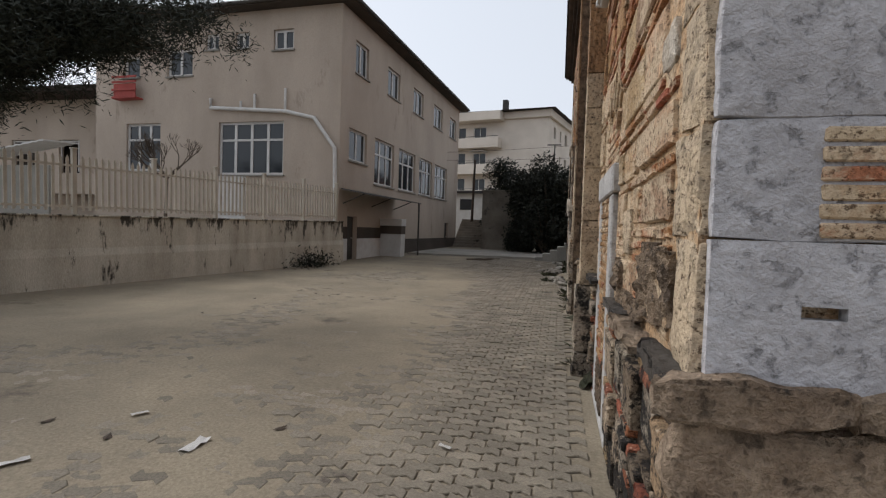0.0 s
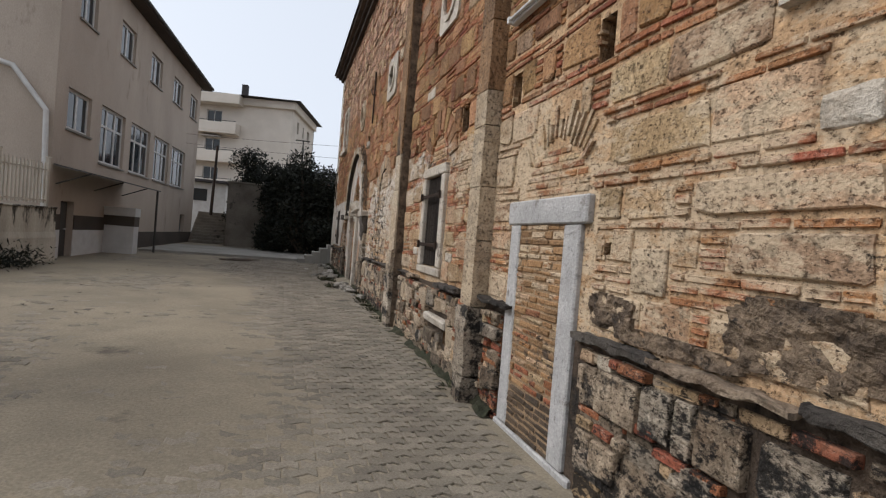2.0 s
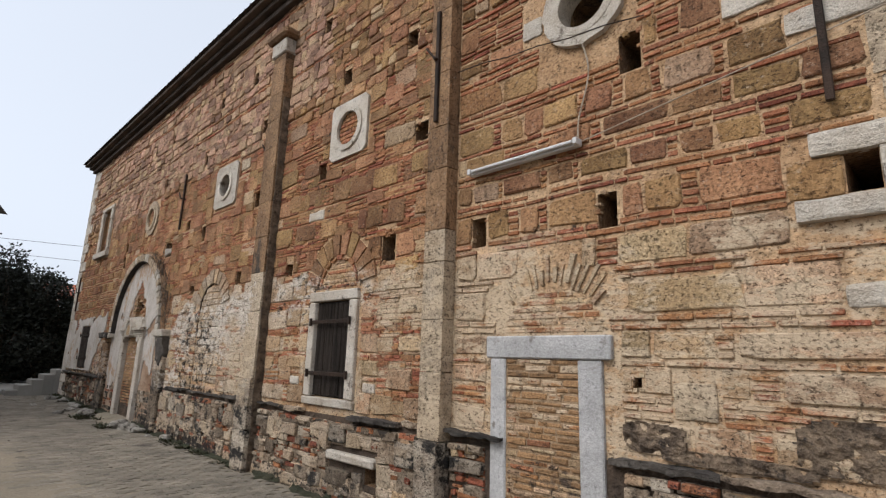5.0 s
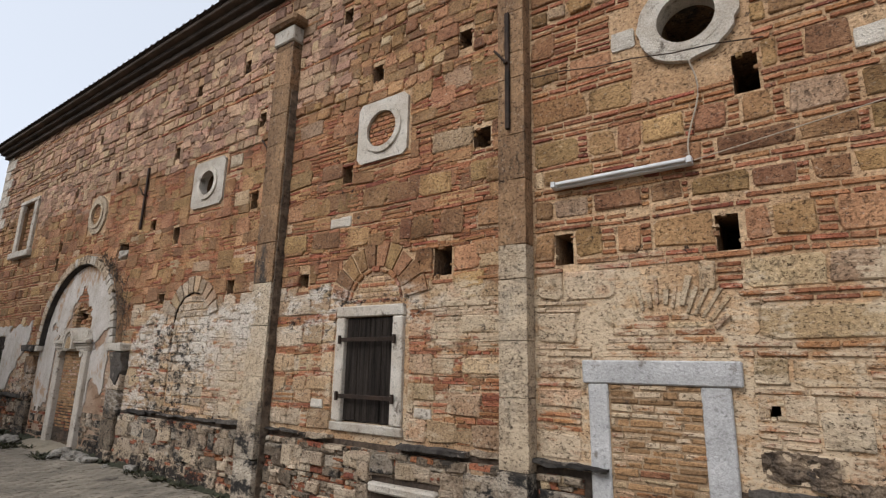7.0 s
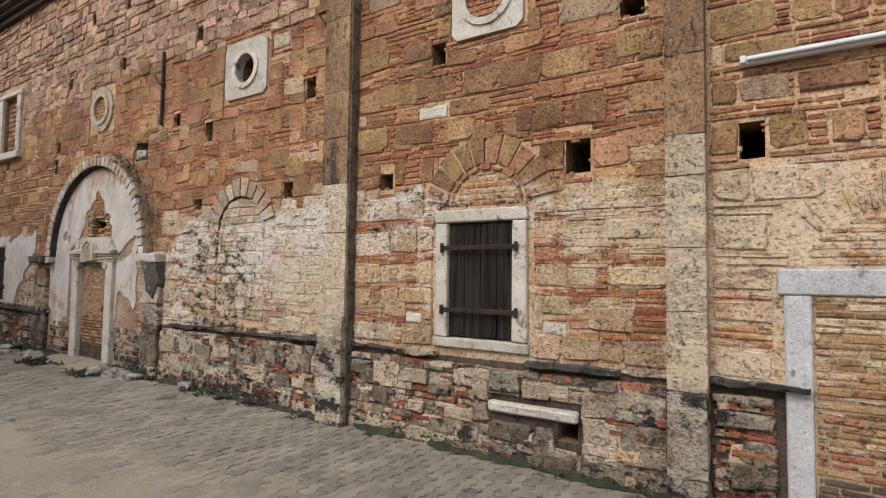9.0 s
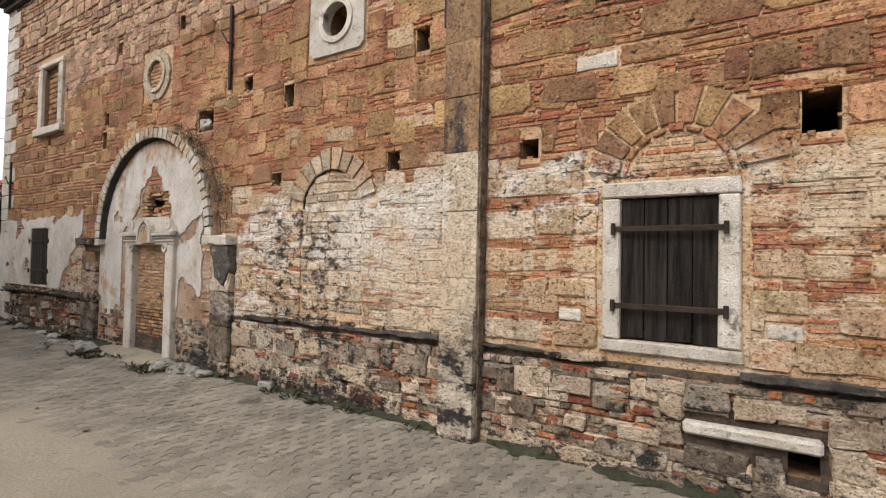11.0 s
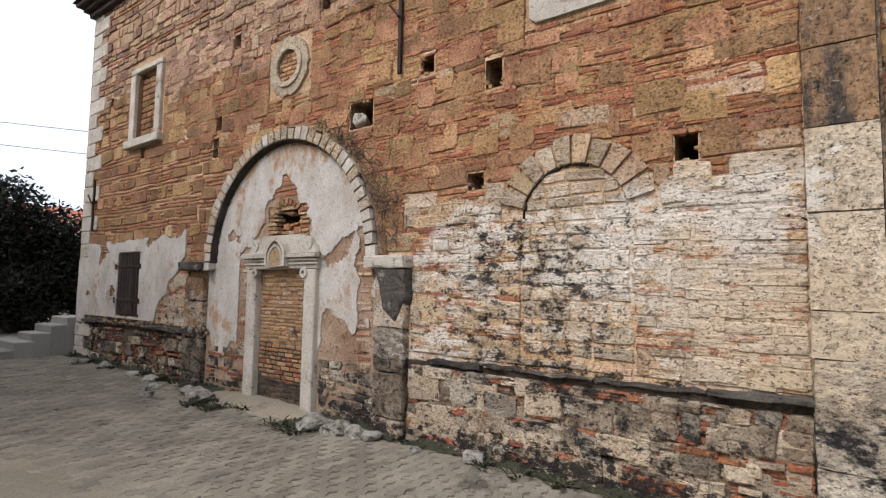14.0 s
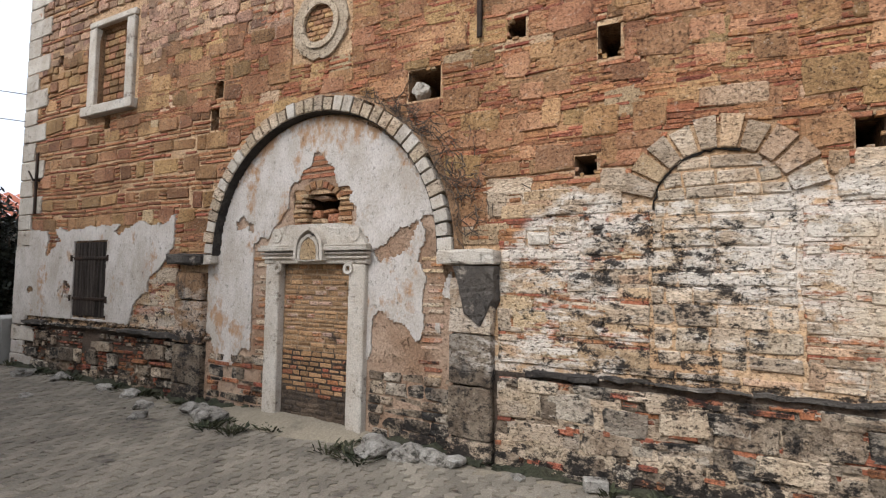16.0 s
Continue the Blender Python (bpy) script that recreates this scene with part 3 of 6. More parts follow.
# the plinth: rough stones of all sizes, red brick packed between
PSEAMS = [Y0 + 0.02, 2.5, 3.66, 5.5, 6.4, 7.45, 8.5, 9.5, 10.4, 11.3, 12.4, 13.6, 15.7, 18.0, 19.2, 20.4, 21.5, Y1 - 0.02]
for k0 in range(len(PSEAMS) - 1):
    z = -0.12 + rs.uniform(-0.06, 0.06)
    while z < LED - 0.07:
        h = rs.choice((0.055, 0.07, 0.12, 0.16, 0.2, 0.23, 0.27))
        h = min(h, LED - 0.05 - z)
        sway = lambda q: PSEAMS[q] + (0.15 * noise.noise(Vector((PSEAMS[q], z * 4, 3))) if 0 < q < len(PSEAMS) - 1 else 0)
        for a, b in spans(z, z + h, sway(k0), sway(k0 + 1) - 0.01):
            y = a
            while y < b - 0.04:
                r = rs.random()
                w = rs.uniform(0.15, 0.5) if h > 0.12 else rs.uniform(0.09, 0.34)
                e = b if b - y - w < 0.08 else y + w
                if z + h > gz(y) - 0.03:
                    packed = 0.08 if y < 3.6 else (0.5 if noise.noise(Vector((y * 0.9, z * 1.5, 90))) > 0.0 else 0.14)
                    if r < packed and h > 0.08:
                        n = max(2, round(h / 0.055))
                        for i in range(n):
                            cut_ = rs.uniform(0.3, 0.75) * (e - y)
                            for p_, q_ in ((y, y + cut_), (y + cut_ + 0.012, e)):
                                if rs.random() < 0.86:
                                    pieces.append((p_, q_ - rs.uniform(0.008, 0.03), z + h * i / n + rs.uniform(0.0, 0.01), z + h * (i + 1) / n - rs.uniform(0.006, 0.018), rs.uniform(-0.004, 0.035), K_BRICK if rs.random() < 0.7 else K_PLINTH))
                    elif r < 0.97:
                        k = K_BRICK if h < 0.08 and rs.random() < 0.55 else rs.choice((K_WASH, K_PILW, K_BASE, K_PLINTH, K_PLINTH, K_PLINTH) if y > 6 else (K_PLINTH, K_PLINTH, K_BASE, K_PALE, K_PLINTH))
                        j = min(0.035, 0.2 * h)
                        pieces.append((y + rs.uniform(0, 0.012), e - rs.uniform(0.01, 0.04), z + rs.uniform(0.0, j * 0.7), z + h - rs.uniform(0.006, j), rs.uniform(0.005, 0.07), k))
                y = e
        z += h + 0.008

for a, b, c, d in holes:
    for i in range(5):
        w, h = rs.uniform(0.03, 0.07), rs.uniform(0.02, 0.045)
        y, z = rs.choice(((rs.uniform(a, b), c - 0.4 * h), (rs.uniform(a, b), d - 0.5 * h), (a - 0.55 * w, rs.uniform(c, d)), (b - 0.45 * w, rs.uniform(c, d))))
        pieces.append((y, y + w, z, z + h, rs.uniform(-0.012, 0.006), stone_kind(y, z)))


def warp(y, z):
    """The courses wander a little."""
    k = min(1.0, max(0.0, (z - 0.9) / 0.3))
    dz = 0.038 * noise.noise(Vector((y * 0.55, z * 0.7, 40))) + 0.014 * noise.noise(Vector((y * 2.3, z * 2.6, 44)))
    return y + 0.02 * noise.noise(Vector((y * 1.1, z * 1.9, 60))), z + dz * (0.4 + 0.6 * k)


OCT = ((0, 0.25), (0.18, 0), (0.8, 0), (1, 0.22), (1, 0.75), (0.84, 1), (0.2, 1), (0, 0.8))


def stone_rings(y0, y1, z0, z1, proud, rng, base=FACE):
    """Three rings of eight points: rear, shoulder, and the drawn-in front."""
    w, h = y1 - y0, z1 - z0
    cz0 = z0 if base else 2.0
    cut = min(w, h)
    bev = min(0.011, 0.11 * cut)
    pts = []
    for a, b in OCT:
        py = a * w if a in (0, 1) else (cut * rng.uniform(0.03, 0.2) if a < 0.5 else w - cut * rng.uniform(0.03, 0.2))
        pz = b * h if b in (0, 1) else (cut * rng.uniform(0.03, 0.2) if b < 0.5 else h - cut * rng.uniform(0.03, 0.2))
        pts.append((y0 + py, z0 + pz))
    jag = (0.12 if cz0 < LED else 0.075) * cut
    pts = [(y + rng.uniform(-jag, jag), z + rng.uniform(-jag, jag)) for y, z in pts]
    cy, cz = (y0 + y1) / 2, (z0 + z1) / 2
    if base != 0.0:
        bend = [warp(y, z) for y, z in pts]
        mid_ = warp(cy, cz)
        pts, cy, cz = bend, mid_[0], mid_[1]
    rear = [(base + 0.05, y, z) for y, z in pts]
    shoulder = [(base - proud + bev * 0.8 + rng.uniform(0, 0.004), y, z) for y, z in pts]
    front = [(base - proud + rng.uniform(-0.004, 0.004), y + (bev if y < cy else -bev), z + (bev if z < cz else -bev)) for y, z in pts]
    return rear + shoulder + front


def ring_faces(o):
    out = []
    for k in (0, 8):
        for i in range(8):
            j = (i + 1) % 8
            out.append((o + k + i, o + k + j, o + k + 8 + j, o + k + 8 + i))
    out.append(tuple(o + 16 + i for i in range(8)))
    return out


def joined(name, items, parent, label, base=FACE, seed=5):
    rng = random.Random(seed)
    verts, faces, kinds = [], [], []
    for y0, y1, z0, z1, proud, k in items:
        if y1 - y0 < 0.02 or z1 - z0 < 0.015:
            continue
        o = len(verts)
        verts += stone_rings(y0, y1, z0, z1, proud, rng, base)
        faces += ring_faces(o)
        kinds += [k] * 17
    me = bpy.data.meshes.new(name)
    me.from_pydata(verts, [], faces)
    for m in KINDS:
        me.materials.append(m)
    me.polygons.foreach_set("material_index", kinds)
    me.update()
    ob = new(name, me)
    ob.parent = parent
    return tagged(ob, label, kind="stuff")


def one_by_one(items, parent, base=FACE, seed=7):
    """The same pieces, each an object of its own."""
    rng = random.Random(seed)
    for y0, y1, z0, z1, proud, k in items:
        if y1 - y0 < 0.03 or z1 - z0 < 0.02:
            continue
        me = bpy.data.meshes.new("piece")
        me.from_pydata(stone_rings(y0, y1, z0, z1, proud, rng, base), [], ring_faces(0))
        me.materials.append(KINDS[k])
        ob = new("brick" if z1 - z0 < 0.09 else "stone", me)
        ob.parent = parent


def is_near(p):
    return 1.9 < p[0] < 3.7 and p[3] < 2.7


near_pieces = [p for p in pieces if is_near(p)][:300]
joined("masonry", [p for p in pieces if not is_near(p)], wall, "courses of ochre stone and thin red brick")


def rough_block(name, spec, material, parent, rough=0.015, cuts=3, seed=0, label=""):
    """A weathered block: its faces are cut up, its corners worn and its surface uneven."""
    bm = bmesh.new()
    box(bm, *spec)
    bmesh.ops.subdivide_edges(bm, edges=bm.edges[:], cuts=cuts, use_grid_fill=True)
    c_ = Vector(((spec[0] + spec[1]) / 2, (spec[2] + spec[3]) / 2, (spec[4] + spec[5]) / 2))
    hs = Vector(((spec[1] - spec[0]) / 2, (spec[3] - spec[2]) / 2, (spec[5] - spec[4]) / 2))
    k = Vector((seed * 1.37, seed * 0.71, 0))
    for v in bm.verts:
        d_ = v.co - c_
        on = sum(abs(abs(d_[i]) - hs[i]) < 1e-5 for i in range(3))
        q = v.co * 7 + k
        v.co += Vector((noise.noise(q), noise.noise(q + Vector((9, 0, 0))) * 0.5, noise.noise(q + Vector((0, 9, 0))))) * rough
        v.co += Vector((noise.noise(q * 3.1), 0, noise.noise(q * 3.1 + Vector((5, 0, 0))))) * rough * 0.45
        if on >= 2:
            v.co -= Vector([math.copysign(rough * 0.5, d_[i]) if abs(abs(d_[i]) - hs[i]) < 1e-5 else 0 for i in range(3)])
    return part(name, bm, material, parent, label)


def outline_block(name, spec, material, parent, bevel=0.015, label="", seed=0, wob=0.006):
    bm = bmesh.new()
    box(bm, *spec, bevel=bevel, rng=random.Random(seed), wob=wob)
    return part(name, bm, material, parent, label)


# ledge course of long black stones
ledge = thing("stone_ledge", "black weathered projecting stone ledge along the plinth", "ledge", kind="structure")
rl = random.Random(3)
y = Y0 - 0.02
while y < Y1:
    e = min(y + rl.uniform(0.4, 1.1), Y1 + 0.02)
    mid_y = (y + e) / 2
    if not any(a < mid_y < b for a, b in ((3.62, 5.02), (13.9, 17.6))):
        out = 0.30 if 5.4 < mid_y < 5.75 or 9.28 < mid_y < 9.75 else rl.uniform(0.03, 0.12)
        if rl.random() < 0.14 and out < 0.2:
            y = e
            continue
        rough_block("ledge_stone", (FACE - out, FACE + 0.03, y, e - 0.012, LED - rl.uniform(-0.02, 0.02), LED + rl.uniform(0.025, 0.065)), rl.choice((LEDGE, LEDGE, BASE_ST, PLINTH) if y > 5.5 else (LEDGE, BROWN)), ledge, 0.024, 9, int(y * 9))
    y = e

# pilasters, each of stacked blocks
for py0, py1, top, group in ((5.42, 5.73, TOP, 1), (9.30, 9.72, 7.15, 2)):
    pil = thing("pilaster", "tall shallow stone pilaster, limewashed below and sooty above", "pilaster", "pilasters of the church wall", kind="structure")
    z, k = -0.1, 0
    rp = random.Random(group)
    while z < top - 0.3:
        h = rp.uniform(0.3, 0.75)
        m_ = BASE_ST if z < LED - 0.15 else (PILAST_W if z + h < 3.25 and rp.random() < 0.9 else PILAST)
        pro = 0.2 if z < LED - 0.15 else 0.16
        rough_block("block", (FACE - pro, FACE + 0.03, py0, py1, z, min(z + h, top - 0.25) - 0.002), m_, pil, 0.02 if z < 0.9 else 0.007, 3, int(z * 31) + group)
        z += h
    # dark sheet over one side: run-off stain and the side's shade in its colour
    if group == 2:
        rough_block("sooted_side", (FACE - 0.13, FACE - 0.002, py0 - 0.022, py0 - 0.002, 0.05, 5.9), CRUST, pil, 0.014, 24, 5, "dark crust down the side, run-off stain and shade in one colour")
    if group == 2:
        outline_block("capital", (FACE - 0.2, FACE + 0.03, py0 - 0.03, py1 + 0.03, 6.72, 6.98), MARBLE_W, pil, 0.02)
        outline_block("capital_slab", (FACE - 0.28, FACE + 0.03, py0 - 0.12, py1 + 0.12, 6.99, 7.14), PILAST, pil, 0.04)

# iron tie bars on the wall
def tie_bar(y, z0, z1, x):
    t = thing("iron_tie_bar", "rusty black iron tie bar upright on the church wall", "tie bar", "iron tie bars")
    part("bar", boxes((x - 0.05, x - 0.012, y - 0.025, y + 0.025, z0, z1), bevel=0.006), IRON, t)
    bm = bmesh.new()
    mid_z = z0 + 0.55 * (z1 - z0)
    tube(bm, (x + 0.05, y, mid_z), (x - 0.09, y, mid_z), 0.02)
    tube(bm, (x - 0.08, y, mid_z), (x - 0.10, y + 0.12, mid_z + 0.16), 0.014)
    part("hook", bm, IRON, t)


tie_bar(5.60, 4.27, 5.64, FACE - 0.15)
tie_bar(9.78, 4.34, 5.64, FACE - 0.02)
tie_bar(13.62, 4.31, 5.57, FACE - 0.02)
tie_bar(22.2, 2.9, 4.0, FACE - 0.02)
tie_bar(2.15, 3.38, 4.85, FACE - 0.02)

# oculi
for n_, (cy, cz, r) in enumerate(OCULI):
    oc = thing("oculus", "round oculus window in a pale carved stone surround" if n_ in (0, 2) else "blocked round oculus in a pale carved stone surround", "oculus", "oculi of the church wall", kind="structure")
    bm = bmesh.new()
    ro = random.Random(n_)
    if n_ == 0:
        ring(bm, circle(cy, cz, 0.42, wob=0.018, rng=ro), circle(cy, cz, r), FACE - 0.05, FACE + 0.2)
    elif n_ == 3:
        ring(bm, circle(cy, cz, 0.43, rz=0.43, wob=0.02, rng=ro), circle(cy, cz, r, rz=r * 1.08), FACE - 0.03, FACE + 0.05)
    else:
        ring(bm, squarish(cy, cz, 0.42, 0.42 if n_ == 1 else 0.47), circle(cy, cz, r), FACE - 0.03, FACE + 0.1)
    part("surround", bm, MARBLE_W if n_ < 3 else PILAST_W, oc)
    bm = bmesh.new()
    ring(bm, circle(cy, cz, r + 0.06), circle(cy, cz, r - 0.015), FACE - 0.055, FACE - 0.02)
    part("moulding", bm, MARBLE_W if n_ < 3 else PILAST_W, oc)
    if n_ in (1, 3):
        zz = cz - r
        while zz < cz + r - 0.02:
            half = math.sqrt(max(0.0, r * r - (zz + 0.03 - cz) ** 2)) - 0.01
            yy = cy - half
            while yy < cy + half - 0.03:
                w = min(ro.uniform(0.1, 0.22), cy + half - yy)
                part("brick", boxes((FACE - 0.008, FACE + 0.05, yy, yy + w - 0.012, zz, zz + 0.052), bevel=0.006), BRICK_P if n_ == 1 else OCHRE, oc)
                yy += w
            zz += 0.064


# shuttered windows
def shutter_window(name, w, planks, surround, label, arch_label=""):
    a, b, c, d = w
    t = thing(name, label, "window", kind="structure")
    fw = 0.16 if surround else 0.0
    if surround:
        for nm, s in (("jamb", (a - fw, a, c, d)), ("jamb", (b, b + fw * 0.95, c, d)), ("lintel", (a - fw, b + fw, d, d + 0.14)), ("sill", (a - fw - 0.02, b + fw + 0.02, c - 0.11, c))):
            outline_block(nm, (FACE - 0.045, FACE + 0.2, s[0], s[1], s[2] + 0.003, s[3] - 0.003), MARBLE_W, t, 0.012, seed=int(s[0] * 10), wob=0.006)
    n = planks
    step = (b - a) / n
    sh = FACE + (0.01 if surround else -0.02)
    for i in range(n):
        outline_block("plank", (sh, sh + 0.03, a + i * step + 0.004, a + (i + 1) * step - 0.004, c + 0.01 + 0.01 * (i % 2), d - 0.008), WOOD, t, 0.004, seed=i, wob=0.003)
    for zz in (c + 0.24 * (d - c), c + 0.78 * (d - c)):
        sx = FACE - 0.05 if surround else sh
        strap = outline_block("strap", (sx - 0.014, sx - 0.001, a - 0.07, b + 0.06, zz - 0.022, zz + 0.022), IRON, t, 0.003)
        bm = bmesh.new()
        for yy in (a - 0.06, b + 0.05):
            tube(bm, (sx - 0.02, yy, zz - 0.05), (sx - 0.02, yy, zz + 0.05), 0.02)
        part("hinge_pin", bm, IRON, strap)
    return t


shutter_window("window_1", WIN1, 4, True, "closed dark plank shutter with iron straps in a cream stone surround")
shutter_window("window_2", WIN2, 3, False, "closed dark plank shutter with iron straps in white plaster")
w3 = thing("window_3", "upper window blocked with brick in a pale stone surround", "window", kind="structure")
a, b, c, d = WIN3
for nm, s in (("jamb", (a - 0.2, a, c, d)), ("jamb", (b, b + 0.2, c, d)), ("lintel", (a - 0.22, b + 0.22, d, d + 0.12)), ("sill", (a - 0.3, b + 0.26, c - 0.17, c))):
    outline_block(nm, (FACE - 0.06 - (0.06 if nm == "sill" else 0), FACE + 0.2, s[0], s[1], s[2] + 0.003, s[3] - 0.003), MARBLE_W, w3, 0.014, seed=int(s[0] * 7))
zz = c
while zz < d - 0.05:
    yy = a
    while yy < b - 0.02:
        w = min(rs.uniform(0.15, 0.3), b - yy)
        if rs.random() < 0.9:
            part("brick", boxes((FACE + 0.08, FACE + 0.16, yy, yy + w - 0.015, zz, zz + 0.1), bevel=0.008), OCHRE, w3)
        yy += w
    zz += 0.115

# relieving arch over the first window
def voussoirs(cy, cz, r0, r1, a0, a1, n, kinds, parent, x0, x1, seed=1, name="voussoir", squash=1.0):
    rv = random.Random(seed)
    for i in range(n):
        t0, t1 = a0 + (a1 - a0) * i / n, a0 + (a1 - a0) * (i + 1) / n
        g = 0.012 / r0
        rr1 = r1 + rv.uniform(-0.03, 0.03)
        bm = bmesh.new()
        quad = [(r0, t0 + g), (rr1, t0 + g), (rr1, t1 - g), (r0, t1 - g)]
        x = x0 - rv.uniform(0, 0.012)
        f = [bm.verts.new((x, cy + r * math.cos(t), cz + squash * r * math.sin(t))) for r, t in quad]
        k = [bm.verts.new((x1, v.co.y, v.co.z)) for v in f]
        bm.faces.new(f)
        bm.faces.new(k[::-1])
        for q in range(4):
            bm.faces.new((f[q], k[q], k[(q + 1) % 4], f[(q + 1) % 4]))
        bmesh.ops.bevel(bm, geom=list(f[0].link_faces[0].edges), offset=0.01, segments=1, affect="EDGES")
        part(name, bm, rv.choice(kinds), parent)


relief = thing("relieving_arch", "flat relieving arch of ochre stone over the shuttered window", "arch", kind="structure")
voussoirs(7.5, 2.56, 0.47, 0.77, radians(8), radians(172), 10, [OCHRE], relief, FACE - 0.012, FACE + 0.05)
rb = random.Random(8)
voussoirs(7.5, 2.56, 0.405, 0.455, radians(8), radians(172), 9, [BRICK_P], relief, FACE - 0.014, FACE + 0.05, 4, "arch_brick")
for i in range(6):
    zz = 2.59 + i * 0.064
    half = math.sqrt(max(0.01, 0.40 ** 2 - (zz + 0.03 - 2.56) ** 2)) - 0.01
    yy = 7.5 - half
    while yy < 7.5 + half - 0.04:
        w = min(rb.uniform(0.12, 0.3), 7.5 + half - yy)
        part("infill_stone", boxes((FACE + 0.0, FACE + 0.05, yy, yy + w - 0.016, zz, zz + 0.046), bevel=0.008), PALE if i % 3 else BRICK_P, relief)
        yy += w


# walled-up door in a grey marble frame
door1 = thing("door_1", "walled-up doorway of tan brick in a grey marble frame", "doorway", kind="structure")
a, b, c, d = DOOR1
for nm, s in (("jamb", (a - 0.21, a, 0.05, d)), ("jamb", (b, b + 0.18, 0.05, d)), ("lintel", (a - 0.30, b + 0.22, d, d + 0.2)), ("threshold", (a - 0.3, b + 0.24, -0.1, 0.045))):
    outline_block(nm, (FACE - (0.03 if nm != "lintel" else 0.042), FACE + 0.1, s[0], s[1], s[2] + 0.002, s[3] - 0.002), MARBLE, door1, 0.012, seed=int(s[0] * 5))


def nz0(y):
    return noise.noise(Vector((y * 4, 0, 7)))


def brick_fill(parent, y0, y1, z0, z1, x, kinds, lo=0.14, hi=0.26, seed=0, damp=0.4):
    rf = random.Random(seed)
    part("mortar_bed", boxes((x + 0.004, x + 0.05, y0, y1, z0, z1)), MORTAR_D, parent)
    zz = z0
    while zz < z1 - 0.03:
        h = rf.uniform(0.046, 0.068)
        yy = y0 - rf.uniform(0, 0.1)
        while yy < y1 - 0.02:
            w = rf.uniform(lo, hi)
            p, q = max(yy, y0), min(yy + w, y1)
            if q - p > 0.03:
                o = outline_block("brick", (x - rf.uniform(0, 0.012), x + 0.06, p, q - rf.uniform(0.01, 0.022), zz + rf.uniform(0, 0.006), min(zz + h, z1) - rf.uniform(0.01, 0.018)), DAMP if zz < damp + 0.12 * nz0(p) else (BRICK if zz < damp + 0.3 and rf.random() < 0.4 else rf.choice(kinds)), parent, 0.006, seed=int(p * 100 + zz * 977), wob=0.005)
            yy += w
        zz += h


brick_fill(door1, a, b, 0.05, d, FACE - 0.02, [INFILL, INFILL, PALE, BRICK_P], 0.1, 0.28, 4)

# broken relieving arch over it: worn radial stubs, thin brick below
scar_arch = thing("ruined_arch", "hacked-off relieving arch of worn cream stone over the marble door frame", "arch", kind="structure")
ra = random.Random(31)
for i in range(19):
    t0 = radians(38 + 104 * i / 19)
    if ra.random() < 0.12:
        continue
    t1, r0_, r1_ = t0 + radians(104 / 19) * ra.uniform(0.75, 1.0), ra.uniform(0.6, 0.66), ra.uniform(0.74, 0.92)
    voussoirs(4.28, 1.75, r0_, r1_, t0, t1, 1, [PALE, PALE, SKIN], scar_arch, FACE - ra.uniform(-0.006, 0.014), FACE + 0.05, i, "stub")
for i in range(7):
    zz = 1.965 + i * 0.06
    half = min(0.5, math.sqrt(max(0.0, 0.6 ** 2 - (zz + 0.04 - 1.75) ** 2)))
    yy = 4.28 - half
    while yy < 4.28 + half - 0.05:
        w = min(ra.uniform(0.12, 0.34), 4.28 + half - yy)
        part("brick", boxes((FACE + ra.uniform(-0.004, 0.005), FACE + 0.05, yy, yy + w - 0.016, zz, zz + 0.044), bevel=0.006), BRICK_P if ra.random() < 0.6 else PALE, scar_arch)
        yy += w

# odd pale blocks reused in the courses
for n_, (a_, b_, c_, d_) in enumerate(INSETS):
    inset_ = thing("reused_block", "pale reused marble block set in the courses" if n_ != 5 else "pitted grey weathered block set in the courses", "stone block", "reused blocks", kind="structure")
    rough_block("block", (FACE - 0.016, FACE + 0.05, a_ + 0.006, b_ - 0.006, c_ + 0.006, d_ - 0.006), PILAST_W if n_ in (5, 7) else MARBLE_W, inset_, 0.012, 4, n_)

# big marble blocks built into the wall near the corner
spolia = thing("marble_block", "large pale marble block with a square socket built into the wall", "stone block", kind="structure")
for nm, sp in (("slab", (1.6, 2.41, 2.62, 2.765)), ("upper_slab", (1.6, 2.3, 3.035, 3.2)), ("filler", (1.66, 1.955, 2.77, 3.03))):
    rough_block(nm, (FACE - 0.05, FACE + 0.1, *sp), MARBLE_W, spolia, 0.012, 4, int(sp[2] * 10))
rough_block("brown_stone", (FACE - 0.02, FACE + 0.05, 2.14, 2.44, 2.772, 3.03), OCHRE, spolia, 0.014, 4, 3)
long_stone = thing("marble_sill_block", "long cream marble block set in the plinth", "stone block", kind="structure")
outline_block("slab", (FACE - 0.08, FACE + 0.05, 6.5, 7.42, 0.51, 0.61), MARBLE_W, long_stone, 0.02, wob=0.012)

# great blind arch with its walled-up door
portal = thing("arched_portal", "great blind arch with flaking white plaster round a walled-up church door", "portal", kind="structure")
voussoirs(ARCH_Y, ARCH_Z, 1.69, 1.85, radians(-4), radians(184), 40, [MARBLE_W, WASH, PILAST_W], portal, FACE - 0.13, FACE + 0.05, 2)
# black lining: soot, with the shade of the underside put into its colour
soffit = bmesh.new()
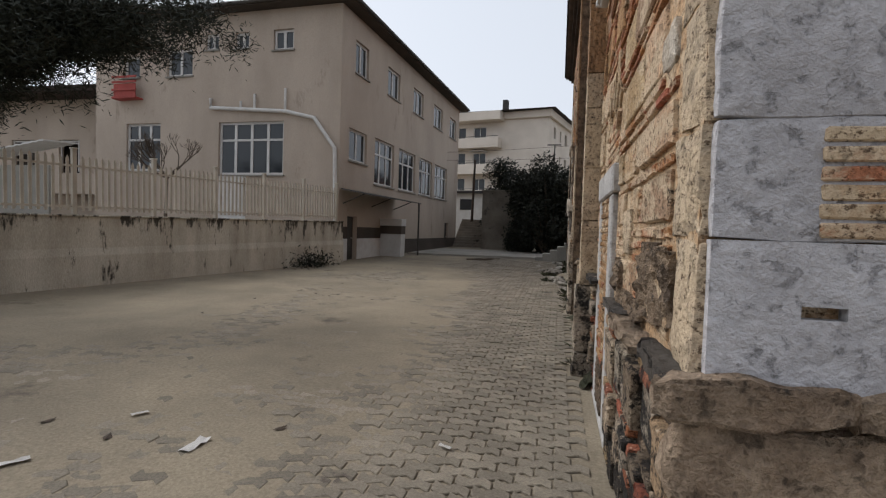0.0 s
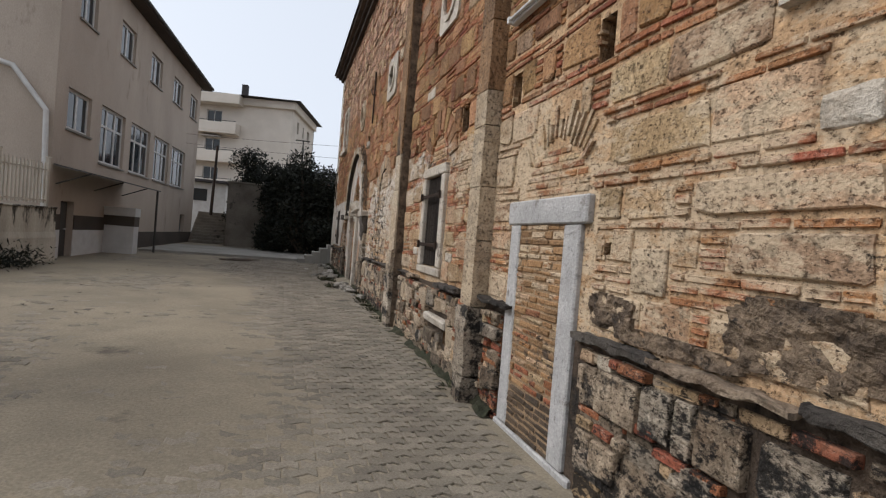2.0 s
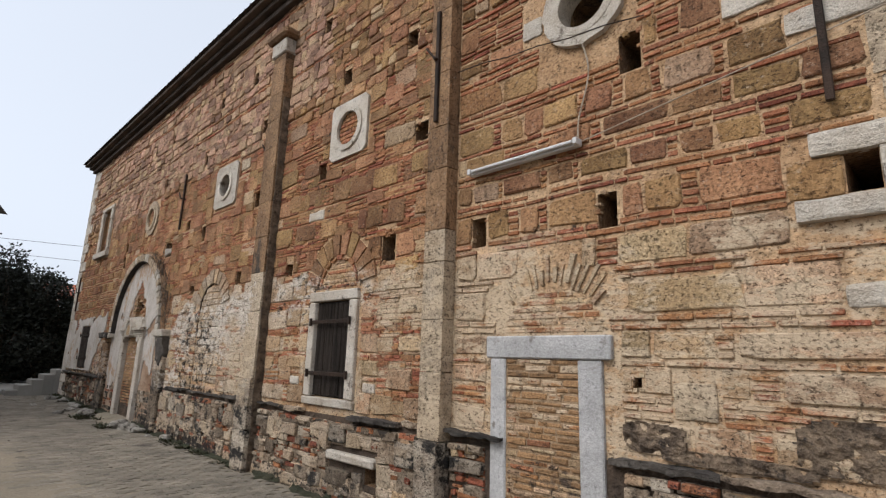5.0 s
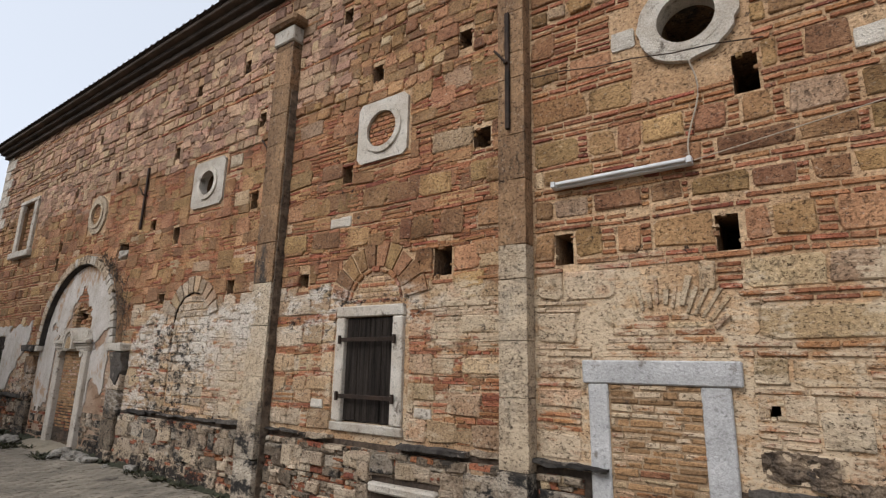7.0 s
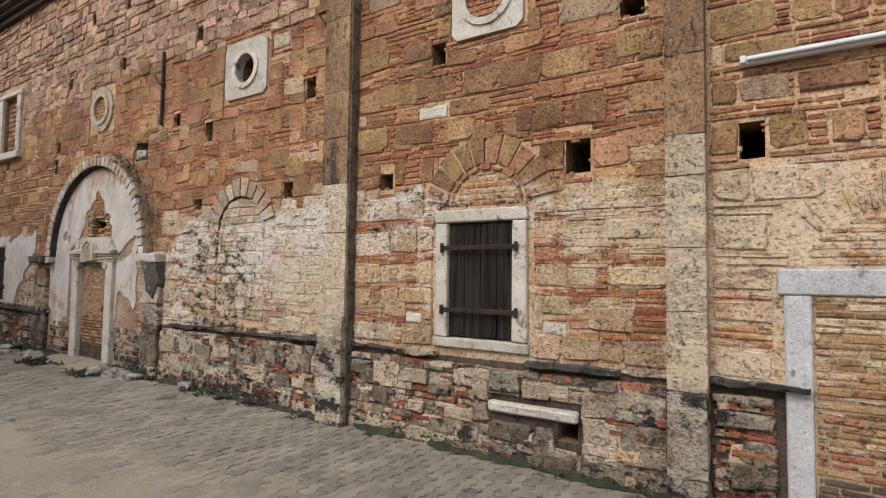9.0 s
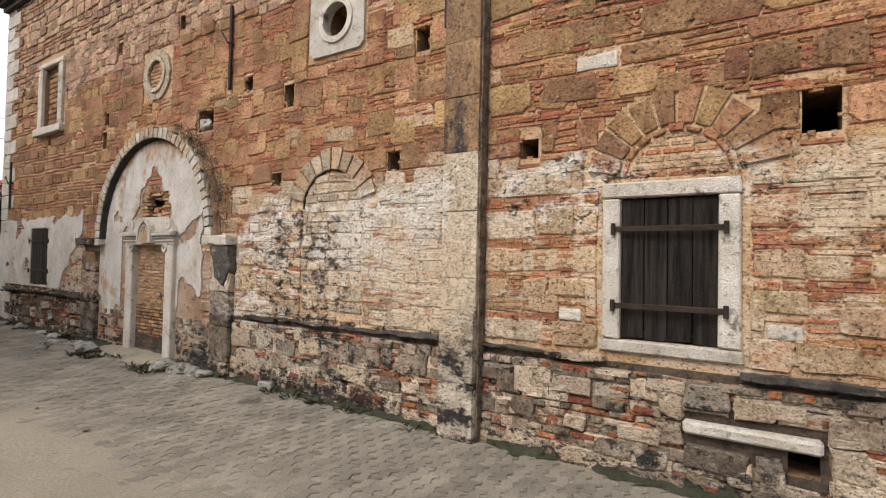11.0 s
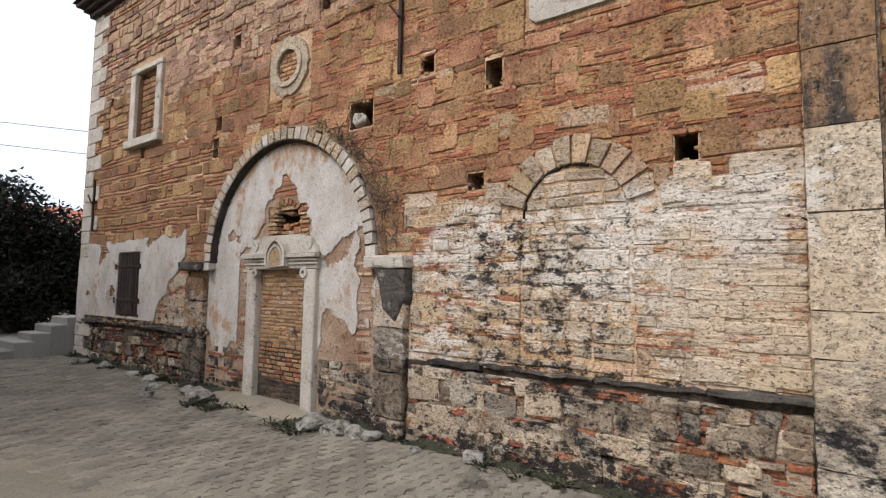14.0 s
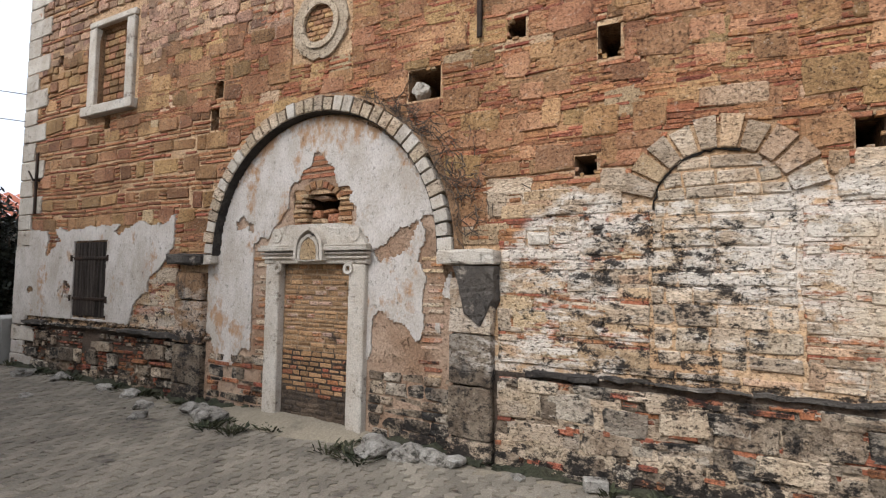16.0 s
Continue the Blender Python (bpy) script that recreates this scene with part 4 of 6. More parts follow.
for i in range(48):
    t0, t1 = math.pi * i / 48, math.pi * (i + 1) / 48
    q = [(r_, t_, x_) for r_, t_, x_ in ((1.683, t0, FACE - 0.118), (1.683, t1, FACE - 0.118), (1.676, t1, FACE + 0.03), (1.676, t0, FACE + 0.03))]
    f = [soffit.verts.new((x_, ARCH_Y + r_ * math.cos(t_), ARCH_Z + r_ * math.sin(t_))) for r_, t_, x_ in q]
    g = [soffit.verts.new((x_, ARCH_Y + (r_ + 0.01) * math.cos(t_), ARCH_Z + (r_ + 0.01) * math.sin(t_))) for r_, t_, x_ in q]
    soffit.faces.new(f)
    for k in range(4):
        soffit.faces.new((f[k], g[k], g[(k + 1) % 4], f[(k + 1) % 4]))
bmesh.ops.remove_doubles(soffit, verts=soffit.verts, dist=1e-4)
part("soffit", soffit, LEDGE, portal, "sooty underside of the arch, its shade put into the black")
hood = bmesh.new()
n = 60
for i in range(n):
    t0, t1 = math.pi * i / n, math.pi * (i + 1) / n
    rr = 1.9 + 0.03 * noise.noise(Vector((i * 0.3, 0, 0)))
    q = [(1.87, t0), (rr + 0.03, t0), (rr + 0.03, t1), (1.87, t1)]
    f = [hood.verts.new((FACE - 0.09 if k in (0, 3) else FACE - 0.015, ARCH_Y + r * math.cos(t), ARCH_Z + r * math.sin(t))) for k, (r, t) in enumerate(q)]
    g = [hood.verts.new((FACE + 0.03, v.co.y, v.co.z)) for v in f]
    hood.faces.new(f)
    for k in range(4):
        hood.faces.new((f[k], g[k], g[(k + 1) % 4], f[(k + 1) % 4]))
part("hood_moulding", hood, PILAST, portal, "sooty hood moulding")
for y0_, y1_, impost in ((13.44, 13.90, True), (17.60, 18.18, False)):
    z = -0.05
    rp = random.Random(int(y0_))
    k = 0
    while z < 2.0:
        h = min(rp.uniform(0.3, 0.6), 2.0 - z)
        if h < 0.12:
            break
        rough_block("pier_block", (FACE - 0.1, FACE + 0.05, y0_, y1_, z, z + h - 0.008), (PLINTH if z < 0.9 else (WASH if impost else PILAST)), portal, 0.02, 3, int(z * 50 + y0_))
        z += h
    rough_block("impost", (FACE - 0.19, FACE + 0.05, y0_ - 0.06, y1_ + 0.1, 2.01, 2.16), MARBLE_W if impost else LEDGE, portal, 0.02, 4, 3)
    if impost:
        br = bmesh.new()
        vs = [br.verts.new(p) for p in ((FACE - 0.17, y0_ - 0.04, 2.0), (FACE - 0.17, y1_ - 0.08, 2.0), (FACE - 0.13, y1_ - 0.18, 1.55), (FACE - 0.12, y0_ + 0.12, 1.42), (FACE - 0.09, y0_ - 0.03, 1.7),
                                            (FACE, y0_ - 0.05, 2.0), (FACE, y1_ - 0.06, 2.0), (FACE, y1_ - 0.16, 1.5), (FACE, y0_ + 0.1, 1.38), (FACE, y0_ - 0.05, 1.66))]
        br.faces.new(vs[:5])
        for i in range(5):
            br.faces.new((vs[i], vs[(i + 1) % 5], vs[5 + (i + 1) % 5], vs[5 + i]))
        bmesh.ops.subdivide_edges(br, edges=br.edges[:], cuts=4, use_grid_fill=True)
        bmesh.ops.triangulate(br, faces=[f for f in br.faces if len(f.verts) > 4])
        for v in br.verts:
            if v.co.x < FACE - 0.02:
                v.co += Vector((noise.noise(v.co * 9) * 0.03, noise.noise(v.co * 8 + Vector((3, 0, 0))) * 0.02, noise.noise(v.co * 8 + Vector((0, 3, 0))) * 0.02))
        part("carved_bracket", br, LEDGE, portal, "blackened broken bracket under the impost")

a, b, c, d = DOOR2
for nm, s in (("jamb", (a - 0.22, a, c - 0.02, d)), ("jamb", (b, b + 0.22, c - 0.04, d))):
    outline_block(nm, (FACE - 0.1, FACE + 0.1, s[0], s[1], s[2], s[3] - 0.002), MARBLE_W, portal, 0.014, seed=int(s[0]))
lintel = outline_block("lintel", (FACE - 0.1, FACE + 0.1, a - 0.26, b + 0.26, d + 0.003, d + 0.15), MARBLE_W, portal, 0.012, "carved cream marble lintel")
for out_, z0_, z1_ in ((0.125, 0.06, 0.085), (0.14, 0.11, 0.135), (0.17, 0.152, 0.2), (0.145, 0.203, 0.225)):
    outline_block("cornice_strip", (FACE - out_, FACE - 0.06, a - 0.2 - out_ * 0.6, b + 0.2 + out_ * 0.6, d + z0_, d + z1_), MARBLE_W, lintel, 0.007)
# sloping crest above the cornice
bm = bmesh.new()
crest = ((a - 0.22, d + 0.228), (b + 0.22, d + 0.228), (b + 0.1, d + 0.42), (b - 0.12, d + 0.47), (a + 0.12, d + 0.47), (a - 0.1, d + 0.42))
f_ = [bm.verts.new((FACE - 0.085, *p)) for p in crest]
k_ = [bm.verts.new((FACE + 0.06, *p)) for p in crest]
bm.faces.new(f_)
for i in range(6):
    bm.faces.new((f_[i], k_[i], k_[(i + 1) % 6], f_[(i + 1) % 6]))
part("crest", bm, MARBLE_W, lintel)


def ogee(w, h, z0, n=16):
    """Half outline of a pointed niche, from one foot over the tip to the other."""
    pts = []
    for i in range(n + 1):
        t = math.pi * i / n
        tip = max(0.0, 1 - abs(t - math.pi / 2) / 0.5) ** 2
        pts.append((15.695 + w * math.cos(t), z0 + h * (max(0.0, math.sin(t)) ** 0.62) * (1 + 0.06 * tip)))
    return pts


for w0, h0, w1, h1, out_ in ((0.22, 0.37, 0.18, 0.325, 0.19), (0.165, 0.29, 0.125, 0.245, 0.182)):
    bm = bmesh.new()
    ring(bm, ogee(w0, h0, d + 0.04) + [(15.695, d + 0.03)], ogee(w1, h1, d + 0.05) + [(15.695, d + 0.04)], FACE - out_, FACE - 0.06)
    part("arched_ornament", bm, MARBLE_W, lintel)
bm = bmesh.new()
tip_ = [bm.verts.new((FACE - 0.178, *p)) for p in ogee(0.12, 0.235, d + 0.05)]
root_ = [bm.verts.new((FACE - 0.08, v.co.y, v.co.z)) for v in tip_]
bm.faces.new(tip_)
for i in range(len(tip_) - 1):
    bm.faces.new((tip_[i], root_[i], root_[i + 1], tip_[i + 1]))
part("leaf_carving", bm, PALE, lintel)
for yy in (a - 0.06, b + 0.06):
    bm = bmesh.new()
    for r_, q_ in ((0.075, 0.045), (0.035, 0.012)):
        ring(bm, circle(yy, d + 0.345, r_ + 0.01, 18), circle(yy, d + 0.345, q_, 18), FACE - 0.1, FACE - 0.07)
    part("rosette", bm, MARBLE_W, lintel)
    bm = bmesh.new()
    ring(bm, circle(yy - math.copysign(0.05, yy - 15.7), d - 0.05, 0.065, 16), circle(yy - math.copysign(0.05, yy - 15.7), d - 0.05, 0.03, 16), FACE - 0.125, FACE - 0.09)
    part("scroll", bm, MARBLE_W, lintel)
# broken niche above it: brick cheeks, a sagging brick arch, rubble inside
voussoirs(15.69, 2.68, 0.30, 0.40, radians(22), radians(158), 9, [BRICK_P, INFILL], portal, FACE - 0.02, FACE + 0.1, 12, "arch_brick", 0.82)
rq = random.Random(17)
for side_ in (15.30, 15.98):
    for i in range(7):
        y_ = side_ + rq.uniform(-0.03, 0.03)
        outline_block("brick", (FACE - rq.uniform(0.005, 0.03), FACE + 0.1, y_ - 0.1, y_ + 0.1, 2.47 + i * 0.058, 2.51 + i * 0.058), rq.choice((BRICK_P, INFILL, PALE)), portal, 0.006, seed=i, wob=0.008)
for y_, z_, w_, h_ in ((15.52, 2.5, 0.2, 0.12), (15.75, 2.5, 0.26, 0.07), (15.8, 2.57, 0.14, 0.1), (15.6, 2.63, 0.16, 0.05), (15.72, 2.8, 0.24, 0.05)):
    rough_block("rubble", (FACE + 0.05, FACE + 0.25, y_ - w_ / 2, y_ + w_ / 2, z_, z_ + h_), rq.choice((PALE, BRICK_P, SCAR)), portal, 0.02, 3, int(y_ * 50))
brick_fill(portal, a, b, c, d + 0.02, FACE + 0.0, [INFILL, INFILL, INFILL, BRICK_P], 0.1, 0.22, 9, 0.5)


# dry creeper on the shoulder of the arch
creeper = thing("dry_creeper", "tangle of dry grey-brown creeper on the shoulder of the arch", "creeper")
rv_ = random.Random(23)
bm = bmesh.new()
for k in range(5):
    for i in range(48):
        t_ = radians(118 + 12 * k + rv_.uniform(-8, 10))
        r_ = 1.86 + abs(rv_.gauss(0, 0.09 + 0.03 * k))
        p_ = Vector((FACE - rv_.uniform(0.02, 0.1), ARCH_Y + r_ * math.cos(t_), ARCH_Z + r_ * math.sin(t_)))
        d_ = Vector((rv_.uniform(-0.25, 0.05), rv_.uniform(-1, 0.6), rv_.uniform(-1.2, 0.5))).normalized()
        for q in range(3):
            e_ = p_ + d_ * rv_.uniform(0.04, 0.1)
            e_.x = min(max(e_.x, FACE - 0.15), FACE - 0.025)
            tube(bm, p_, e_, 0.006 - 0.0015 * q, 0.0045 - 0.0015 * q, 4)
            p_ = e_
            d_ = (d_ + Vector((0, rv_.uniform(-0.7, 0.7), rv_.uniform(-0.7, 0.4)))).normalized()
part("stem", bm, BARK, creeper)["kind"] = "stuff"


# plaster sheets with broken edges
def sheet(name, y0, y1, z0, z1, inside, material, parent, x, step=0.03, thick=0.02, label=""):
    ny, nz = int((y1 - y0) / step), int((z1 - z0) / step)
    bm = bmesh.new()
    grid = {}

    def at(i, j):
        if (i, j) not in grid:
            p = Vector((i * 0.9, j * 0.9, 0.3))
            jy, jz = 0.8 * step * noise.noise(p * 1.7), 0.8 * step * noise.noise(p * 1.7 + Vector((9, 0, 0)))
            yy, zz = y0 + i * step, z0 + j * step
            grid[i, j] = bm.verts.new((x + 0.008 * noise.noise(Vector((yy * 1.3, zz * 1.3, 0))), yy + jy, zz + jz))
        return grid[i, j]

    for i in range(ny):
        for j in range(nz):
            if inside(y0 + (i + 0.5) * step, z0 + (j + 0.5) * step):
                bm.faces.new((at(i, j), at(i, j + 1), at(i + 1, j + 1), at(i + 1, j)))
    edges = [e for e in bm.edges if e.is_boundary]
    ex = bmesh.ops.extrude_edge_only(bm, edges=edges)
    for v in ex["geom"]:
        if isinstance(v, bmesh.types.BMVert):
            v.co.x += thick
    return part(name, bm, material, parent, label)


def nz2(y, z, s, k=0.0):
    return noise.noise(Vector((y * s, z * s, k))) + 0.5 * noise.noise(Vector((y * s * 2.3, z * s * 2.3, k + 4)))


def crust(cy, cz, ry_, rz_, seed, material):
    """A patch where the facing has weathered to a lumpy dark crust."""
    bm = bmesh.new()
    n_ = 26
    grid = {}
    for i in range(n_ + 1):
        for j in range(n_ + 1):
            a_, b_ = 2 * i / n_ - 1, 2 * j / n_ - 1
            yy, zz = cy + a_ * ry_, cz + b_ * rz_
            if a_ ** 4 + b_ ** 4 < 0.85 + 0.25 * nz2(yy, zz, 5.5, seed) + 0.3 * nz2(yy, zz, 17, seed):
                dx = 0.02 + 0.03 * nz2(yy, zz, 9, seed) + 0.02 * nz2(yy, zz, 22, seed)
                grid[i, j] = bm.verts.new((FACE - dx, yy, zz))
    for i in range(n_):
        for j in range(n_):
            q = [grid.get(k_) for k_ in ((i, j), (i, j + 1), (i + 1, j + 1), (i + 1, j))]
            if all(q):
                bm.faces.new(q)
    ex_ = bmesh.ops.extrude_edge_only(bm, edges=[e for e in bm.edges if e.is_boundary])
    for v in ex_["geom"]:
        if isinstance(v, bmesh.types.BMVert):
            v.co.x = FACE + 0.02
    part("weathered_patch", bm, material, wall, "lumpy weathered patch")


for cy, cz, ry_, rz_ in ((2.2, 1.27, 0.36, 0.17), (3.42, 1.2, 0.26, 0.11), (2.9, 1.1, 0.5, 0.05), (6.0, 0.62, 0.22, 0.16), (10.4, 0.42, 0.25, 0.14), (8.6, 0.3, 0.4, 0.12), (12.4, 0.3, 0.5, 0.14), (13.0, 0.24, 0.45, 0.17), (7.7, 0.2, 0.5, 0.13), (19.0, 0.4, 0.4, 0.2), (21.2, 0.45, 0.5, 0.2)):
    crust(cy, cz, ry_, rz_, cy * 3.7, CRUST)


def tymp(y, z):
    if z > ARCH_Z:
        return (y - ARCH_Y) ** 2 + (z - ARCH_Z) ** 2 < 1.645 ** 2
    return 13.9 < y < 17.6


def scar_in(y, z):
    return tymp(y, z) and z > 0.05 and not (a - 0.2 < y < b + 0.2 and z < d + 0.32) and not (15.22 < y < 16.1 and 2.45 < z < 2.93)


def plaster_in(y, z):
    if not scar_in(y, z) or z < 0.95 + 0.5 * nz2(y, 0, 1.6, 3) + (0.35 if y < 14.9 else 0):
        return False
    # bare triangle above the lintel, bare strip along one jamb
    up = (z - 2.2) / 1.1
    if 0 < up < 1.05 and abs(y - 15.75) < 0.78 * (1.08 - up) + 0.16 * nz2(y, z, 2.6):
        return False
    if y < 14.25 + 0.12 * nz2(y, z, 3, 2) and 1.0 < z < 2.55 and nz2(y, z, 0.9, 5) < 0.35:
        return False
    if 16.3 < y < 16.75 and z < 2.3 + 0.2 * nz2(y, z, 3, 1):
        return False
    return nz2(y, z, 1.1, 7) + 0.3 * nz2(y, z, 4.5, 8) < 0.6


sheet("tympanum_coat", 13.85, 17.62, 0.0, 3.8, scar_in, SCAR, portal, FACE - 0.004, 0.04, 0.03, "bare tan render behind the fallen plaster")
sheet("plaster", 13.85, 17.62, 0.4, 3.8, plaster_in, PLASTER, portal, FACE - 0.024, 0.02, 0.03, "flaking white plaster")
low = []
for ya, yb in ((13.92, 14.92), (16.46, 17.56)):
    z = 0.02
    while z < 0.82:
        h = rs.choice((0.055, 0.06, 0.1, 0.15))
        y = ya
        while y < yb - 0.05:
            w = min(rs.uniform(0.1, 0.34), yb - y)
            low.append((y, y + w - 0.014, z, z + h - 0.012, rs.uniform(0.0, 0.035), K_BRICK if h < 0.09 and rs.random() < 0.6 else rs.choice((K_PLINTH, K_PLINTH, K_BASE))))
            y += w
        z += h
bare = [(13.99 + rs.uniform(0, 0.05), 14.2 + rs.uniform(-0.06, 0.08), 0.84 + 0.072 * j + rs.uniform(0, 0.01), 0.885 + 0.072 * j, rs.uniform(0.004, 0.022), rs.choice((K_BRICKP, K_PALE))) for j in range(18) if rs.random() < 0.85]
bare += [(16.46, 16.68 + rs.uniform(-0.08, 0.08), 0.84 + 0.072 * j, 0.885 + 0.072 * j, rs.uniform(0.004, 0.022), rs.choice((K_BRICKP, K_WASH))) for j in range(18) if rs.random() < 0.85]
bare += [(15.69 - 0.62 * (1 - j / 8), 15.69 + 0.62 * (1 - j / 8), 2.9 + 0.07 * j, 2.95 + 0.07 * j, 0.012, K_BRICKP) for j in range(2, 6)]
one_by_one(low + bare, portal)


def corner_plaster(y, z):
    if y > 22.35:
        return z < 2.5 + 0.4 * nz2(y, z, 1.5)
    edge = 2.62 + 0.24 * nz2(y, 0, 1.4, 4)
    lowe = 1.12 if y > 19.4 else 1.12 + 1.1 * (19.4 - y) / 1.0 + 0.2 * nz2(y, z, 2, 3)
    if 19.95 < y < 20.9 and 1.15 < z < 2.4:
        return False
    return 18.35 < y and lowe < z < edge and nz2(y, z, 1.6, 9) + 0.3 * nz2(y, z, 6, 2) < 0.5


corner_pl = sheet("plaster_patch", 18.2, 22.82, 1.08, 3.0, corner_plaster, PLASTER, None, FACE - 0.034, 0.024, 0.05)
tagged(corner_pl, "flaking white plaster round the far shuttered window", "plaster", kind="structure")

# blocked arched window between pilaster and portal
blind = thing("blind_arch", "walled-up arched window of limewashed stone under pale voussoirs", "blind arch", kind="structure")
voussoirs(11.5, 2.45, 0.52, 0.77, radians(14), radians(166), 10, [PALE, WASH], blind, FACE - 0.022, FACE + 0.05, 6)
fill = []
zz = 1.2
while zz < 2.92:
    h = rs.uniform(0.1, 0.19)
    half = 0.53 if zz < 2.4 else math.sqrt(max(0.0, 0.515 ** 2 - (zz + 0.5 * h - 2.45) ** 2))
    yy = 11.5 - half
    while yy < 11.5 + half - 0.05:
        w = min(rs.uniform(0.16, 0.4), 11.5 + half - yy)
        fill.append((yy, yy + w - 0.015, zz, zz + h - 0.012, rs.uniform(-0.006, 0.012), K_WASH if rs.random() < 0.7 else K_PILW))
        yy += w
    zz += h
one_by_one(fill, blind)
# raised dark strip drawing the shade of an open joint; no gap is cut
rc = random.Random(3)
bm = bmesh.new()
prev = None
for i in range(26):
    t_ = radians(4 + 104 * i / 25)
    r_, w_ = 0.505 + rc.uniform(-0.012, 0.012), rc.uniform(0.002, 0.013)
    cur = [bm.verts.new((FACE - 0.014, 11.5 + q_ * math.cos(t_), 2.45 + q_ * math.sin(t_))) for q_ in (r_ - w_, r_ + w_)]
    if prev:
        bm.faces.new((prev[0], prev[1], cur[1], cur[0]))
    prev = cur
ex = bmesh.ops.extrude_face_region(bm, geom=bm.faces[:])
bmesh.ops.translate(bm, vec=(0.03, 0, 0), verts=[v for v in ex["geom"] if isinstance(v, bmesh.types.BMVert)])
part("open_joint", bm, DARK, blind, "raised near-black strip painted as the shade of an open joint")

# near end of the church: large limewashed blocks
end = part("wall_south", boxes((FACE + 0.77, 9.5, Y0 + 0.02, Y0 + 0.6, -0.3, TOP)), MORTAR)
tagged(end, "end wall of the church of large limewashed blocks", "wall", kind="structure")
re_ = random.Random(21)
zrow = [LED + 0.04, 1.45, 1.78, 2.15, 2.5, 2.66, 3.06, 3.5, 3.95, 4.4, 4.9, 5.4, 5.9, 6.4, 6.9, 7.4, TOP]
for r, (z0_, z1_) in enumerate(zip(zrow, zrow[1:])):
    if z1_ - z0_ < 0.2:
        z1_ = z0_ + 0.14
    x = FACE + 0.03
    first = True
    while x < 9.5:
        w = (0.95 if r % 2 else 0.6) if first else re_.uniform(0.6, 1.2)
        sp = (x, min(x + w, 9.5) - 0.004, Y0 - 0.03, Y0 + 0.06, z0_, z1_ - 0.003)
        if first:
            rough_block("corner_stone", (FACE - 0.004, FACE + 0.3, Y0 + 0.005, Y0 + (0.34 if r % 2 else 0.3), z0_, z1_ - 0.004), PILAST_W, end, 0.016, 5, r)
        if r == 0 and first:
            bm = bmesh.new()
            for p, q, s0, s1 in cells(sp[0], sp[1], sp[4], sp[5], [(0.64, 0.75, 1.24, 1.275)]):
                box(bm, p, q, sp[2], sp[3], s0, s1)
            part("wall_block", bm, LILAC, end)
        else:
            rough_block("wall_block", sp, LILAC, end, 0.007, 9, r * 40 + int(x * 9))
        x += w
        first = False
patch = thing("brick_patch", "bare ochre patch of thin bricks in the limewashed block", "brick patch", kind="structure")
for i in range(6):
    outline_block("brick", (0.67, 0.92, Y0 - 0.042, Y0 - 0.02, 1.46 + i * 0.05, 1.5 + i * 0.05), PALE if i % 3 else BRICK_P, patch, 0.005, seed=i, wob=0.004)
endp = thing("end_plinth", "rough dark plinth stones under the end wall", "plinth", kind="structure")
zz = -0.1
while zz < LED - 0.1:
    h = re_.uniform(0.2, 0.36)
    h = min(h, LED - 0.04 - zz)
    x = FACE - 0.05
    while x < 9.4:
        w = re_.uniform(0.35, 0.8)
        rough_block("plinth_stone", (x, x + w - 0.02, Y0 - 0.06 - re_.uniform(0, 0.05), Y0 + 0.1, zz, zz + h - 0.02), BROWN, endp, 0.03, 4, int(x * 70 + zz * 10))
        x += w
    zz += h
x = FACE - 0.1
while x < 9.4:
    w = re_.uniform(0.5, 1.0)
    rough_block("ledge_stone", (x, x + w - 0.012, Y0 - 0.1, Y0 + 0.05, LED - 0.05, LED + 0.07), BROWN, ledge, 0.03, 9, int(x * 33))
    x += w

# far end, back, quoins, cornice and roof
far_end = part("wall_north", boxes((FACE + 0.02, 9.5, Y1 - 0.6, Y1 - 0.03, -0.3, TOP)), MORTAR)
tagged(far_end, "far end wall of the church", "wall", kind="structure")
east = part("wall_east", boxes((9.5, 10.1, Y0, Y1, -0.3, TOP)), MORTAR)
tagged(east, "rear wall of the church", "wall", kind="structure")
quoin = thing("corner_quoins", "large pale corner stones of the church", "quoin", kind="structure")
z, k = 0.0, 0
while z < TOP - 0.1:
    h = rs.uniform(0.22, 0.36)
    L = 0.75 if k % 2 else 0.42
    outline_block("quoin_stone", (FACE - 0.03, FACE + 0.5, Y1 - L, Y1 + 0.012, z, min(z + h, TOP) - 0.01), MARBLE_W if z > 2.4 or k % 3 == 0 else PLASTER, quoin, 0.012, seed=k, wob=0.006)
    z += h
    k += 1
roof = thing("church_roof", "shallow church roof with a dark projecting cornice", "roof", kind="structure")
part("cornice", boxes((FACE - 0.12, FACE + 0.6, Y0 - 0.1, Y1 + 0.1, TOP, TOP + 0.12), (FACE - 0.22, FACE + 0.6, Y0 - 0.2, Y1 + 0.2, TOP + 0.123, TOP + 0.22), (FACE - 0.34, FACE + 0.6, Y0 - 0.3, Y1 + 0.3, TOP + 0.223, TOP + 0.30), bevel=0.012), CORN, roof)
bm = bmesh.new()
n = int((Y1 - Y0 + 0.7) / 0.24)
for i in range(n):
    y = Y0 - 0.35 + i * 0.24
    tube(bm, (FACE - 0.37, y + 0.12, TOP + 0.325), (FACE + 0.35, y + 0.12, TOP + 0.5), 0.05, 0.07, 8)
part("eaves_tiles", bm, TILE, roof)
bm = bmesh.new()
r0 = [bm.verts.new(p) for p in ((FACE - 0.40, Y0 - 0.35, TOP + 0.31), (FACE - 0.40, Y1 + 0.35, TOP + 0.31), (4.9, Y1 - 3.5, TOP + 2.0), (4.9, Y0 + 3.5, TOP + 2.0), (10.4, Y0 - 0.35, TOP + 0.31), (10.4, Y1 + 0.35, TOP + 0.31))]
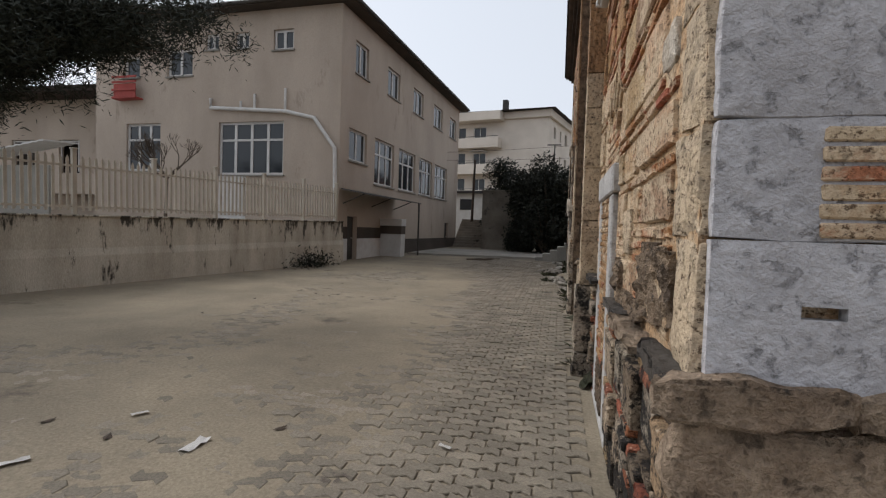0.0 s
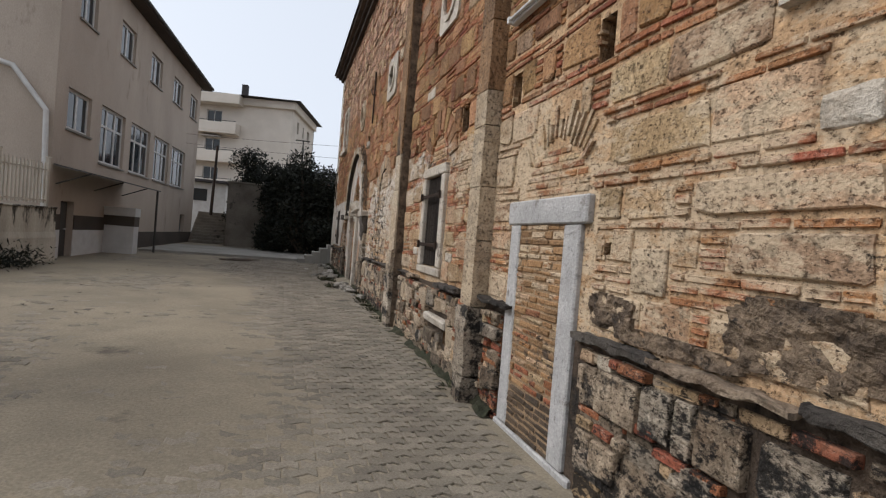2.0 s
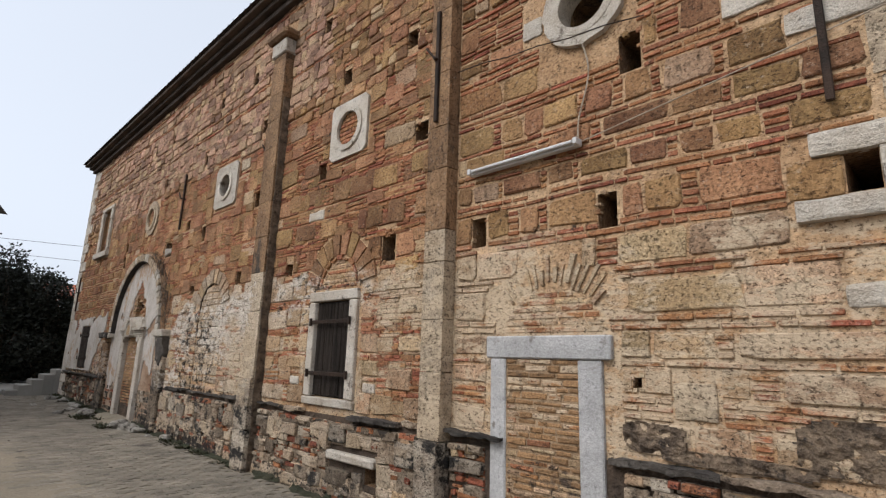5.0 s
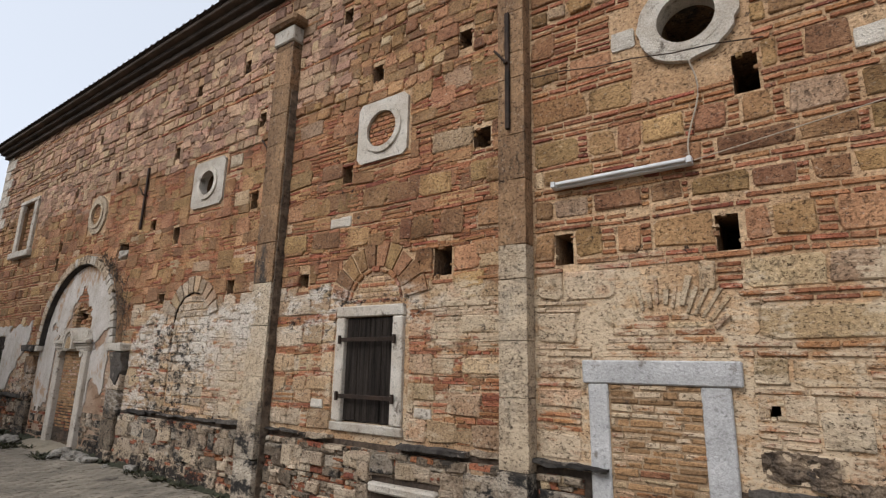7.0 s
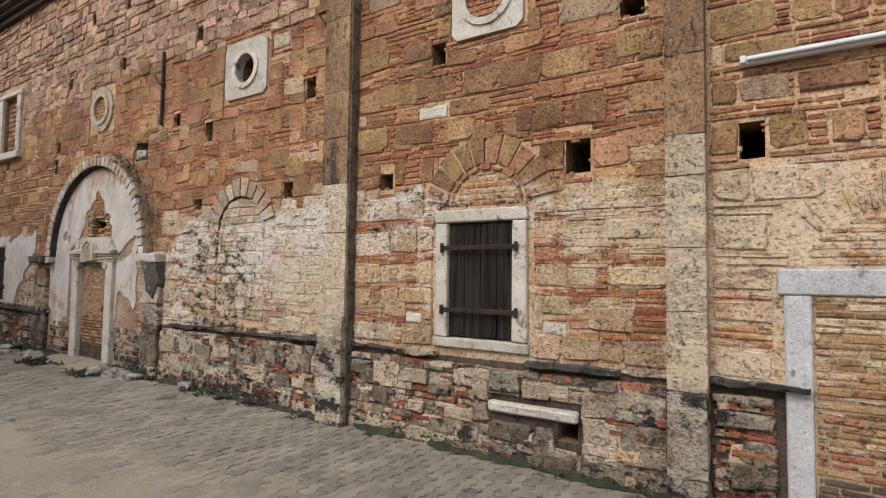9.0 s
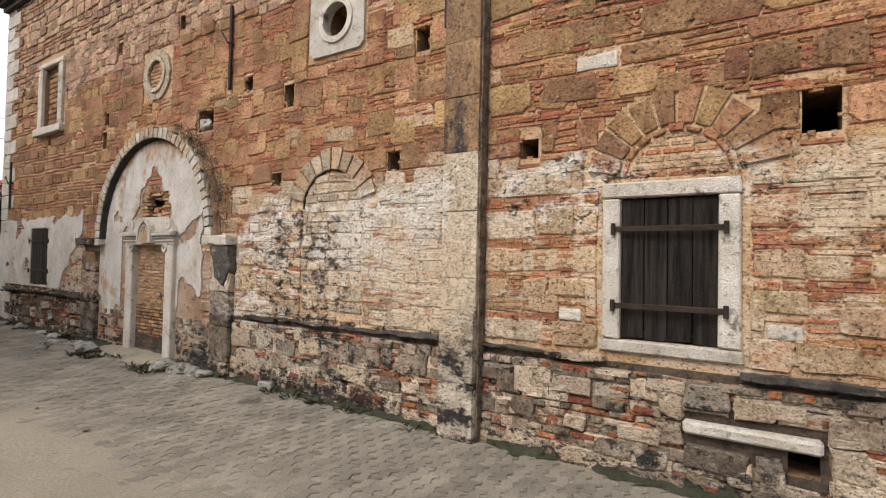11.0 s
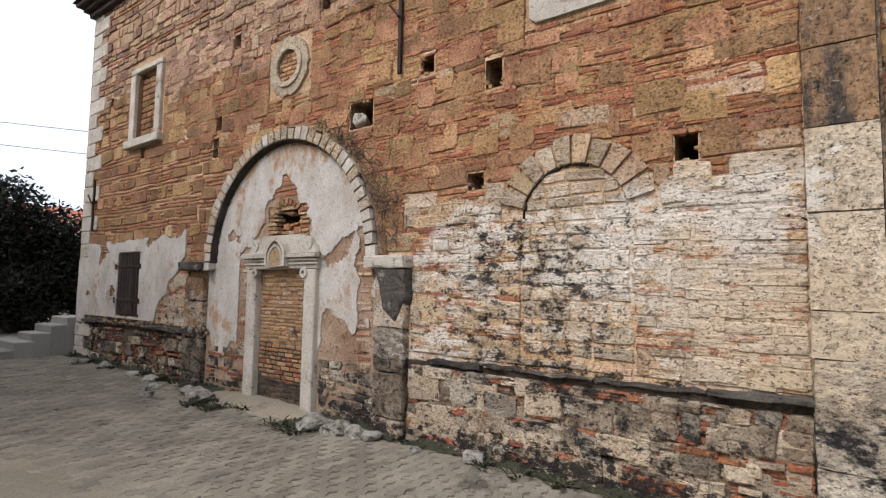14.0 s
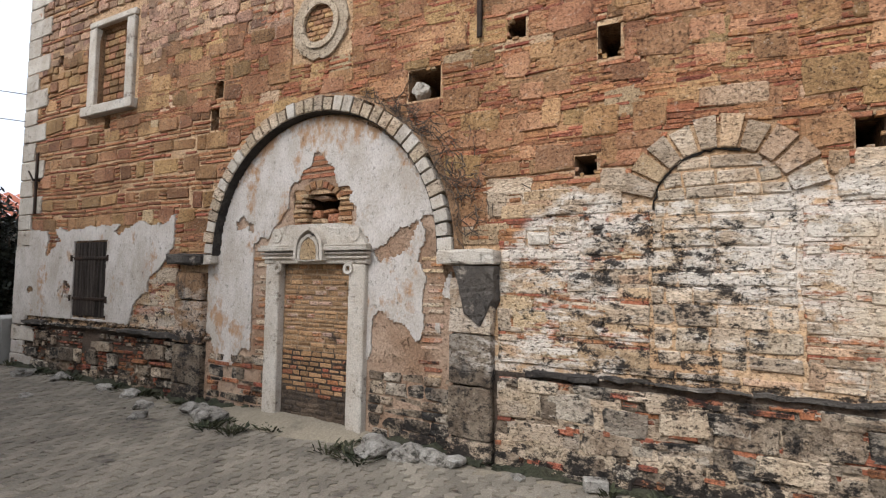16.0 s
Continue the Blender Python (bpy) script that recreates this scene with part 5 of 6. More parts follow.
for q in ((0, 1, 2, 3), (4, 3, 2, 5), (0, 3, 4), (1, 5, 2), (0, 4, 5, 1)):
    bm.faces.new([r0[i] for i in q])
part("roof_slopes", bm, TILE, roof)


# ---- ground ----
PAVED_X0, PAVED_X1 = -6.5, 0.36


def dust_height(x, y):
    """Drifted dust: buries the pavers in mid-yard, leaves them clear along the church."""
    bury = min(max((-x - 0.5) / 1.3, 0.0), 1.0)
    if y > 8:
        bury = min(max((-x - 0.8 - 0.3 * max(0.0, min(y - 13, 6))) / 1.6, 0.0), 1.0)
    n_ = 0.010 * noise.noise(Vector((x * 0.55, y * 0.4, 0))) + 0.005 * noise.noise(Vector((x * 2.2, y * 1.6, 3)))
    return -0.014 + 0.0175 * bury + n_ * (0.35 + 0.65 * bury)


def span_list(lo, hi, step, far):
    n = round((hi - lo) / step)
    return [-v for v in far[::-1]] + [lo + (hi - lo) * i / n for i in range(n + 1)] + list(far)


xs = span_list(-11.0, 0.6, 0.11, [14.0, 25.0, 60.0, 200.0, 900.0, 3500.0])
ys = span_list(-3.0, 30.0, 0.11, [33.0, 36.0, 60.0, 200.0, 900.0, 3500.0])
gv, gf = [], []
for y in ys:
    for x in xs:
        inside_yard = -11.1 < x < 0.7 and -3.1 < y < 30.1
        gv.append((x, y, gz(y) + (dust_height(x, y) if inside_yard else -0.01)))
W = len(xs)
for j in range(len(ys) - 1):
    for i in range(W - 1):
        gf.append((j * W + i, j * W + i + 1, (j + 1) * W + i + 1, (j + 1) * W + i))
gme = bpy.data.meshes.new("ground")
gme.from_pydata(gv, [], gf)
gme.materials.append(DUST)
for p_ in gme.polygons:
    p_.use_smooth = True
ground = tagged(new("ground", gme), "dusty grey-brown yard ground over paving", "ground", kind="structure")

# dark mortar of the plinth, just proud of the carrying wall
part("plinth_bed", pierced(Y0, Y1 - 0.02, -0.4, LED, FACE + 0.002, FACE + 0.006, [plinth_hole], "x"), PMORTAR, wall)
# plate whose near-black colour gives the plinth hole its shade
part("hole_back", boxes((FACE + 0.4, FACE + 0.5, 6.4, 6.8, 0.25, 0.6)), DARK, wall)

# batten lamp with its cable
lamp = thing("batten_lamp", "white fluorescent batten lamp on the brick wall", "lamp")
part("housing", boxes((FACE - 0.085, FACE - 0.02, 3.91, 5.17, 3.56, 3.63), bevel=0.008), WHITE, lamp)
bm = bmesh.new()
tube(bm, (FACE - 0.105, 3.96, 3.595), (FACE - 0.105, 5.12, 3.595), 0.016, n=12)
part("tube", bm, WHITE, lamp)
for yy in (3.93, 5.15):
    part("end_cap", boxes((FACE - 0.125, FACE - 0.08, yy - 0.02, yy + 0.02, 3.565, 3.625), bevel=0.005), WHITE, lamp)
cab = thing("lamp_cable", "thin tan cable hanging from the oculus to the lamp", "cable")
bm = bmesh.new()
pts = [(FACE - 0.04, 3.88 - 0.06 * math.sin(i * 0.5), 4.55 - i * 0.09) for i in range(11)] + [(FACE - 0.06, 3.94, 3.60)]
pipe_run(bm, pts, 0.008, 6)
part("wire", bm, CABLE, cab)
wire = thing("wall_wire", "thin dark wire strung along the church wall", "cable")
bm = bmesh.new()
pipe_run(bm, [(FACE - 0.05, 5.4 - 0.35 * i, 4.85 - 0.05 * i + 0.02 * (i % 2)) for i in range(7)], 0.006, 5)
part("wire", bm, IRON, wire)
bm = bmesh.new()
pipe_run(bm, [(FACE - 0.05, 3.9 - 0.3 * i, 3.6 + 0.045 * i) for i in range(8)], 0.006, 5)
part("wire", bm, CABLE, wire)

# pieces in the holes and at the wall foot
def lump(bm, c, r, rng, squash=0.7):
    made = bmesh.ops.create_icosphere(bm, subdivisions=3, radius=r)["verts"]
    k = Vector((rng.uniform(0, 50), rng.uniform(0, 50), 0))
    sx, sy = rng.uniform(0.8, 1.3), rng.uniform(0.8, 1.3)
    for v in made:
        f = 1 + 0.55 * noise.noise(v.co / r * 1.1 + k) + 0.2 * noise.noise(v.co / r * 3.3 + k)
        v.co = Vector((v.co.x * f * sx, v.co.y * f * sy, v.co.z * f * squash)) + Vector(c)


rk = random.Random(4)
socket_stone = thing("socket_stone", "pale stone lodged in a hole of the wall", "stone")
bm = bmesh.new()
lump(bm, (FACE + 0.08, 14.36, 3.90), 0.12, rk, 1.0)
part("stone", bm, MARBLE_W, socket_stone)
for x, y, r in [(0.02, 14.55, 0.17), (0.06, 14.2, 0.15), (0.1, 13.95, 0.12), (0.14, 13.75, 0.1), (-0.1, 16.9, 0.16), (0.0, 17.3, 0.14), (0.05, 18.7, 0.12), (0.1, 19.4, 0.1), (-0.2, 18.0, 0.1), (0.12, 20.6, 0.12), (-0.05, 21.4, 0.14), (0.12, 13.1, 0.06), (-0.5, 17.6, 0.09), (-0.7, 19.8, 0.07)]:
    st = thing("fallen_stone", "rough grey fallen stone at the wall foot", "stone", "fallen stones", pose(x, y, gz(y) - 0.02))
    bm = bmesh.new()
    lump(bm, (0, 0, r * 0.45), r, rk, 0.6)
    part("stone", bm, ROCK, st)
lb = thing("loose_brick", "grey loose concrete brick lying on the paving", "brick", "", pose(0.22, 12.45, gz(12.45), 0, 0, 20))
part("block", boxes((-0.06, 0.06, -0.1, 0.1, 0.0, 0.1), bevel=0.008), ROCK, lb)

for ya, yb in ((5.0, 9.2), (9.8, 13.4), (13.5, 14.8), (16.6, 18.3), (18.4, 22.6)):
    bm = bmesh.new()
    n = int((yb - ya) / 0.06)
    prev = None
    for i in range(n + 1):
        y = ya + (yb - ya) * i / n
        wid = max(0.012, (0.15 if 13.3 < y < 18.4 else 0.1) + 0.16 * noise.noise(Vector((y * 2.1, 5, 0))) + 0.05 * noise.noise(Vector((y * 9, 5, 0))))
        x0_ = FACE - 0.02
        cur = [bm.verts.new((x0_ - wid * q_, y, gz(y) - 0.012 + (0.07 * (1 - q_) + 0.008) * max(0.15, 1 + 1.2 * noise.noise(Vector((y * 7, q_ * 2, 3)))))) for q_ in (0, 0.35, 0.7, 1.0)]
        if prev:
            for q_ in range(3):
                bm.faces.new((prev[q_], prev[q_ + 1], cur[q_ + 1], cur[q_]))
        prev = cur
    m_ = part("moss_strip", bm, MOSS)
    tagged(m_, "dark moss and earth along the foot of the wall", "moss", kind="stuff")
sky_wires = thing("overhead_wires", "thin overhead wires running off the church corner", "wires")
for i in range(2):
    bm = bmesh.new()
    pipe_run(bm, [(FACE - 0.1 - 3.2 * q_, 22.6 + 4.2 * q_, 5.1 - 0.5 * i + 0.75 * q_ - 0.03 * q_ * (10 - q_)) for q_ in range(11)], 0.007, 5)
    part("wire", bm, IRON, sky_wires)

# door apron of sandy concrete
apron = thing("door_apron", "low dusty sill of earth and stone before the walled-up door", "apron", kind="structure")
bm = bmesh.new()
n = 40
rows_ = []
for i in range(n + 1):
    y = 14.6 + 2.7 * i / n
    wdt = 0.55 * math.sin(math.pi * i / n) ** 0.5 + 0.05 * noise.noise(Vector((y * 3, 0, 0)))
    rows_.append([bm.verts.new((FACE - 0.0 - wdt * k / 6, y, gz(y) - 0.02 + 0.11 * (1 - (k / 6) ** 2) * math.sin(math.pi * i / n) ** 0.4 + 0.015 * noise.noise(Vector((y * 5, k, 2))))) for k in range(7)])
for r0_, r1_ in zip(rows_, rows_[1:]):
    for k in range(6):
        bm.faces.new((r0_[k], r0_[k + 1], r1_[k + 1], r1_[k]))
part("earth", bm, DUST, apron)


def tuft(m, rng, n=26, h=0.16, group="weeds"):
    t = thing("weed", "low dark green weed at the foot of the wall", "weed", group, m)
    bm = bmesh.new()
    for i in range(n):
        a_, r_ = rng.uniform(0, 6.28), rng.uniform(0, 0.13)
        lean, hh = rng.uniform(0.03, 0.14), h * rng.uniform(0.4, 1)
        p = Vector((r_ * math.cos(a_), r_ * math.sin(a_), 0))
        d_ = Vector((math.cos(a_), math.sin(a_), 0))
        s_ = Vector((-d_.y, d_.x, 0)) * rng.uniform(0.008, 0.02)
        q = p + d_ * lean * 0.5 + Vector((0, 0, hh * 0.7))
        e = p + d_ * lean + Vector((0, 0, hh))
        va = [bm.verts.new(v) for v in (p - s_ * 0.4, p + s_ * 0.4, q + s_, e, q - s_)]
        bm.faces.new(va)
    part("leaves", bm, WEED, t)


rw = random.Random(6)
for i in range(48):
    y = rw.choice((rw.uniform(13.2, 18.6), rw.uniform(5.0, 13.0), rw.uniform(18.5, 22.6), rw.uniform(14.2, 17.6)))
    x = FACE - rw.uniform(0.08, 0.2) if not 14.4 < y < 17.5 else FACE - rw.uniform(0.1, 0.75)
    tuft(pose(x, y, gz(y) - 0.005, 0, 0, rw.uniform(0, 360)), rw, rw.randint(16, 36), rw.uniform(0.04, 0.1))
litter_rng = random.Random(12)
for i in range(26):
    x, y = litter_rng.uniform(-5.5, -0.3), litter_rng.uniform(2.5, 19)
    lt = thing("dry_leaf", "curled dry brown leaf on the yard", "leaf", "dry leaves", pose(x, y, gz(y) + 0.004, 0, 0, litter_rng.uniform(0, 360)))
    bm = bmesh.new()
    s_ = litter_rng.uniform(0.03, 0.07)
    va = [bm.verts.new(v) for v in ((-s_, 0, 0.012), (0, -s_ * 0.5, 0), (s_, 0, 0.015), (0, s_ * 0.5, 0.004))]
    bm.faces.new(va)
    part("blade", bm, BARK, lt)
for x, y, s_ in ((-0.68, 3.37, 0.05), (-2.26, 2.95, 0.11), (-3.1, 2.45, 0.08), (-3.0, 3.3, 0.06)):
    lt = thing("paper_scrap", "crumpled scrap of pale paper on the yard", "litter", "paper scraps", pose(x, y, gz(y) + 0.004, 0, 0, 40 * x))
    bm = bmesh.new()
    va = [[bm.verts.new((s_ * (i - 2) / 2, s_ * 0.4 * (j - 1), 0.02 * (noise.noise(Vector((i * 1.7, j * 1.3, x * 9))) + 0.6))) for j in range(3)] for i in range(5)]
    for i in range(4):
        for j in range(2):
            bm.faces.new((va[i][j], va[i + 1][j], va[i + 1][j + 1], va[i][j + 1]))
    part("sheet", bm, CURTAIN, lt)
# pale concrete strip past the church, with a sunken cover
slab = part("pavement", boxes((-6.9, 0.9, 23.6, 31.0, -0.2, gz(27) + 0.05)), CONC)
slab.matrix_world = pose(0, 0, 0)
tagged(slab, "pale concrete strip across the end of the yard", "pavement", kind="structure")
brn = thing("branch_heap", "dry broken branches lying on the yard", "branches", "", pose(-3.5, 21.6, gz(21.6)))
bm = bmesh.new()
for i in range(14):
    a_ = rw.uniform(-0.5, 0.5)
    p = Vector((rw.uniform(-0.4, 0.4), rw.uniform(-0.2, 0.2), 0.03))
    tube(bm, p, p + Vector((math.cos(a_), math.sin(a_), rw.uniform(0.0, 0.12))) * rw.uniform(0.4, 0.9), 0.02, 0.008, 5)
part("twigs", bm, BARK, brn)
# stone steps behind the far corner
steps = thing("stone_steps", "short flight of pale worn stone steps", "steps", kind="structure")
for i in range(5):
    outline_block("step", (-0.95 + 0.3 * i, -0.95 + 0.3 * (i + 1) + 0.06 if i < 4 else 2.2, Y1 + 0.15, Y1 + 1.1, gz(23) - 0.1, gz(23) + 0.16 * (i + 1)), CONC, steps, 0.02, seed=i, wob=0.01)

# ---- the school-like house across the yard ----
house = thing("beige_house", "two-storey beige rendered house with white windows above a dark basement storey", "house", "", pose(-7.8, 17.7, 0, 0, 0, -3.4))
HL, HW, HT = 17.0, 11.2, 9.4


def window_set(bm_parent, axis, a0, a1, b0, b1, mull, trans, open_left=False):
    """A white casement: frame bars, sill and panes, in the house's own axes. axis 'y': on the side wall, 'x': on the gable."""
    put = (lambda a, t, z: (-t, a, z)) if axis == "y" else (lambda a, t, z: (-a, t, z))

    def bar(bm, p0, p1, q0, q1, t0, t1):
        va = [bm.verts.new(put(a_, t_, z_)) for a_ in (p0, p1) for t_ in (t0, t1) for z_ in (q0, q1)]
        for q in ((0, 1, 3, 2), (4, 6, 7, 5), (0, 4, 5, 1), (2, 3, 7, 6), (0, 2, 6, 4), (1, 5, 7, 3)):
            bm.faces.new([va[i] for i in q])

    bm = bmesh.new()
    w = 0.09
    loops = []
    for t_ in (0.10, 0.17):
        for g_ in (0.0, w):
            loops.append([bm.verts.new(put(a_, t_, z_)) for a_, z_ in ((a0 + g_, b0 + g_), (a1 - g_, b0 + g_), (a1 - g_, b1 - g_), (a0 + g_, b1 - g_))])
    for i in range(4):
        j = (i + 1) % 4
        for p_, q_ in ((0, 1), (2, 3), (0, 2), (1, 3)):
            bm.faces.new((loops[p_][i], loops[p_][j], loops[q_][j], loops[q_][i]))
    win = part("window", bm, WHITE, house)
    for k in range(1, mull):
        c_ = a0 + (a1 - a0) * k / mull
        bm = bmesh.new()
        bar(bm, c_ - 0.055, c_ + 0.055, b0 + w, b1 - w, 0.10, 0.17)
        part("mullion", bm, WHITE, win)
    tz = b0 + (b1 - b0) * 0.66
    if trans:
        bm = bmesh.new()
        bar(bm, a0 + w, a1 - w, tz - 0.04, tz + 0.04, 0.095, 0.165)
        part("transom", bm, WHITE, win)
    bm = bmesh.new()
    bar(bm, a0 - 0.06, a1 + 0.06, b0 - 0.06, b0 - 0.003, -0.06, 0.14)
    part("sill", bm, CONC, win)
    for k in range(mull):
        p0, p1 = a0 + (a1 - a0) * k / mull, a0 + (a1 - a0) * (k + 1) / mull
        bm = bmesh.new()
        bar(bm, p0 + 0.03, p1 - 0.03, b0 + 0.04, b1 - 0.04, 0.13, 0.14)
        part("pane", bm, GLASS, win)
    return win


side_low = [(0.75, 2.35, 3.95, 5.15), (3.15, 5.35, 3.27, 5.2), (6.0, 8.35, 3.27, 5.2), (9.0, 11.3, 3.27, 5.2), (11.8, 14.4, 3.27, 5.2)]
side_up = [(a_, a_ + w_, 7.3, 8.52) for a_, w_ in ((1.15, 1.2), (4.4, 1.5), (7.8, 1.6), (11.3, 1.75), (14.7, 1.6))]
side_doors = [(0.75, 1.6, 0.0, 1.85), (4.2, 6.0, 0.0, 1.8), (14.2, 15.2, 0.3, 1.9)]
front = [(2.3, 5.15, 3.3, 5.3), (7.9, 9.6, 3.45, 5.35), (1.95, 2.8, 7.9, 8.65), (3.85, 4.45, 8.05, 8.65), (5.2, 5.8, 8.08, 8.7), (6.4, 7.6, 7.15, 8.2), (8.95, 9.75, 7.2, 8.05)]
side = pierced(0.0, HL, -0.3, HT, -0.3, 0.0, side_low + side_up + side_doors, "x")
part("side_wall", side, HOUSE, house)
front_wall = pierced(-HW, -0.3, -0.3, HT, 0.0, 0.3, [(-b_, -a_, c_, d_) for a_, b_, c_, d_ in front], "y")
part("gable_wall", front_wall, HOUSE, house)
part("rear_wall", boxes((-HW, -0.3, HL - 0.3, HL, -0.3, HT), (-HW, -HW + 0.3, 0.3, HL - 0.3, -0.3, HT)), HOUSE, house)
# added dark walls behind the windows; their colour paints the rooms' shade
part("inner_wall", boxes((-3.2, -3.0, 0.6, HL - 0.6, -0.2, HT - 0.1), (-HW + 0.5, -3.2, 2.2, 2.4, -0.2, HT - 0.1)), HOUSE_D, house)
for i, (a_, b_, c_, d_) in enumerate(side_low):
    window_set(house, "y", a_, b_, c_, d_, 2 if i == 0 else 3, i > 0)
for a_, b_, c_, d_ in side_up:
    window_set(house, "y", a_, b_, c_, d_, 2, False)
for i, (a_, b_, c_, d_) in enumerate(front):
    window_set(house, "x", a_, b_, c_, d_, 4 if i == 0 else (3 if i == 1 else (2 if i < 6 else 1)), i < 2)
for i in (1, 2, 3, 4):
    a_, b_, c_, d_ = side_low[i]
    part("curtain", boxes((-0.26, -0.25, a_ + 0.05, a_ + (b_ - a_) * 0.34, c_, d_)), CURTAIN, house)
# balcony door below the big front window
part("terrace_door", boxes((-5.1, -3.9, -0.02, 0.02, 1.34, 3.24), (-4.98, -4.02, -0.035, -0.021, 1.75, 3.1), bevel=0.01), WHITE, house)
# dark doors, skirting bands and tiles of the basement storey
for a_, b_, c_, d_ in side_doors:
    leaf = part("door", boxes((-0.22, -0.17, a_ + 0.02, b_ - 0.02, c_, d_ - 0.02), bevel=0.01), GREYM, house)
    part("door_handle", boxes((-0.16, -0.13, b_ - 0.2, b_ - 0.08, 1.0, 1.03)), WHITE, leaf)
for a_, b_ in ((0.0, 0.74), (1.61, 4.19)):
    part("tile_skirting", boxes((0.0, 0.02, a_, b_, 0.0, 1.0), bevel=0.004), WHITE, house)
    part("dark_band", boxes((0.0, 0.025, a_, b_, 1.003, 1.45), bevel=0.004), HOUSE_D, house)
part("dark_skirting", boxes((0.0, 0.025, 6.1, HL, 0.0, 0.95), bevel=0.004), HOUSE_D, house)
# canopy of sheet metal on thin posts
can = thing("door_canopy", "thin grey sheet-metal canopy on steel posts over the basement doors", "canopy", "", pose(-7.8, 17.7, 0, 0, 0, -3.4))
bm = bmesh.new()
v8 = [bm.verts.new(p) for p in ((0.03, 0.1, 2.85), (1.3, 0.1, 2.62), (1.3, 5.6, 2.62), (0.03, 5.6, 2.85), (0.03, 0.1, 2.81), (1.3, 0.1, 2.58), (1.3, 5.6, 2.58), (0.03, 5.6, 2.81))]
for q in ((0, 1, 2, 3), (7, 6, 5, 4), (0, 4, 5, 1), (1, 5, 6, 2), (2, 6, 7, 3), (3, 7, 4, 0)):
    bm.faces.new([v8[i] for i in q])
part("sheet", bm, GREYM, can)
for yy in (5.5,):
    bm = bmesh.new()
    tube(bm, (1.22, yy, 0.1), (1.22, yy, 2.6), 0.04)
    part("post", bm, GREYM, can)
for yy in (0.3, 2.9, 5.4):
    bm = bmesh.new()
    tube(bm, (0.03, yy, 2.3), (0.9, yy, 2.66), 0.02)
    part("strut", bm, GREYM, can)
kiosk = thing("wall_box", "pale tiled box wall beside the basement door", "wall box", "", pose(-6.95, 21.6, 0.1, 0, 0, -3.4))
part("body", boxes((-0.75, 0.35, 0.0, 0.5, 0.0, 1.1), bevel=0.01), WHITE, kiosk)
part("band", boxes((-0.76, 0.36, -0.01, 0.51, 1.1, 1.45), bevel=0.006), HOUSE_D, kiosk)
part("cap", boxes((-0.78, 0.38, -0.03, 0.53, 1.45, 1.75), bevel=0.01), WHITE, kiosk)
# roof with wide eaves
bm = bmesh.new()
o = 0.5
e_ = [(o, -o), (o, HL + o), (-HW - o, HL + o), (-HW - o, -o)]
lo = [bm.verts.new((x, y, HT + 0.02)) for x, y in e_]
up = [bm.verts.new((x, y, HT + 0.2)) for x, y in e_]
ridge = [bm.verts.new((-HW / 2, HW / 2, HT + 2.4)), bm.verts.new((-HW / 2, HL - HW / 2, HT + 2.4))]
bm.faces.new(lo[::-1])
for i in range(4):
    bm.faces.new((lo[i], lo[(i + 1) % 4], up[(i + 1) % 4], up[i]))
bm.faces.new((up[0], up[1], ridge[1], ridge[0]))
bm.faces.new((up[2], up[3], ridge[0], ridge[1]))
bm.faces.new((up[3], up[0], ridge[0]))
bm.faces.new((up[1], up[2], ridge[1]))
part("roof", bm, HOUSE_D, house, "dark brown hipped roof with wide eaves")
bm = bmesh.new()
tube(bm, (o + 0.05, -o, HT + 0.12), (o + 0.05, HL + o, HT + 0.12), 0.07)
tube(bm, (o, -o - 0.05, HT + 0.12), (-HW - o, -o - 0.05, HT + 0.12), 0.07)
part("gutter", bm, GREYM, house)
# drain pipe with stub vents
drain = thing("drain_pipe", "thick white drain pipe running down round the house corner", "pipe", "", pose(-7.8, 17.7, 0, 0, 0, -3.4))
bm = bmesh.new()
pipe_run(bm, [(-5.45, -0.1, 6.2), (-5.45, -0.1, 5.85), (-2.2, -0.1, 5.62), (-1.0, -0.1, 5.35), (-0.15, -0.1, 4.25), (0.0, -0.12, 0.15)], 0.07, 10)
part("main", bm, WHITE, drain)
for xx, hh in ((-4.1, 0.3), (-3.5, 0.55), (-2.2, 0.7)):
    bm = bmesh.new()
    tube(bm, (xx, -0.1, 5.7), (xx, -0.1, 5.75 + hh), 0.045)
    part("vent", bm, WHITE, drain)
# flower rack at an upper window
rack = thing("balcony_rack", "red painted metal rack under the upper window", "rack", "", pose(-7.8, 17.7, 0, 0, 0, -3.4))
for zz in (6.3, 6.6, 6.9, 7.1):
    part("rail", boxes((-9.95, -8.75, -0.4, -0.36, zz, zz + 0.08)), RED, rack)
part("tray", boxes((-9.95, -8.75, -0.36, -0.02, 6.28, 6.34), bevel=0.005), RED, rack)
part("board", boxes((-9.9, -8.8, -0.35, -0.34, 6.36, 6.88)), RED, rack)

# ---- retaining wall, terrace and fence ----
RA, RB = Vector((-7.5, 17.5, 0)), Vector((-11.85, -3.0, 0))
rdir = (RB - RA).normalized()
rang = math.degrees(math.atan2(rdir.y, rdir.x))
RL = (RB - RA).length
retain = thing("retaining_wall", "rendered retaining wall streaked with black stains", "retaining wall", "", pose(RA.x, RA.y, 0, 0, 0.75, rang), kind="structure")
bm = bmesh.new()
n = 80
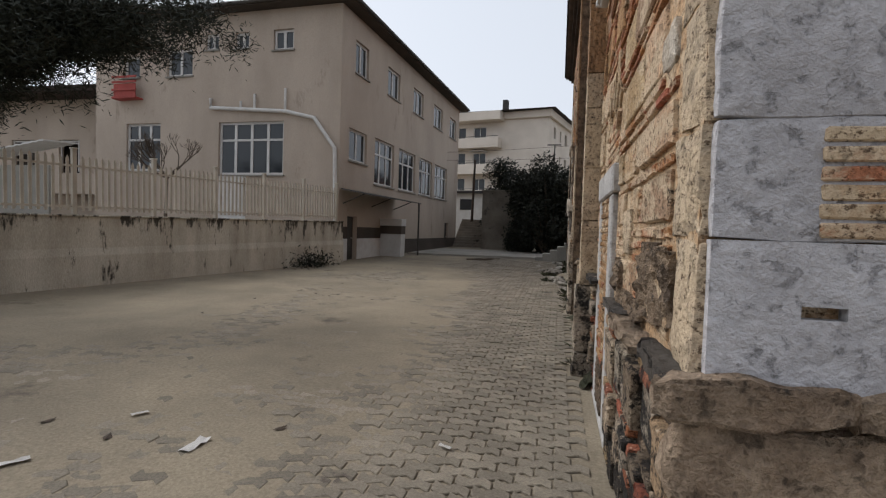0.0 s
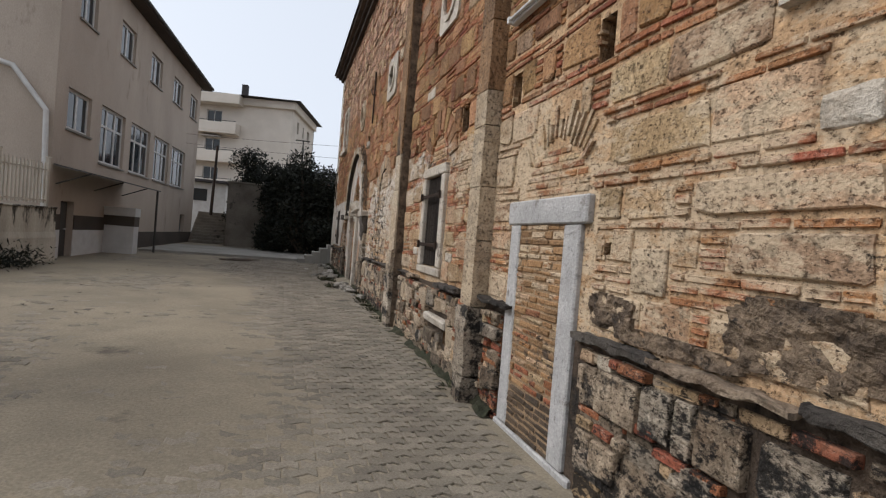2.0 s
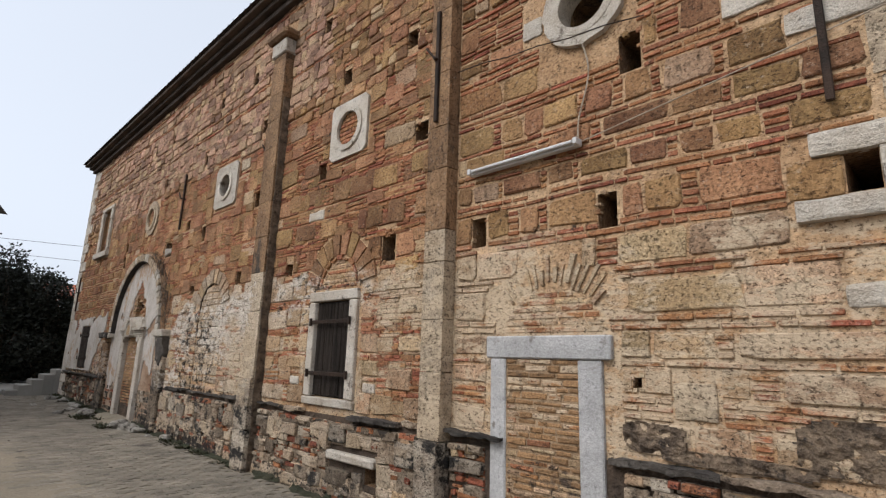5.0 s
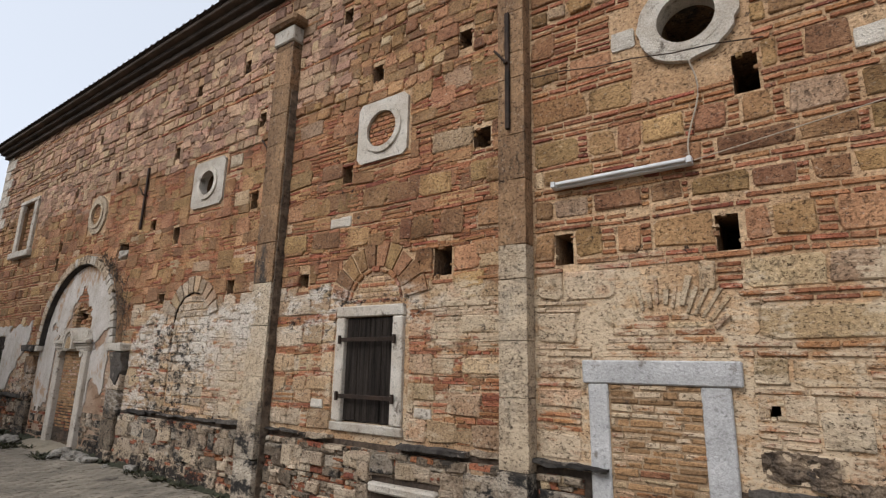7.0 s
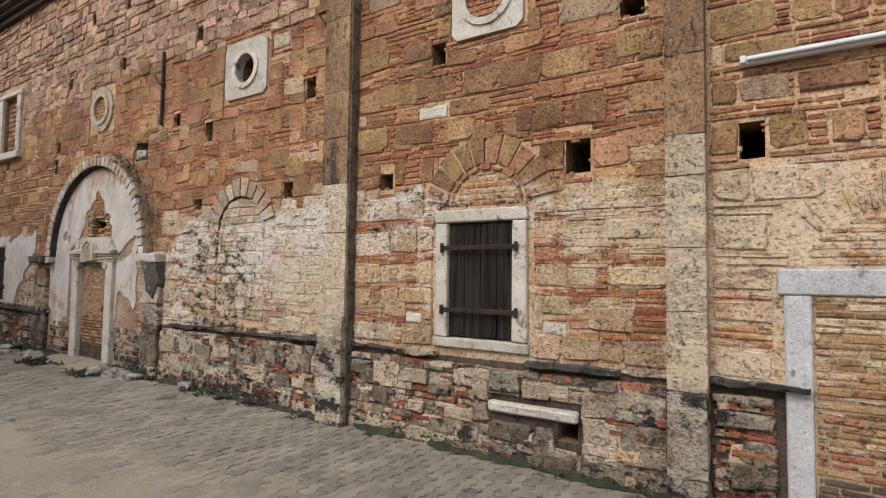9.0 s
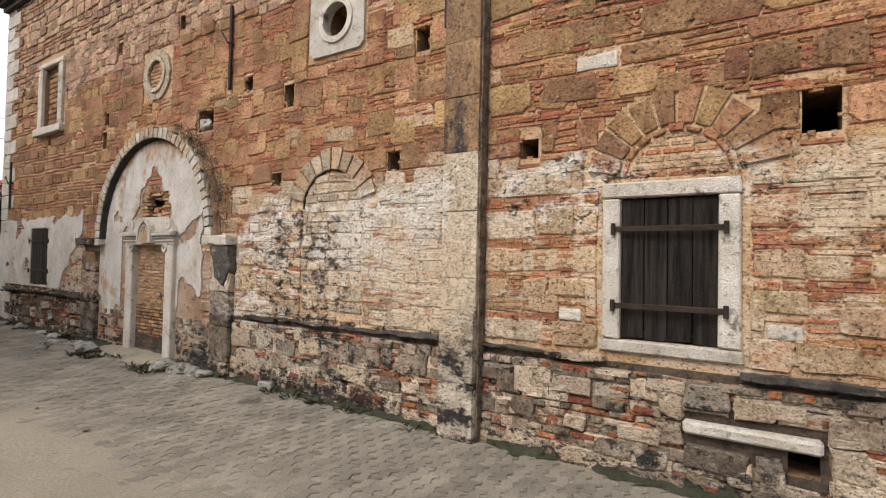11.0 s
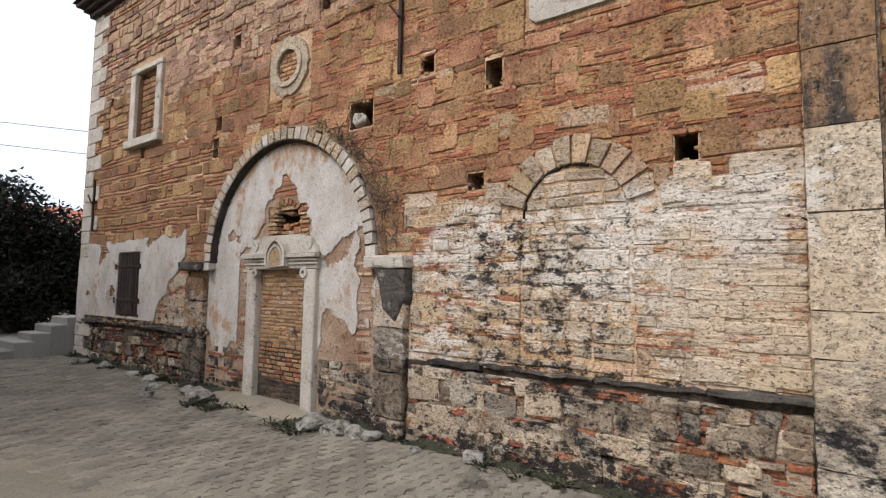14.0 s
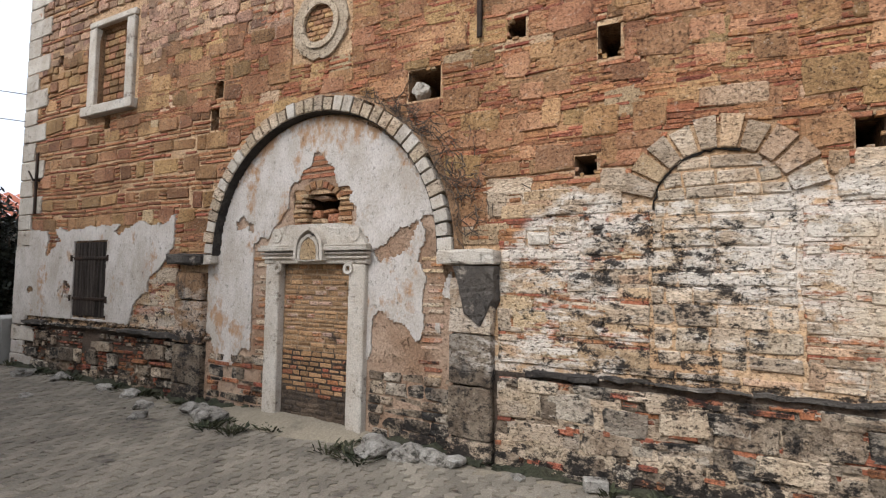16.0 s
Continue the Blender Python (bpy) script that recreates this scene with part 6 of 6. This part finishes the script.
for k in range(n):
    s0, s1 = RL * k / n, RL * (k + 1) / n
    for q in range(12):
        z0_, z1_ = -0.3 + 1.9 * q / 12, -0.3 + 1.9 * (q + 1) / 12
        bm.faces.new([bm.verts.new((s_, 0.02 * noise.noise(Vector((s_ * 0.8, z_ * 1.2, 1))) + 0.006 * noise.noise(Vector((s_ * 4, z_ * 4, 1))) + 0.03 * (z_ < 0.95), z_)) for s_, z_ in ((s0, z0_), (s1, z0_), (s1, z1_), (s0, z1_))])
bmesh.ops.remove_doubles(bm, verts=bm.verts, dist=1e-4)
part("render_face", bm, RETAIN, retain)
part("core", boxes((0.0, RL, -0.3, -0.03, -0.3, 1.595)), RETAIN, retain)
part("coping", boxes((0.0, RL, -0.32, 0.035, 1.6, 1.64), bevel=0.012), RETAIN, retain)
terr = part("terrace", boxes((0, 0.1, 0, 0.1, 0, 0.1)), CONC)
bm = bmesh.new()
t4 = [bm.verts.new((*p, z_)) for z_ in (-0.2, 1.32) for p in ((-7.9, 17.75), (-12.1, -3.0), (-30, -3.0), (-30, 17.75 + 1.3), (-19.0, 18.4))]
bm.faces.new(t4[:5][::-1])
bm.faces.new(t4[5:])
for i in range(5):
    bm.faces.new((t4[i], t4[(i + 1) % 5], t4[5 + (i + 1) % 5], t4[5 + i]))
bm.to_mesh(terr.data)
bm.free()
tagged(terr, "raised concrete terrace before the house", "terrace", kind="structure")
# the fence: posts, rails, pickets; one bay built, then copied
bay = thing("fence_bay", "cream painted steel picket fence on the retaining wall", "fence", "fence bays")
BAY = 1.75
for xx in (0.03,):
    part("post", boxes((xx - 0.04, xx + 0.04, -0.04, 0.04, 0.0, 1.3), (xx - 0.055, xx + 0.055, -0.055, 0.055, 1.3, 1.33), bevel=0.004), FENCE, bay)
for zz in (0.14, 0.95):
    part("rail", boxes((0.07, BAY, -0.018, 0.018, zz, zz + 0.04)), FENCE, bay)
pick = None
for i in range(12):
    xx = 0.15 + i * 0.132
    if pick is None:
        bm = boxes((-0.028, 0.028, -0.012, 0.012, 0.08, 1.12))
        tip = [bm.verts.new(p) for p in ((-0.028, 0, 1.12), (0.028, 0, 1.12), (0, 0, 1.19))]
        bm.faces.new(tip)
        pick = part("picket", bm, FENCE, bay)
        pick.location.x = xx
    else:
        c_ = new("picket", pick.data)
        c_.parent, c_.location = bay, (xx, 0, 0)
base = pose(RA.x, RA.y, 1.64, 0, 0.75, rang) @ pose(0.25, -0.12, 0)
bay.matrix_world = base
for i in range(1, 11):
    copy_thing(bay, base @ pose(i * BAY, 0, 0))
# lean-to shed and neighbouring house further along the terrace
shed = thing("white_shed", "white corrugated lean-to shed on the terrace", "shed", "", pose(-17.0, 14.6, 1.32))
part("front", boxes((-3.4, 0, 0, 0.1, 0, 1.9)), CONC, shed)
bm = bmesh.new()
for i in range(24):
    x0_ = -3.6 + i * 0.16
    v4 = [bm.verts.new(p) for p in ((x0_, -0.4, 2.05 + 0.03 * (i % 2) + 0.025 * i), (x0_ + 0.16, -0.4, 2.05 + 0.03 * ((i + 1) % 2) + 0.025 * (i + 1)), (x0_ + 0.16, 0.9, 2.15 + 0.03 * ((i + 1) % 2) + 0.025 * (i + 1)), (x0_, 0.9, 2.15 + 0.03 * (i % 2) + 0.025 * i))]
    bm.faces.new(v4)
bmesh.ops.remove_doubles(bm, verts=bm.verts, dist=1e-4)
ex = bmesh.ops.extrude_face_region(bm, geom=bm.faces[:])
bmesh.ops.translate(bm, vec=(0, 0, 0.05), verts=[v for v in ex["geom"] if isinstance(v, bmesh.types.BMVert)])
part("roof", bm, WHITE, shed)
nb = thing("neighbour_house", "brown neighbouring house with a long balcony", "house", "", pose(-21.5, 22.0, 0.2))
part("wall", pierced(-9.0, 1.5, -0.5, 7.2, 0.0, 0.3, [(-6.5, -5.0, 3.6, 5.2), (-3.5, -2.2, 3.2, 5.2), (-1.2, 0.0, 3.6, 5.2)], "y"), HOUSE, nb)
# added sheet behind the windows, coloured dark for unlit rooms
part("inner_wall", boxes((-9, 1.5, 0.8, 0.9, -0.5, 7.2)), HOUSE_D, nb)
part("balcony", boxes((-9.0, 1.5, -1.2, 0.0, 2.4, 3.4), bevel=0.02), HOUSE, nb)
part("roof", boxes((-9.6, 2.0, -1.5, 4.0, 7.2, 7.5), bevel=0.03), TILE, nb)
for xx in (-6.5, -3.5, -1.2):
    part("window", boxes((xx + 0.02, xx + 0.08, 0.1, 0.16, 3.6, 5.2), (xx + 1.1, xx + 1.16, 0.1, 0.16, 3.6, 5.2), (xx + 0.08, xx + 1.1, 0.1, 0.16, 5.1, 5.17)), WHITE, nb)


# ---- plants ----
def branch(bm, p, d_, length, r, rng, depth, tips, spread=0.7, up_=0.1):
    p0, seg = Vector(p), 3
    for i in range(seg):
        d_ = (d_ + Vector((rng.uniform(-1, 1), rng.uniform(-1, 1), rng.uniform(-1, 1) + up_)) * 0.22).normalized()
        p1 = p0 + d_ * length / seg
        tube(bm, p0, p1, r * (1 - 0.25 * i / seg), r * (1 - 0.25 * (i + 1) / seg), 5)
        p0 = p1
        if depth == 0:
            tips.append((p0.copy(), d_.copy()))
    if depth > 0:
        for k in range(rng.randint(2, 4)):
            nd_ = (d_ + Vector((rng.uniform(-1, 1), rng.uniform(-1, 1), rng.uniform(-0.6, 1))) * spread).normalized()
            branch(bm, p0, nd_, length * rng.uniform(0.6, 0.8), r * 0.6, rng, depth - 1, tips, spread, up_)


def leaf_cards(verts, faces, p, rng, size, aspect=0.45):
    a_ = Vector((rng.uniform(-1, 1), rng.uniform(-1, 1), rng.uniform(-0.7, 0.9))).normalized()
    b_ = a_.orthogonal().normalized()
    b_ = Matrix.Rotation(rng.uniform(0, 6.28), 3, a_) @ b_
    s_ = size * rng.uniform(0.6, 1.3)
    o_ = len(verts)
    for q in (p, p + a_ * s_ * 0.5 + b_ * s_ * aspect * 0.5, p + a_ * s_, p + a_ * s_ * 0.5 - b_ * s_ * aspect * 0.5):
        verts.append(tuple(q))
    faces.append((o_, o_ + 1, o_ + 2, o_ + 3))


def mesh_part(name, verts, faces, material, parent):
    me = bpy.data.meshes.new(name)
    me.from_pydata(verts, [], faces)
    me.materials.append(material)
    ob = new(name, me)
    ob.parent = parent
    return ob


def evergreen(m, clumps, size, leaves, seed, label, name="evergreen_bush"):
    """clumps: a crown of overlapping leafy clumps round limbs: (x, y, z, radius)."""
    rng = random.Random(seed)
    t = thing(name, label, "bush" if "bush" in name else "tree", "evergreens", m)
    bm = bmesh.new()
    for x, y, z, r in clumps:
        mid_ = Vector((x * 0.6, y * 0.6, z * 0.45))
        tube(bm, (x * 0.2, y * 0.2, 0), mid_, 0.11, 0.07, 6)
        tube(bm, mid_, (x, y, z), 0.07, 0.02, 6)
    part("trunk", bm, BARK, t)
    verts, faces = [], []
    for x, y, z, r in clumps:
        for k in range(int(leaves * 1.9 * r * r)):
            d_ = Vector((rng.gauss(0, 1), rng.gauss(0, 1), rng.gauss(0, 1))).normalized()
            rr = r * rng.uniform(0.55, 1.0) * (1 + 0.35 * noise.noise(d_ * 2.2 + Vector((x, y, z))))
            p = Vector((x, y, z)) + d_ * rr
            if p.z > 0.05:
                leaf_cards(verts, faces, p, rng, size)
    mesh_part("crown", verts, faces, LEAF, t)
    return t


rb2 = random.Random(31)
for k, (x, y, wdt, hgt) in enumerate(((-1.7, 30.2, 0.8, 4.2), (-0.5, 29.2, 1.1, 4.7), (0.9, 28.8, 1.5, 4.2), (2.8, 28.8, 1.9, 3.4), (5.2, 29.5, 2.0, 3.2), (-2.3, 31.4, 0.7, 4.5), (-3.4, 34.0, 1.3, 5.2), (-0.9, 31.9, 1.1, 5.0), (0.4, 31.8, 1.9, 5.0))):
    cl = []
    for i in range(17):
        z_ = rb2.uniform(0.35, hgt * 1.1 - 0.5)
        w_ = wdt * (1.05 - 0.45 * z_ / hgt)
        cl.append((rb2.uniform(-w_, w_), rb2.uniform(-w_ * 0.8, w_ * 0.6), z_, rb2.uniform(0.5, 0.95)))
    evergreen(pose(x, y, gz(y)), cl, 0.17, 520, 50 + k, "dense dark evergreen bush at the end of the yard")
# pine whose boughs hang over the terrace
pine = thing("pine_tree", "dark pine with drooping needle boughs over the terrace", "tree", "", pose(-10.7, 5.2, 1.32))
bm = bmesh.new()
tube(bm, (0, 0, 0), (0.1, 0.1, 3.6), 0.22, 0.15, 10)
tube(bm, (0.1, 0.1, 3.6), (0.2, 0.2, 7.5), 0.15, 0.05, 8)
rp2 = random.Random(77)
tips = []
for k in range(6):
    a_ = rp2.uniform(1.7, 5.6)
    d_ = Vector((math.cos(a_), math.sin(a_), rp2.uniform(-0.05, 0.12))).normalized()
    branch(bm, (0.1, 0.1, rp2.uniform(3.5, 6.8)), d_, rp2.uniform(1.2, 1.7), 0.06, rp2, 2, tips, 0.5, -0.02)
# long boughs reaching out over the yard
for k in range(23):
    u = rp2.uniform(0.0, 1.0)
    tip = Vector((1.7 + 3.3 * u, 0.1 + 2.2 * u + rp2.uniform(-0.5, 0.5), 1.6 + 0.75 * u + rp2.uniform(0.0, 1.3)))
    root = Vector((0.12, 0.12, rp2.uniform(2.4, 3.8)))
    bend = root.lerp(tip, 0.5) + Vector((0, 0, 0.25))
    tube(bm, root, bend, 0.055, 0.035, 6)
    tube(bm, bend, tip, 0.035, 0.012, 6)
    for q in range(20):
        f = rp2.uniform(0.25, 1.05)
        base_ = root.lerp(bend, f * 2) if f < 0.5 else bend.lerp(tip, f * 2 - 1)
        tips.append((base_ + Vector((rp2.gauss(0, 0.3), rp2.gauss(0, 0.3), rp2.gauss(-0.02, 0.16))), d_))
part("trunk", bm, BARK, pine)
verts, faces = [], []
for p, d_ in tips:
    for k in range(330):
        q = p + Vector((rp2.gauss(0, 0.19), rp2.gauss(0, 0.19), rp2.gauss(0, 0.16) - 0.05))
        leaf_cards(verts, faces, q, rp2, 0.13, 0.14)
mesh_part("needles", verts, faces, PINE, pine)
# bare shrub on the terrace
shrub = thing("bare_shrub", "small bare leafless tree on the terrace", "tree", "", pose(-12.9, 15.2, 1.32))
bm = bmesh.new()
tube(bm, (0, 0, 0), (0.05, 0, 1.6), 0.06, 0.045, 6)
rs3 = random.Random(5)
tips = []
for k in range(6):
    a_ = k * 1.05 + rs3.uniform(-0.3, 0.3)
    branch(bm, (0.05, 0, 1.55), Vector((math.cos(a_), math.sin(a_), 0.75)).normalized(), rs3.uniform(0.5, 0.7), 0.034, rs3, 4, tips, 0.6, 0.45)
part("trunk", bm, BARK, shrub)
weedclump = thing("wall_foot_weeds", "dark dry weeds against the retaining wall", "weed", "", pose(-7.6, 15.4, gz(15.4)))
verts, faces = [], []
for k in range(900):
    leaf_cards(verts, faces, Vector((rw.gauss(0, 0.22), rw.gauss(0, 0.55), abs(rw.gauss(0, 0.22)))), rw, 0.14, 0.2)
mesh_part("leaves", verts, faces, LEAF, weedclump)

# ---- end of the yard: garden wall, stairs, flats ----
gw = part("garden_wall", boxes((-4.7, -2.6, 32.3, 32.7, 0, 3.9), (-4.75, -2.5, 32.25, 32.75, 3.9, 4.0), (-4.7, -4.4, 32.7, 40, 0, 3.9), bevel=0.015), GARDEN)
tagged(gw, "high dark weathered garden wall", "wall", kind="structure")
stairs = thing("garden_stairs", "dark concrete stairs climbing between the house and the garden wall", "stairs", kind="structure")
for i in range(11):
    outline_block("step", (-6.75, -4.75, 33.6 + 0.3 * i, 33.6 + 0.3 * (i + 1) + (0.04 if i < 10 else 4), 0.1, gz(33) + 0.17 * (i + 1)), GARDEN, stairs, 0.012, seed=i, wob=0.004)
pole = thing("utility_pole", "dark slim utility pole", "pole", "", pose(-6.0, 36.4, 2.0))
bm = bmesh.new()
tube(bm, (0, 0, 0), (0.1, 0, 4.4), 0.1, 0.07, 8)
part("shaft", bm, IRON, pole)
kio = thing("small_white_hut", "small white hut with a dark flat roof past the stairs", "hut", "", pose(-8.6, 44.0, 0.4))
part("body", boxes((-0.5, 2.6, 0, 2.5, 0, 4.2), bevel=0.02), WHITE, kio)
part("window", boxes((0.3, 1.3, -0.04, 0.02, 2.8, 3.7)), GLASS, kio)
part("roof", boxes((-0.9, 3.4, -0.5, 2.9, 4.2, 4.4), bevel=0.02), FLAT_R, kio)

flats = thing("apartment_block", "cream apartment block with balconies and a dark overhanging roof", "apartment block", "", pose(-13.2, 62.5, 3.7, 0, 0, -14))
FW, FD, FH = 12.0, 11.0, 11.3
part("front_wall", pierced(0.0, FW - 0.3, -4, FH, 0.0, 0.3, [(1.0 + 0.0, 2.0, z_, z_ + 1.5) for z_ in (2.4, 5.4, 8.4)] + [(3.0, 4.6, z_, z_ + 1.6) for z_ in (2.3, 5.3, 8.3)], "y"), FLAT, flats)
part("side_wall", pierced(0.0, FD, -4, FH, FW - 0.3, FW, [(a_, a_ + w_, z_, z_ + 1.3) for z_ in (2.6, 5.6, 8.6) for a_, w_ in ((2.2, 0.9), (5.0, 0.7), (7.4, 1.2))], "x"), FLAT, flats)
# first two boxes paint the unlit rooms dark; the others are outer walls
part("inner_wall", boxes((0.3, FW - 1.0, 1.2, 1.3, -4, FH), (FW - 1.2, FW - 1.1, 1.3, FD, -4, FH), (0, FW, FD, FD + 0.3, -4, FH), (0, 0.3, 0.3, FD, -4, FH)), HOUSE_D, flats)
for z_ in (2.3, 5.3, 8.3):
    w_ = part("window", boxes((3.0, 3.08, 0.1, 0.16, z_, z_ + 1.6), (4.52, 4.6, 0.1, 0.16, z_, z_ + 1.6), (3.76, 3.84, 0.1, 0.16, z_, z_ + 1.6), (3.08, 4.52, 0.1, 0.16, z_ + 1.52, z_ + 1.6)), WHITE, flats)
    part("pane", boxes((3.08, 4.52, 0.18, 0.19, z_, z_ + 1.55)), GLASS, w_)
    w_ = part("window", boxes((1.0, 1.06, 0.1, 0.16, z_ + 0.1, z_ + 1.6), (1.94, 2.0, 0.1, 0.16, z_ + 0.1, z_ + 1.6)), WHITE, flats)
    part("pane", boxes((1.06, 1.94, 0.18, 0.19, z_ + 0.1, z_ + 1.6)), GLASS, w_)
    bal = part("balcony", boxes((0.0, 6.6, -1.4, -0.02, z_ - 1.0, z_ - 0.75), (0.0, 6.6, -1.4, -1.25, z_ - 0.75, z_ + 0.15), (6.45, 6.6, -1.25, -0.02, z_ - 0.75, z_ + 0.15), bevel=0.03), FLAT, flats)
    bm = bmesh.new()
    tube(bm, (0, -1.33, z_ + 0.3), (6.55, -1.33, z_ + 0.3), 0.035, n=6)
    part("handrail", bm, GREYM, bal)
part("awning", boxes((2.8, 4.8, -0.9, -0.05, 7.0, 7.08)), WHITE, flats)
part("parapet", boxes((0.0, 6.8, -1.5, -0.02, FH - 0.9, FH + 0.1), (6.8, FW + 0.35, -0.35, -0.02, FH - 0.7, FH + 0.1), (FW + 0.02, FW + 0.35, -0.02, FD, FH - 0.7, FH + 0.1), bevel=0.03), FLAT, flats)
bm = bmesh.new()
v_ = [bm.verts.new(p) for p in ((-0.4, -1.7, FH + 0.15), (FW + 0.9, -0.9, FH + 0.15), (FW + 0.9, FD + 1, FH + 0.15), (-0.4, FD + 1, FH + 0.15), (2.5, 3, FH + 1.1), (FW - 3, 3.5, FH + 1.1), (FW - 3, FD - 2, FH + 1.1), (2.5, FD - 2, FH + 1.1))]
for q in ((3, 2, 1, 0), (0, 1, 5, 4), (1, 2, 6, 5), (2, 3, 7, 6), (3, 0, 4, 7), (4, 5, 6, 7)):
    bm.faces.new([v_[i] for i in q])
part("roof", bm, FLAT_R, flats)
part("chimney", boxes((5.6, 6.2, 2.4, 3.0, FH + 0.6, FH + 2.2), bevel=0.02), FLAT_R, flats)
# small tiled house and lamp post past the far corner
tiled = thing("tiled_house", "low house with a red pantile roof past the church", "house", "", pose(3.4, 38.0, 0.4))
part("wall", boxes((-3, 9, 0, 7, 0, 3.6)), GARDEN, tiled)
bm = bmesh.new()
for i in range(26):
    x0_ = -3.4 + i * 0.5
    v4 = [bm.verts.new(p) for p in ((x0_, -0.6, 3.6), (x0_ + 0.46, -0.6, 3.6), (x0_ + 0.46, 3.6, 5.2), (x0_, 3.6, 5.2), (x0_ + 0.23, -0.6, 3.72), (x0_ + 0.23, 3.6, 5.32))]
    for q in ((0, 4, 5, 3), (4, 1, 2, 5), (0, 1, 4)):
        bm.faces.new([v4[k] for k in q])
part("roof", bm, ROOFRED, tiled)
post = thing("street_lamp", "thin distant street lamp post", "street lamp", "", pose(-0.6, 44.0, 0.4))
bm = bmesh.new()
tube(bm, (0, 0, 0), (0, 0, 8.2), 0.08, 0.05, 8)
part("pole", bm, GREYM, post)
part("arm", boxes((-0.6, 0.5, -0.04, 0.04, 8.2, 8.28)), GREYM, post)

# ---- single pieces: nearest wall stones, pavers ----
rn = random.Random(9)
UNIT = []
for k in range(6):
    me = bpy.data.meshes.new("stone_piece")
    w_, h_ = (0.4, 0.22) if k < 3 else (0.28, 0.06)
    me.from_pydata([(x, y - w_ / 2, z - h_ / 2) for x, y, z in stone_rings(0, w_, 0, h_, 0.012, rn, 0.0)], [], ring_faces(0))
    UNIT.append((me, w_, h_))
by_kind = {}
for y0_, y1_, z0_, z1_, proud, k in near_pieces:
    if y1_ - y0_ < 0.03:
        continue
    brick_like = z1_ - z0_ < 0.09
    v = rn.randrange(3) + (3 if brick_like else 0)
    if (v, k) not in by_kind:
        me = UNIT[v][0].copy()
        me.materials.append(KINDS[k])
        by_kind[v, k] = me
    ob = new("brick" if brick_like else "stone", by_kind[v, k])
    ob.parent = wall
    ob.location = (FACE - proud + 0.012, (y0_ + y1_) / 2, (z0_ + z1_) / 2)
    ob.scale = (1, (y1_ - y0_) / UNIT[v][1], (z1_ - z0_) / UNIT[v][2])

# interlocking pavers: a zigzag block, laid in rows across the yard
PL, PW, ZIG = 0.225, 0.1125, 0.022
edge = [(-PL / 2, ZIG), (-PL / 4, -ZIG), (PL / 4, ZIG), (PL / 2, -ZIG)]
outline = [(x, -PW / 2 + z_) for x, z_ in edge] + [(x, PW / 2 + z_) for x, z_ in edge[::-1]]
gap, ch = 0.005, 0.005
inset = lambda q, g: [(x - math.copysign(g, x), y - math.copysign(g, y)) for x, y in q]
prings = [(inset(outline, gap), -0.04), (inset(outline, gap), -ch), (inset(outline, gap + ch), 0.0)]
pverts = [(x, y, z_) for q, z_ in prings for x, y in q]
pfaces = ring_faces(0)
pme = bpy.data.meshes.new("paver")
pme.from_pydata(pverts, [], pfaces)
pme.materials.append(PAVER)
joined_v, joined_f, singles = [], [], []
slope = math.atan(0.0125)
row = 0
y = 0.5
rpv = random.Random(14)
while y < 23.5:
    x = PAVED_X1 - PL / 2 - (PL / 2 if row % 2 else 0.0)
    while x > PAVED_X0:
        edge_in = FACE - (0.2 if any(a_ < y < b_ for a_, b_ in ((5.35, 5.8), (9.25, 9.8), (13.4, 18.2))) else 0.05)
        if x + PL / 2 < edge_in and not (y < Y0 and x > 9):
            tilt_ = (rpv.gauss(0, 0.004), rpv.gauss(0, 0.004), rpv.gauss(0, 0.0025))
            if -0.75 < x < 0.4 and 3.0 < y < 9.0 and len(singles) < 290:
                singles.append((x, y, tilt_))
            elif x > -4.2 or dust_height(x, y) < 0.003:
                o_ = len(joined_v)
                joined_v += [(x + px, y + py, gz(y) + 0.0125 * py + pz + tilt_[0] * px * 4 + tilt_[1] * py * 4 + tilt_[2]) for px, py, pz in pverts]
                joined_f += ring_faces(o_)
        x -= PL
    y += PW
    row += 1
mesh_part("pavers", joined_v, joined_f, PAVER, ground)
bpy.data.objects["pavers"]["kind"] = "stuff"
bpy.data.objects["pavers"]["label"] = "dusty interlocking concrete pavers"
for x, y, tilt_ in singles:
    ob = new("paver", pme)
    ob.parent = ground
    ob.matrix_world = pose(x, y, gz(y) + tilt_[2], math.degrees(slope) + math.degrees(tilt_[1]) * 2, math.degrees(tilt_[0]) * 2, 0)
